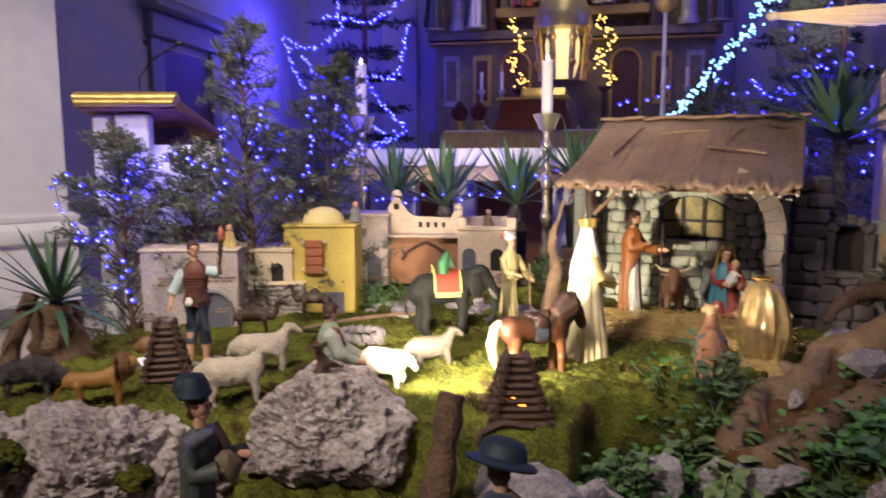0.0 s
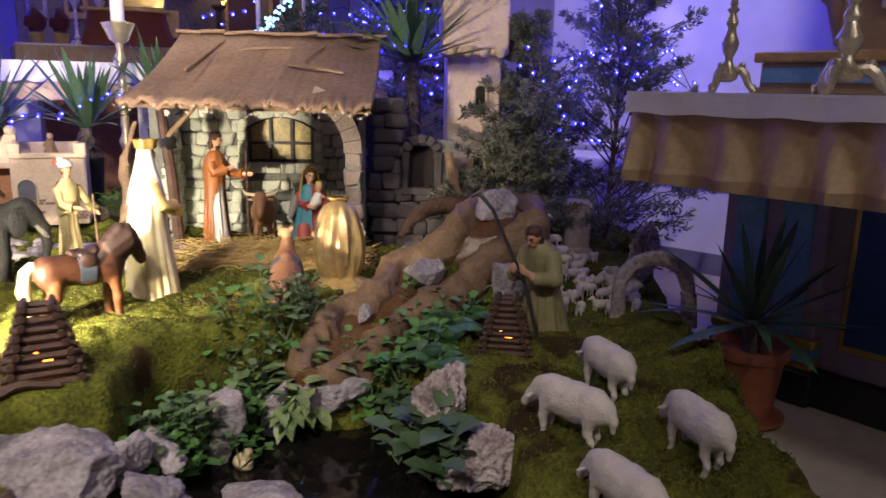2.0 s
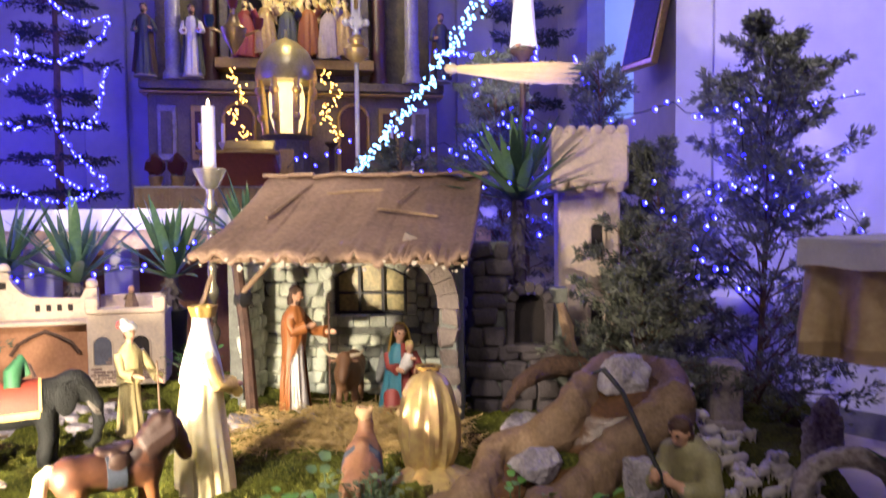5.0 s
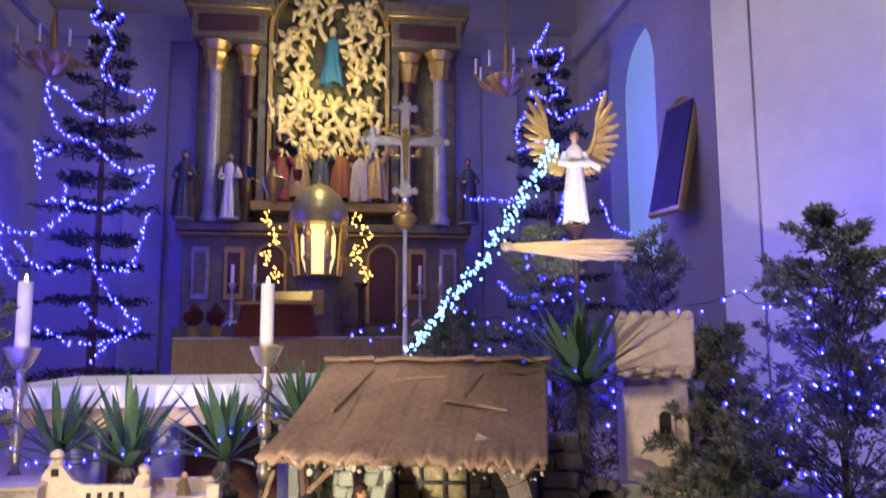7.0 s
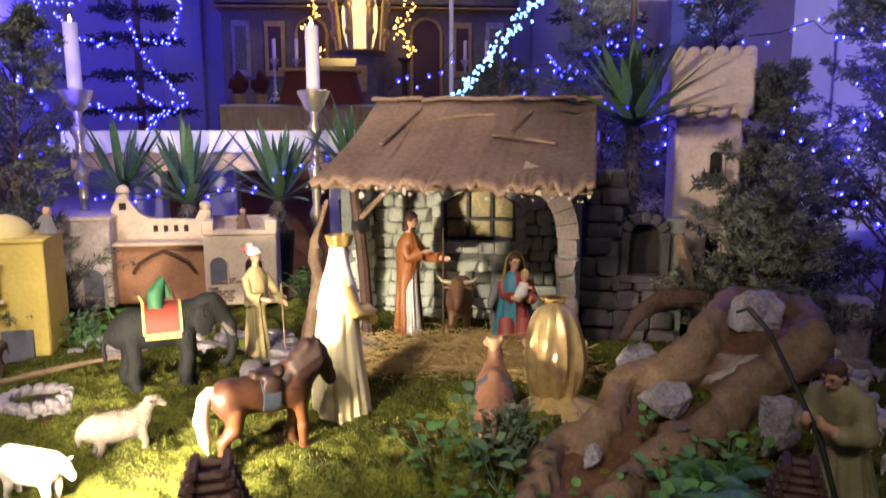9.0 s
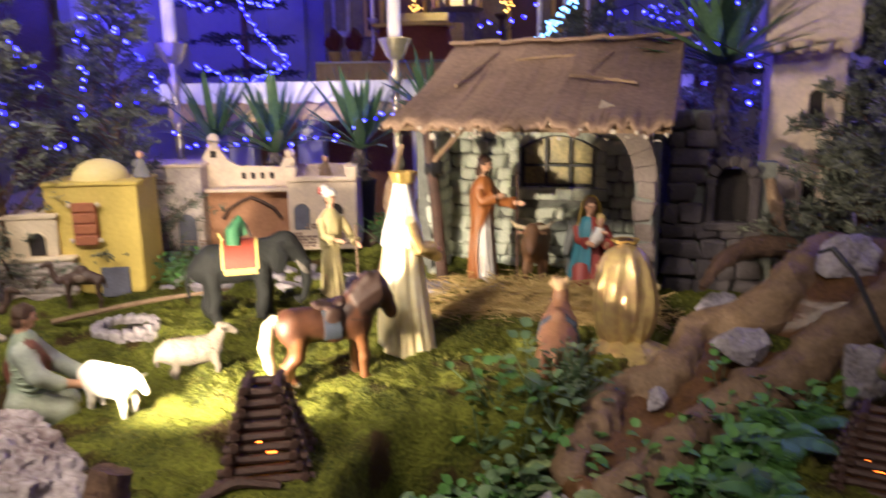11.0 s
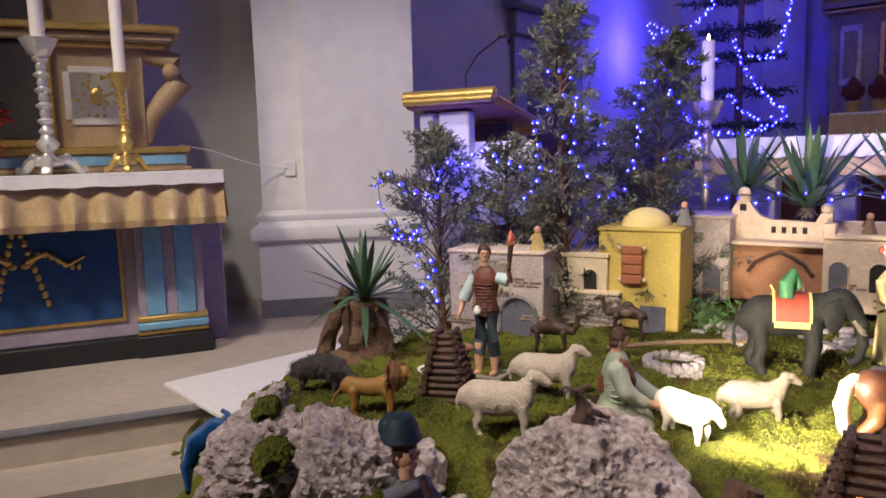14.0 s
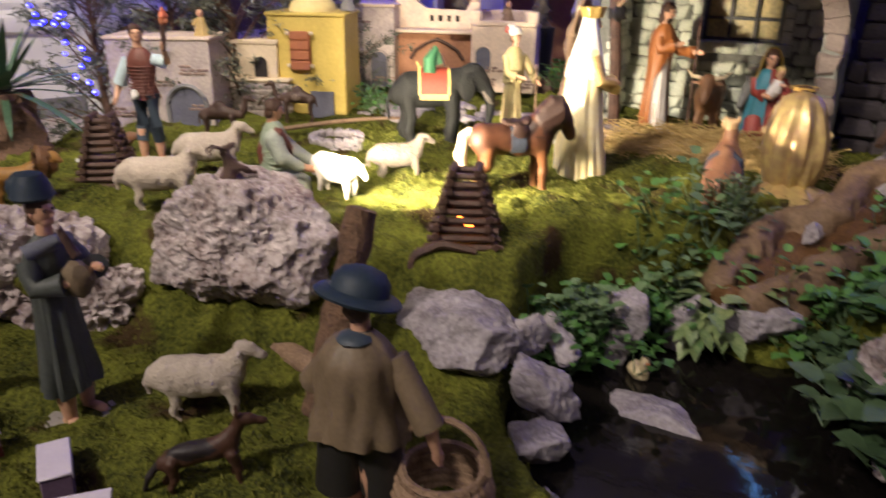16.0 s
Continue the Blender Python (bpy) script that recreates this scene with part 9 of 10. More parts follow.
LEFTM, RIGHTM = pose(-3.06, 2.56, 0, 0, 0, 62), pose(2.02, 2.02, 0.0, 0, 0, -68)
side_altar(LEFTM, 1, "lilac and blue painted side altar with white cloth and tan skirt")
side_altar(RIGHTM, -1, "blue painted side altar with tan satin skirt beside the landscape")
candlestick(LEFTM @ pose(-0.34, 0.12, 0.997), 0.52, 0.75, 0.8, GOLD, "gilt candlestick with tall candle on the side altar", 0.03, False)
candlestick(LEFTM @ pose(-0.70, 0.10, 0.997), 0.68, 0.75, 1.15, SILVER, "tall silvered candlestick on the side altar", 0.034, False)
candlestick(RIGHTM @ pose(0.03, 0.13, 0.997), 0.50, 0.6, 0.55, OLDGILT, "gilt candlestick with three feet on the side altar", 0.03, False)
candlestick(RIGHTM @ pose(0.385, 0.13, 0.997), 0.66, 0.6, 0.8, OLDGILT, "tall silvered candlestick with scrolled feet on the side altar", 0.034, False)
po = thing("poinsettia", "red poinsettia in a red pot on the side altar", "plant", LEFTM @ pose(-0.98, 0.10, 0.997))
REDLEAF = mat("red poinsettia leaf", (0.42, 0.012, 0.02), (0.25, 0.006, 0.012), 0.5, scale=20, bump=0.1, vary=0.4)
part("pot", Form().lathe([(0.055, 0), (0.075, 0.13), (0.08, 0.15), (0.07, 0.14)], 20), REDLEAF, po)
f = Form()
rnd = random.Random(3)
for k in range(60):
    a, e = rnd.uniform(0, 6.28), rnd.uniform(-0.1, 0.9)
    b = Vector((0.05 * math.cos(a), 0.05 * math.sin(a), 0.24 + 0.08 * rnd.random()))
    f.blade(b, b + Vector((math.cos(a), math.sin(a), e)).normalized() * 0.12, 0.06, 0.04, 0 if k % 3 else 1, 3)
part("leaves", f, [REDLEAF, LEAF], po)
slab("wall_side_left", Form().prism([(-4.10, 3.78), (-4.38, 2.95), (-5.7, -0.1), (-7.5, -4.0), (-8.0, -3.8), (-6.2, 0.2), (-4.7, 3.4), (-4.4, 3.95)], 0, 9.9), PLASTER, "white wall behind the side altar", "wall")
slab("wall_side_right", Form().prism([(2.95, 2.42), (4.45, -1.32), (5.6, -4.1), (6.0, -4.0), (4.9, -1.1), (3.7, 2.9)], 0, 9.9), PLASTER, "white wall behind the right side altar", "wall")
solid("cable", Form().tube([LEFTM @ Vector(p) for p in ((-0.05, 0.40, 1.14), (0.12, 0.50, 1.11), (0.32, 0.60, 1.04), (0.50, 0.73, 0.995), (0.645, 0.765, 0.98))], 0.004, 6), WAX, "thin white cable running to the wall socket", "cable")
solid("wall_socket", Form().box((0, 0, 0), (0.08, 0.02, 0.10), 0, 0.01), PLASTER, "white socket box on the pier", "socket", pose(-3.43, 3.492, 0.98, 0, 0, 50))

# processional cross
pc = thing("processional_cross", "silver processional cross with gilt figure on a slim pole", "cross", pose(0.925, 5.04, 0))
part("pole", Form().lathe([(0.02, 0), (0.016, 0.1), (0.014, 2.0)], 12), SILVER, pc)
part("foot", Form().lathe([(0.16, 0), (0.15, 0.03), (0.03, 0.06)], 20), GREYSTONE, pc)
part("knop", Form().lathe([(0.02, 1.98), (0.07, 2.02), (0.08, 2.06), (0.04, 2.09), (0.05, 2.12), (0.02, 2.15)], 20), GOLD, pc)
f = Form()
f.box((0, 0, 2.47), (0.062, 0.03, 0.56), 0, 0.008)
f.box((0, 0, 2.55), (0.40, 0.03, 0.062), 0, 0.008)
for x, z in ((0, 2.765), (0, 2.225), (-0.205, 2.55), (0.205, 2.55)):
    f.box((x, 0, z), (0.085, 0.034, 0.085), 0, 0.01, pose(0, 0, 0, 0, 45, 0))
    for k in range(4):
        a = math.pi / 2 * k
        f.ball((x + 0.062 * math.cos(a), 0, z + 0.062 * math.sin(a)), (0.024, 0.018, 0.024), 0, 10)
        f.ball((x + 0.036 * math.cos(a + 0.785), -0.014, z + 0.036 * math.sin(a + 0.785)), 0.014, 0, 8)
cr = part("cross", f, SILVER, pc)
for sx in (-1, 1):
    for sz in (-1, 1):
        f = Form()
        f.tube([(sx * 0.035, 0, 2.55 + sz * 0.10), (sx * 0.075, 0, 2.55 + sz * 0.095), (sx * 0.095, 0, 2.55 + sz * 0.075), (sx * 0.10, 0, 2.55 + sz * 0.035)], 0.012, 8)
        f.ball((sx * 0.082, 0, 2.55 + sz * 0.082), 0.026, 0, 8)
        part("scroll", f, GOLD, cr, "gilt scroll between the arms")
part("corpus", Form().tube([(0, -0.03, 2.30), (0, -0.03, 2.58)], [0.012, 0.02], 8).ball((0, -0.03, 2.61), 0.02, 0, 8).tube([(-0.13, -0.03, 2.60), (0, -0.03, 2.56), (0.13, -0.03, 2.60)], 0.008, 6), GOLD, cr, "small gilt figure")

# second altar table and missal stand
DARKRED = tint("dark red bloom", (0.12, 0.012, 0.016))
mt = thing("mensa", "high altar table with pale tan pleated cloth", "altar", pose(0.22, 7.5, 0))
part("table", Form().box((0, 0.35, 0.6), (2.3, 0.6, 1.2), 0, 0.01), LILAC, mt)
part("cloth_top", Form().box((0, 0.33, 1.31), (2.4, 0.74, 0.02), 0, 0.006), WHITECLOTH, mt)
part("frontal", skirt(2.4, 0.9, 1.31, 40, 0.012), TANCLOTH, mt, m=pose(-1.2, -0.02, 0))
ms = thing("missal_stand", "red draped stand with an open gilt book", "stand", pose(-0.06, 7.55, 1.32))
part("drape", Form().lathe([(0.40, 0.0), (0.36, 0.15), (0.33, 0.30)], 28, 0, fold=9, amp=0.06, sy=0.5), tint("red velvet", (0.28, 0.07, 0.03), 0.7), ms)
part("book", Form().box((0.1, 0, 0.37), (0.46, 0.30, 0.04), 0, 0.01, pose(0, 0, 0, 20, 0, 0)), GOLD, ms, "open gilt book")
part("desk", Form().box((0, 0.02, 0.31), (0.74, 0.36, 0.03), 0, 0.008), GOLD, ms)
for x in (-0.75, -0.95):
    t = thing("red_flower", "dark red potted flower on the altar table", "plant", pose(x + 0.1, 7.75, 1.32), "altar flowers")
    part("pot", Form().lathe([(0.05, 0), (0.07, 0.1)], 12), GOLD, t)
    part("bloom", Form().ball((0, 0, 0.2), (0.09, 0.08, 0.10), 0, 10, 0.5, x), DARKRED, t)

# high altar retable
DKGREEN = mat("dark olive marbled wood", (0.24, 0.20, 0.12), (0.10, 0.085, 0.055), 0.45, scale=5, bump=0.05)
REDMARB = mat("red marbled panel", (0.11, 0.045, 0.04), (0.06, 0.025, 0.022), 0.4, scale=4)
COLUMN = mat("grey marbled column", (0.46, 0.43, 0.44), (0.22, 0.20, 0.24), 0.35, scale=5)
ra = thing("high_altar", "tall dark green and gilt baroque high altar", "altar", pose(0.30, 13.0, 0))


def rblk(nm, x0, x1, y0, y1, z0, z1, mm, bev=0.015, lab="", par=None):
    return part(nm, Form().box(((x0 + x1) / 2, (y0 + y1) / 2, (z0 + z1) / 2), (x1 - x0, y1 - y0, z1 - z0), 0, bev), mm, par or ra, lab)


rblk("base", -2.5, 2.5, 0.0, 0.7, 0.0, 1.5, DKGREEN)
pd = rblk("predella", -2.4, 2.4, 0.1, 0.7, 1.5, 3.1, DKGREEN)
rblk("cornice", -2.5, 2.5, -0.05, 0.7, 3.1, 3.25, DKGREEN, par=pd)
rblk("gilt_line", -2.5, 2.5, -0.07, 0.5, 3.03, 3.07, GOLD, par=pd)
for s in (-1, 1):
    for x, w in ((2.1, 0.30), (1.55, 0.34)):
        fr = rblk("panel_frame", s * x - w / 2, s * x + w / 2, 0.06, 0.3, 1.95, 2.85, COLUMN if x > 2 else GOLD, par=pd)
        rblk("panel", s * x - w * 0.3, s * x + w * 0.3, 0.045, 0.3, 2.05, 2.75, DKGREEN if x > 2 else REDMARB, 0.005, par=fr)
    f = Form()
    arch_panel(f, s * 0.95, 0.085, 1.55, 0.5, 1.35, 0, 1, 0.03)
    part("side_door", f, [REDMARB, GOLD], pd, "arched dark red door")
    for x in (1.95, 1.40):
        c = part("column", Form().lathe([(0.17, 0), (0.17, 0.1), (0.13, 0.16), (0.125, 0.5), (0.14, 0.55), (0.12, 0.6), (0.115, 2.7), (0.13, 2.75)], 20), COLUMN if x > 1.5 else REDMARB, ra, "marbled column with gilt capital", m=pose(s * x, 0.0 if x > 1.5 else 0.2, 3.25))
        part("capital", Form().lathe([(0.12, 2.62), (0.17, 2.70), (0.15, 2.78), (0.21, 2.92), (0.18, 2.98), (0.27, 3.12)], 24, 0, fold=8, amp=0.22), GOLD, c)
    rblk("entablature", s * 1.7 - 0.62, s * 1.7 + 0.62, -0.25, 0.7, 6.4, 6.95, DKGREEN)
    rblk("entablature_cornice", s * 1.7 - 0.75, s * 1.7 + 0.75, -0.38, 0.7, 6.95, 7.15, DKGREEN)
    rblk("gilt_line", s * 1.7 - 0.70, s * 1.7 + 0.70, -0.34, 0.5, 6.90, 6.95, GOLD)
    rblk("frieze", s * 1.7 - 0.50, s * 1.7 + 0.50, -0.27, 0.5, 6.50, 6.80, REDMARB)
    rblk("back_wing", s * 1.7 - 0.6, s * 1.7 + 0.6, 0.35, 0.6, 3.25, 6.5, DKGREEN)
def arched(nm, half, z0, z1, y0, y1, mm, lab="", par=None, thick=0.0):
    """A round-headed panel, or a frame of that thickness, facing -y."""
    n = 20
    ring = lambda e: [(-half - e, z0)] + [(-(half + e) * math.cos(math.pi * k / n), z1 - half + (half + e) * math.sin(math.pi * k / n)) for k in range(n + 1)] + [(half + e, z0)]
    inner = ring(0)
    g = Form()
    c = len(inner)
    if thick:
        outer = ring(thick)
        g.add([(x, y, z) for y in (y0, y1) for r in (inner, outer) for x, z in r],
              [q for k in range(c - 1) for q in ((k, k + 1, c + k + 1, c + k), (c + k, c + k + 1, 3 * c + k + 1, 3 * c + k), (k + 1, k, 2 * c + k, 2 * c + k + 1), (2 * c + k, 3 * c + k, 3 * c + k + 1, 2 * c + k + 1))])
    else:
        g.add([(x, y0, z) for x, z in inner], [tuple(range(c))])
    return part(nm, g, mm, par or ra, lab, smooth=False)


fr = arched("niche_frame", 0.98, 3.62, 7.62, -0.02, 0.4, GOLD, "gilt round-headed frame of the central relief", None, 0.07)
arched("niche_moulding", 1.08, 3.62, 7.72, 0.04, 0.45, DKGREEN, "", fr, 0.14)
arched("niche_back", 0.98, 3.62, 7.62, 0.18, 0.2, mat("dark gilt ground", (0.12, 0.105, 0.035), (0.03, 0.03, 0.02), 0.5, scale=3, bump=0.3), "", fr)
rblk("attic", -1.3, 1.3, 0.42, 0.7, 3.25, 8.6, DKGREEN)
rblk("sill", -1.3, 1.3, -0.1, 0.5, 3.45, 3.62, GOLD)
rnd = random.Random(9)
PALE = mat("pale gilt carving", (0.88, 0.74, 0.36), (0.70, 0.55, 0.20), 0.4, metal=0.15, scale=8)
CLOUD = Form().ball((0, 0, 0), (0.14, 0.03, 0.09), 0, 10, 0.5, 3).ball((0.1, 0, 0.05), (0.08, 0.03, 0.07), 0, 8, 0.4, 5).mesh("gilt_cloud", [mat("dull green gilt", (0.12, 0.11, 0.04), (0.05, 0.045, 0.018), 0.5, metal=0.3, scale=9)])
CHERUB = []
for k in range(5):
    c = Clay()
    c.limb([(0, 0, -0.12, 0.072), (0.02, -0.03, 0.0, 0.085), (0, 0, 0.10, 0.068)], 0, 1, 0.04)
    c.lump((0.01, -0.04, 0.20), (0.075, 0.075, 0.085), 0, 0.02)
    for s in (-1, 1):
        c.limb([(s * 0.06, 0, 0.08, 0.042), (s * 0.16, -0.05, 0.09 + 0.05 * k * s, 0.036), (s * 0.24, -0.07, 0.20 - 0.07 * ((k + (s > 0)) % 4), 0.028)], 0, 1, 0.02)
        c.limb([(s * 0.04, 0, -0.12, 0.062), (s * (0.09 + 0.02 * k), -0.06, -0.22, 0.05), (s * 0.07, 0.02, -0.36, 0.03)], 0, 1, 0.02)
        c.lump((s * 0.14, 0.05, 0.14), (0.13, 0.025, 0.07), 0, 0.02, pose(0, 0, 0, 0, -35 * s, 0))
    CHERUB.append(c.skin(Form(), 0.022).mesh("carved_cherub", [PALE]))
for row in range(7):
    for col in range(6):
        x, z = -0.82 + 0.30 * col + 0.15 * (row % 2) + rnd.gauss(0, 0.05), 4.45 + 0.44 * row + rnd.gauss(0, 0.06)
        if abs(x) > 0.86 or (abs(x) < 0.34 and 5.7 < z < 6.9) or x * x + max(0, z - 6.64) ** 2 > 0.80:
            continue
        part("carved_cherub", CHERUB[rnd.randrange(5)], None, fr, "pale gilt carved cherub", m=pose(x, 0.0, z, rnd.uniform(-10, 10), rnd.uniform(-30, 30), rnd.uniform(-30, 30)) @ Matrix.Scale(0.80, 4))
        for q in range(3):
            part("gilt_cloud", CLOUD, None, fr, m=pose(x + rnd.gauss(0, 0.2), 0.07, z + rnd.gauss(0, 0.2), 0, rnd.uniform(0, 360), 0))
f = Form()
gown(f, [(0.20, 0.0), (0.19, 0.2), (0.13, 0.5), (0.12, 0.72), (0.13, 0.84), (0.06, 0.95)], 0, 5, 8, 0.2)
carve_head(f, (0, 0, 1.06), 0.16, 0, -10, False, True, 1, 1)
carve_arm(f, (-0.12, 0, 0.86), (-0.22, -0.06, 1.0), (-0.28, -0.08, 1.22), 0.05, 1, 1)
carve_arm(f, (0.12, 0, 0.86), (0.24, -0.06, 0.84), (0.36, -0.10, 0.92), 0.05, 1, 1)
part("relief_figure", f, [TEAL, PALE], fr, "central carved figure in blue mantle", m=pose(0.05, -0.02, 5.72) @ Matrix.Scale(0.92, 4))
for k, x in enumerate((-0.80, -0.48, -0.12, 0.22, 0.55, 0.82)):
    f = Form()
    gown(f, [(0.19, 0.0), (0.18, 0.25), (0.15, 0.5), (0.14, 0.65), (0.06, 0.76)], 0, 70 + k, 7, 0.2)
    carve_head(f, (0, 0, 0.86), 0.15, 25 * (k % 3 - 1), -15, k % 2 == 0, False, 1, 2, seed=k)
    carve_arm(f, (0.12, 0, 0.66), (0.20, -0.08, 0.62 + 0.04 * k), (0.12, -0.16, 0.78), 0.045, 0, 1)
    part("relief_figure", f, [(REDROBE, KINGGOLD, GREYGREEN, BROWNROBE, GREYCLAY, KINGGOLD)[k], PALE, HAIR], fr, m=pose(x, -0.08, 3.62 + 0.05 * (k % 2)))
for x in (-2.35, -1.62, 2.42):
    statue("saint_statue", "dark robed wooden saint statue on the high altar", pose(0.30 + x, 12.8, 3.25), 1.2, GREYGREEN if x != -1.62 else WHITEROBE, DARKWOOD if x != -1.62 else GREYGREEN, ((-1, -0.08, -0.12, 0.6), (1, 0.1, -0.12, 0.62)), beard=True, base=True)
tb = thing("tabernacle", "gilt domed tabernacle with a lit glass case", "tabernacle", pose(0.17, 12.35, 0))
part("pedestal", Form().lathe([(0.45, 0), (0.42, 1.2), (0.36, 1.4), (0.34, 2.2), (0.42, 2.28)], 8), DKGREEN, tb)
part("door", Form().box((0, -0.36, 1.85), (0.22, 0.04, 0.4), 0, 0.02), GOLD, tb)
part("dome", Form().lathe([(0.47, 3.12), (0.49, 3.2), (0.46, 3.38), (0.35, 3.6), (0.18, 3.75), (0.03, 3.82), (0.02, 3.95)], 24), mat("old gilt dome", (0.52, 0.45, 0.22), (0.34, 0.28, 0.12), 0.35, metal=0.5, scale=6), tb, "dull gilt dome")
part("case", Form().lathe([(0.20, 2.35), (0.27, 2.6), (0.28, 2.9), (0.24, 3.1)], 12), glow("lit glass case", (1.0, 0.80, 0.36), 1.1), tb, "glowing glass case")
for k in range(8):
    a = 2 * math.pi * k / 8 + 0.4
    f = Form().tube([(0.36 * math.cos(a), 0.36 * math.sin(a), 2.28), (0.40 * math.cos(a), 0.40 * math.sin(a), 2.7), (0.44 * math.cos(a), 0.44 * math.sin(a), 3.15)], [0.045, 0.06, 0.045], 8)
    f.ball((0.44 * math.cos(a), 0.44 * math.sin(a), 2.95), 0.08, 0, 8)
    f.ball((0.42 * math.cos(a), 0.42 * math.sin(a), 2.55), 0.07, 0, 8)
    part("pillar", f, GOLD, tb)
for x in (-0.56, 0.86):
    solid("garland_stand", Form().lathe([(0.16, 0), (0.15, 0.04), (0.05, 0.10), (0.045, 2.1), (0.11, 2.16), (0.11, 2.19)], 16), DARKWOOD, "dark turned wooden stand under a lit garland", "stand", pose(x, 12.3, 0))
    string_lights("light_garland", [[(x + 0.10 * math.sin(z * 9), 12.3 + 0.08 * math.cos(z * 9), z) for z in np.linspace(2.2, 3.35, 30)]] * 2, 0.045, WARMBULB, 0.016, "hanging garland of warm fairy lights beside the tabernacle", 0.05, int(x * 9) + 20, False, "altar garlands")
sl = thing("sanctuary_lamp", "hanging gilt sanctuary lamp with red and blue glass cups", "lamp", pose(-0.35, 9.5, 3.15))
part("chain", Form().tube([(0.05, 0, 0.30), (0.05, 0, 6.8)], 0.008, 6), GOLD, sl)
part("body", Form().lathe([(0.02, -0.20), (0.06, -0.12), (0.13, 0.0), (0.15, 0.10), (0.08, 0.16), (0.04, 0.28)], 18, 0, (0.05, 0, 0)), GOLD, sl)
for k, (x, z, mm) in enumerate(((-0.22, 0.10, ALTARBLUE), (0.05, 0.32, REDROBE), (0.34, 0.08, REDROBE))):
    cup = part("cup", Form().lathe([(0.035, 0), (0.055, 0.05), (0.06, 0.13), (0.05, 0.13)], 14, 0, (x, -0.05, z)), mm, sl, "coloured glass cup")
    part("arm", Form().tube([(0.05, 0, 0.02), ((x + 0.05) / 2, -0.04, z - 0.06), (x, -0.05, z)], 0.012, 6), GOLD, cup)
for x in (-1.5, -1.15, 1.55, 1.9):
    candlestick(pose(0.3 + x, 12.6, 1.5), 0.7, 0.3, 1.0, SILVER, "slim silver candlestick on the high altar", 0.03, False)

for x in (-3.9, 3.25):
    ch = thing("chandelier", "gilt brass chandelier with white candles", "chandelier", pose(x, 12.0, 5.55), "chandeliers")
    part("stem", Form().lathe([(0.04, -0.15), (0.14, -0.05), (0.10, 0.05), (0.04, 0.2), (0.06, 0.5), (0.02, 0.7)], 14), GOLD, ch)
    part("chain", Form().tube([(0, 0, 0.7), (0, 0, 4.4)], 0.015, 6), GOLD, ch)
    part("bowl", Form().lathe([(0.03, -0.26), (0.10, -0.22), (0.26, -0.10), (0.34, 0.0), (0.36, 0.05), (0.30, 0.04), (0.12, -0.02)], 24, 0, fold=8, amp=0.06), GOLD, ch, "fluted gilt bowl")
    for k in range(8):
        a = 2 * math.pi * k / 8
        arm = part("arm", Form().tube([(0.08 * math.cos(a), 0.08 * math.sin(a), 0), (0.3 * math.cos(a), 0.3 * math.sin(a), -0.12), (0.52 * math.cos(a), 0.52 * math.sin(a), 0.06)], 0.02, 6).lathe([(0.02, 0), (0.06, 0.03), (0.05, 0.05)], 10, 0, (0.52 * math.cos(a), 0.52 * math.sin(a), 0.05)), GOLD, ch)
        part("candle", Form().lathe([(0.022, 0.09), (0.022, 0.38)], 10, 0, (0.52 * math.cos(a), 0.52 * math.sin(a), 0)), WAX, arm)

# door, crucifix and picture on the chancel walls
dw = thing("doorway_surround", "dark stone door surround with a heavy cornice", "door", pose(-4.70, 9.0, 0, 0, 0, 90))
part("jamb", Form().box((-0.75, 0, 1.25), (0.28, 0.12, 2.5), 0, 0.01), GREYSTONE, dw)
part("jamb", Form().box((0.75, 0, 1.25), (0.28, 0.12, 2.5), 0, 0.01), GREYSTONE, dw)
part("door_leaf", Form().box((0, 0.03, 1.2), (1.25, 0.08, 2.4), 0, 0.01), DARKWOOD, dw, "dark wooden door leaf")
part("lintel", Form().box((0, -0.02, 2.65), (1.9, 0.2, 0.3), 0, 0.02), GREYSTONE, dw)
part("cornice", Form().box((0, -0.08, 2.88), (2.15, 0.34, 0.16), 0, 0.04), GREYSTONE, dw)
wp = thing("wall_painting", "framed dark painting above the door", "painting", pose(-4.66, 9.0, 3.9, 0, 0, 90))
part("frame", Form().box((0, 0, 0), (1.0, 0.08, 1.3), 0, 0.02), GOLD, wp)
part("canvas", Form().box((0, -0.045, 0), (0.84, 0.02, 1.14)), ALTARBLUE, wp)
wc = thing("wall_crucifix", "small dark crucifix hanging on the chancel wall", "cross", pose(-4.68, 8.2, 2.3, 0, 0, 90))
part("beams", Form().box((0, 0, 0), (0.05, 0.04, 0.6), 0, 0.008).box((0, 0, 0.12), (0.34, 0.04, 0.05), 0, 0.008), DARKWOOD, wc)
tp = thing("tilted_painting", "gilt-framed violet painting leaning out from the wall", "painting", pose(4.97, 9.55, 3.70) @ pose(0, 0, 0, 0, 12, 0) @ pose(0, 0, 0, 0, 0, -84))
part("frame", Form().box((0, 0, 0), (0.80, 0.10, 1.62), 0, 0.02), GOLD, tp)
part("canvas", Form().box((0, -0.055, 0), (0.66, 0.02, 1.46)), mat("violet canvas", (0.04, 0.03, 0.16), (0.02, 0.015, 0.08), 0.6, scale=4), tp)
part("crest", Form().lathe([(0.25, 0), (0.12, 0.12), (0.03, 0.3)], 12, sy=0.3), GOLD, tp, m=pose(0, 0, 0.81))
for z, h in ((6.9, 0.5),):
    slab("trim_cornice", Form().box((-4.62, 9.2, z), (0.16, 9.0, h), 0, 0.03).box((5.02, 9.2, z), (0.16, 9.0, h), 0, 0.03).box((0.3, 13.68, z), (9.6, 0.14, h), 0, 0.03), DIMPLASTER, "plain moulded cornice round the chancel", "trim")
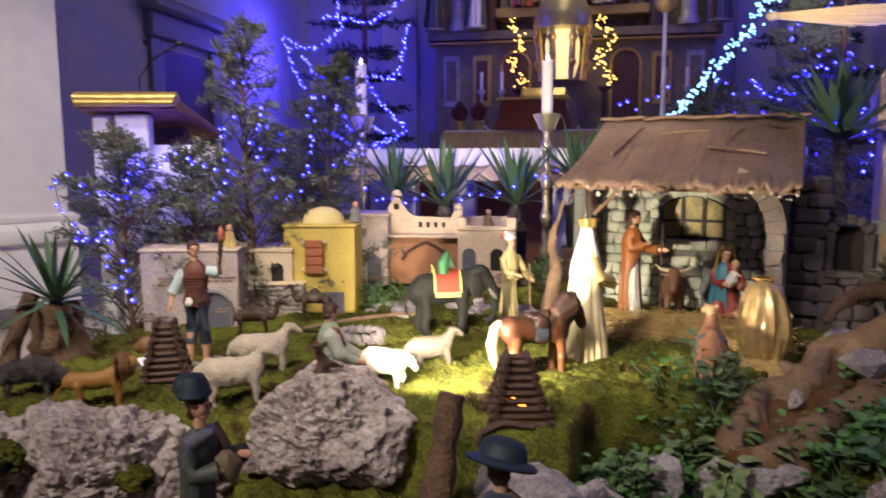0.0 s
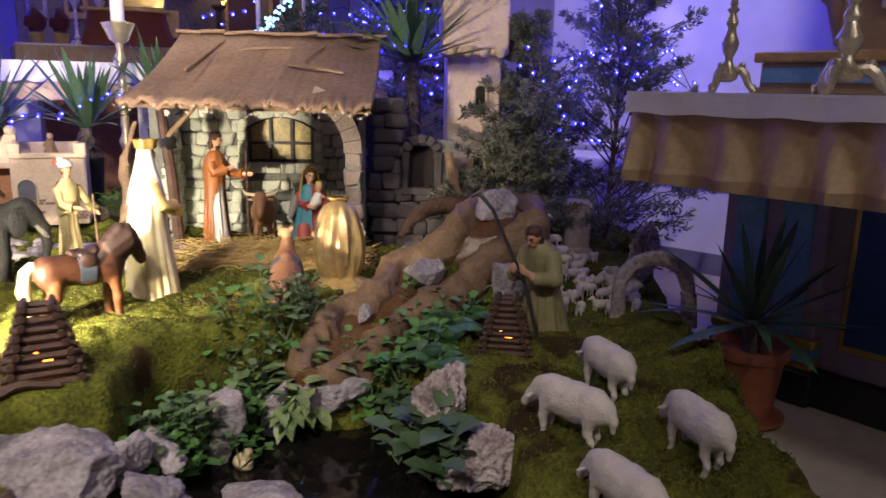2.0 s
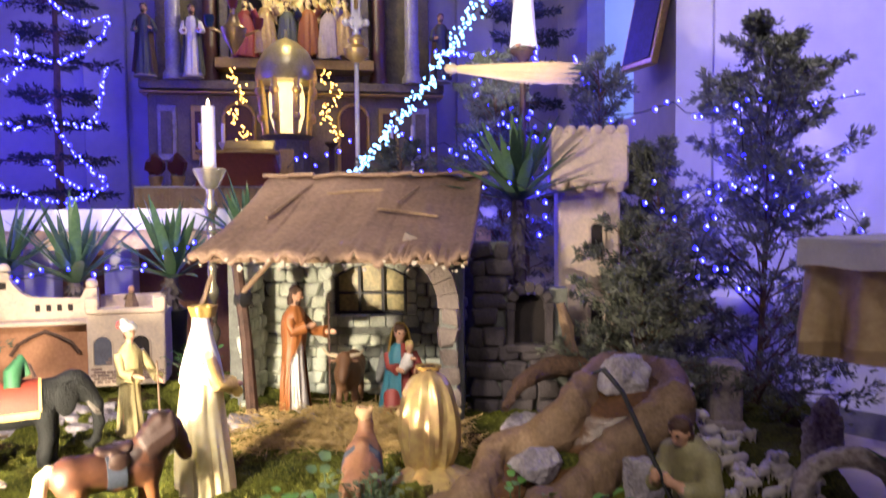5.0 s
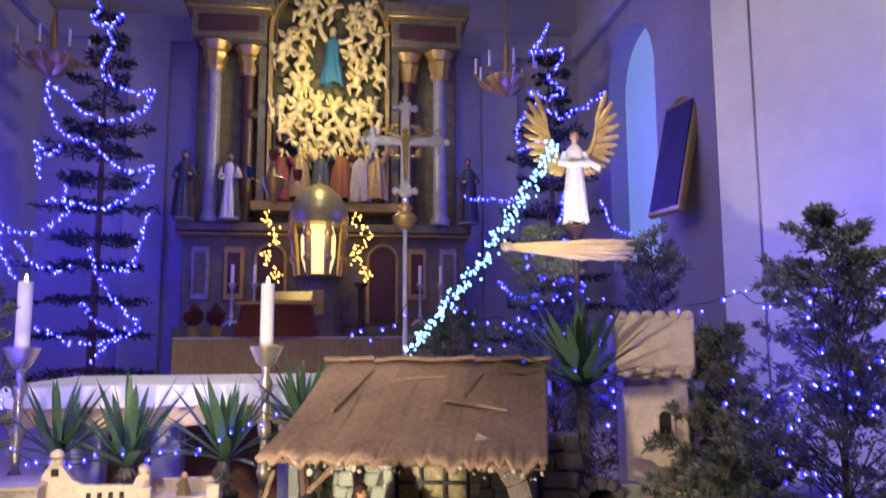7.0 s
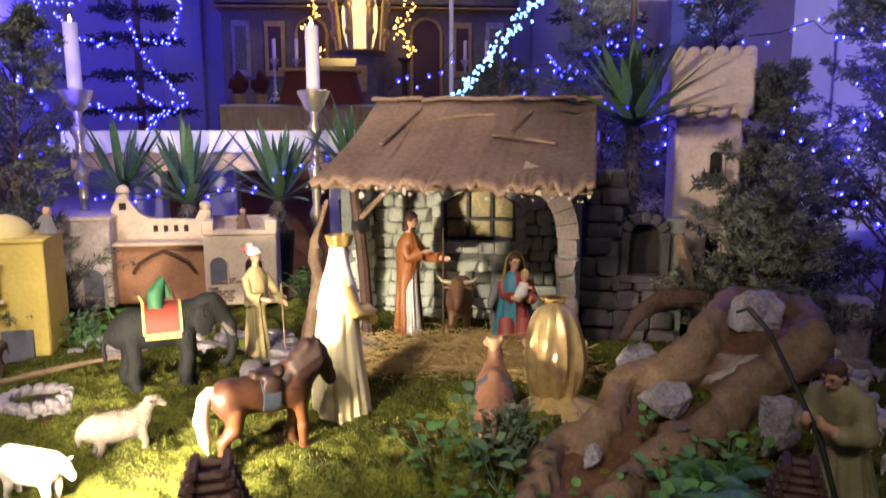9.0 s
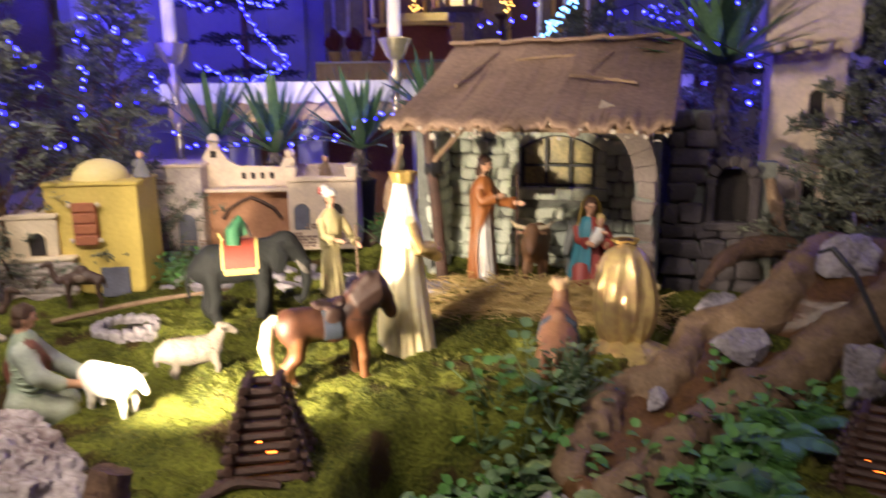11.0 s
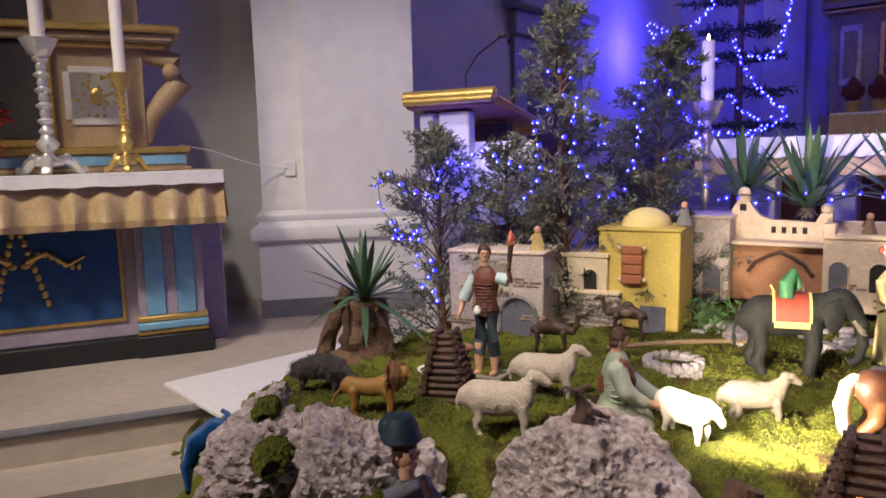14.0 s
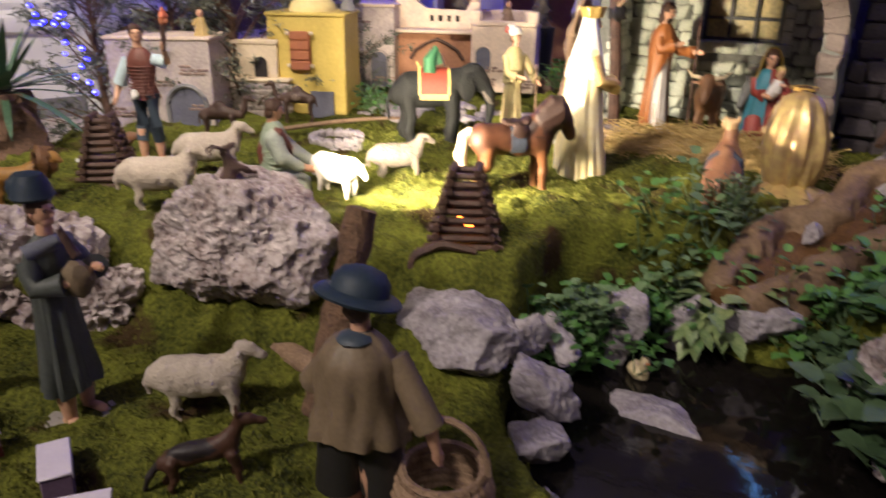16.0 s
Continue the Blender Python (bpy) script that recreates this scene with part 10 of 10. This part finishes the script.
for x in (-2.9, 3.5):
    slab("pilaster_apse", Form().box((x, 13.7, 3.4), (0.7, 0.12, 6.7), 0, 0.02), DIMPLASTER, "flat wall pilaster in the apse", "pilaster")

def wings(f):
    """Two raised wings, each of overlapping thick feathers set along a bent arm."""
    for s in (-1, 1):
        arm = lambda u: Vector((s * (0.06 + 0.20 * math.sin(1.45 * u)), 0.10, 0.66 + 0.34 * u * u + 0.10 * u))
        f.tube([arm(k / 8) for k in range(9)], [0.035, 0.04, 0.04, 0.036, 0.032, 0.028, 0.022, 0.016, 0.008], 8, 7, 0.7)
        for row, (n, y, ln, wd) in enumerate(((13, 0.105, 1.0, 0.062), (10, 0.09, 0.66, 0.056), (8, 0.075, 0.40, 0.05))):
            for k in range(n):
                u = k / (n - 1)
                a = arm(u)
                ang = radians(-62 + 132 * u ** 1.3)
                L = ln * (0.16 + 0.20 * u)
                d = Vector((s * math.cos(ang), 0.05, math.sin(ang)))
                p = Vector((-d.z, 0, d.x)) * wd * 0.5
                top = a + d * L * 0.5 + Vector((0, -0.016, 0))
                f.add([a - p * 0.5, a + d * L * 0.6 - p, a + d * L * 0.92 - p * 0.6, a + d * L, a + d * L * 0.92 + p * 0.6, a + d * L * 0.6 + p, a + p * 0.5, top, a + d * L * 0.5 + Vector((0, 0.012, 0))],
                      [(i, (i + 1) % 7, 7) for i in range(7)] + [((i + 1) % 7, i, 8) for i in range(7)], 7)


# angel with gilt wings, and the comet of straw
an = statue("angel_figure", "white robed angel figure with spread gilt wings", pose(1.69, 4.0, 1.86, 0, 0, -6), 0.50, WHITEROBE, None, ((-1, -0.07, -0.14, 0.62), (1, 0.07, -0.14, 0.60)), base=False, seed=71, mats=(mat("gilt feathers", (0.62, 0.42, 0.16), (0.28, 0.16, 0.05), 0.4, metal=0.5, scale=12, vary=0.4),),
            extra=lambda f: [wings(f)] + [f.tube([(-0.20, -0.17, 0.60), (-0.05, -0.19, 0.57), (0.10, -0.18, 0.60), (0.22, -0.14, 0.55)], 0.03, 8, 0, 0.4)])
solid("angel_post", Form().lathe([(0.12, 0), (0.05, 0.06), (0.02, 0.1), (0.014, 1.80), (0.06, 1.845), (0.06, 1.86)], 14), DARKWOOD, "dark wooden post hidden in the greenery", "post", pose(1.69, 4.02, 0))
f = Form()
rnd = random.Random(6)
for k in range(160):
    a, q = rnd.uniform(0, 6.28), rnd.random() ** 0.5
    L = rnd.uniform(0.35, 0.66)
    f.tube([(1.30 + 0.02 * rnd.random(), 3.9 + 0.012 * math.cos(a) * q, 1.735 + 0.014 * math.sin(a) * q), (1.30 + L, 3.9 + 0.05 * math.cos(a) * q, 1.735 + 0.06 * math.sin(a) * q - 0.01)], 0.0025, 3)
f.ball((1.31, 3.9, 1.735), (0.035, 0.025, 0.025), 0, 8)
solid("straw_comet", f, mat("bright straw", (0.80, 0.62, 0.34), (0.58, 0.42, 0.2), 0.6, scale=30, vary=0.5), "comet with a long tail of pale straw", "comet")
# unseen spot added to brighten the angel
lamp("SPOT", 110, (1.0, 0.92, 0.80), look((1.2, 2.6, 1.5), (1.66, 4.0, 2.02)), 0.03, cone=36)
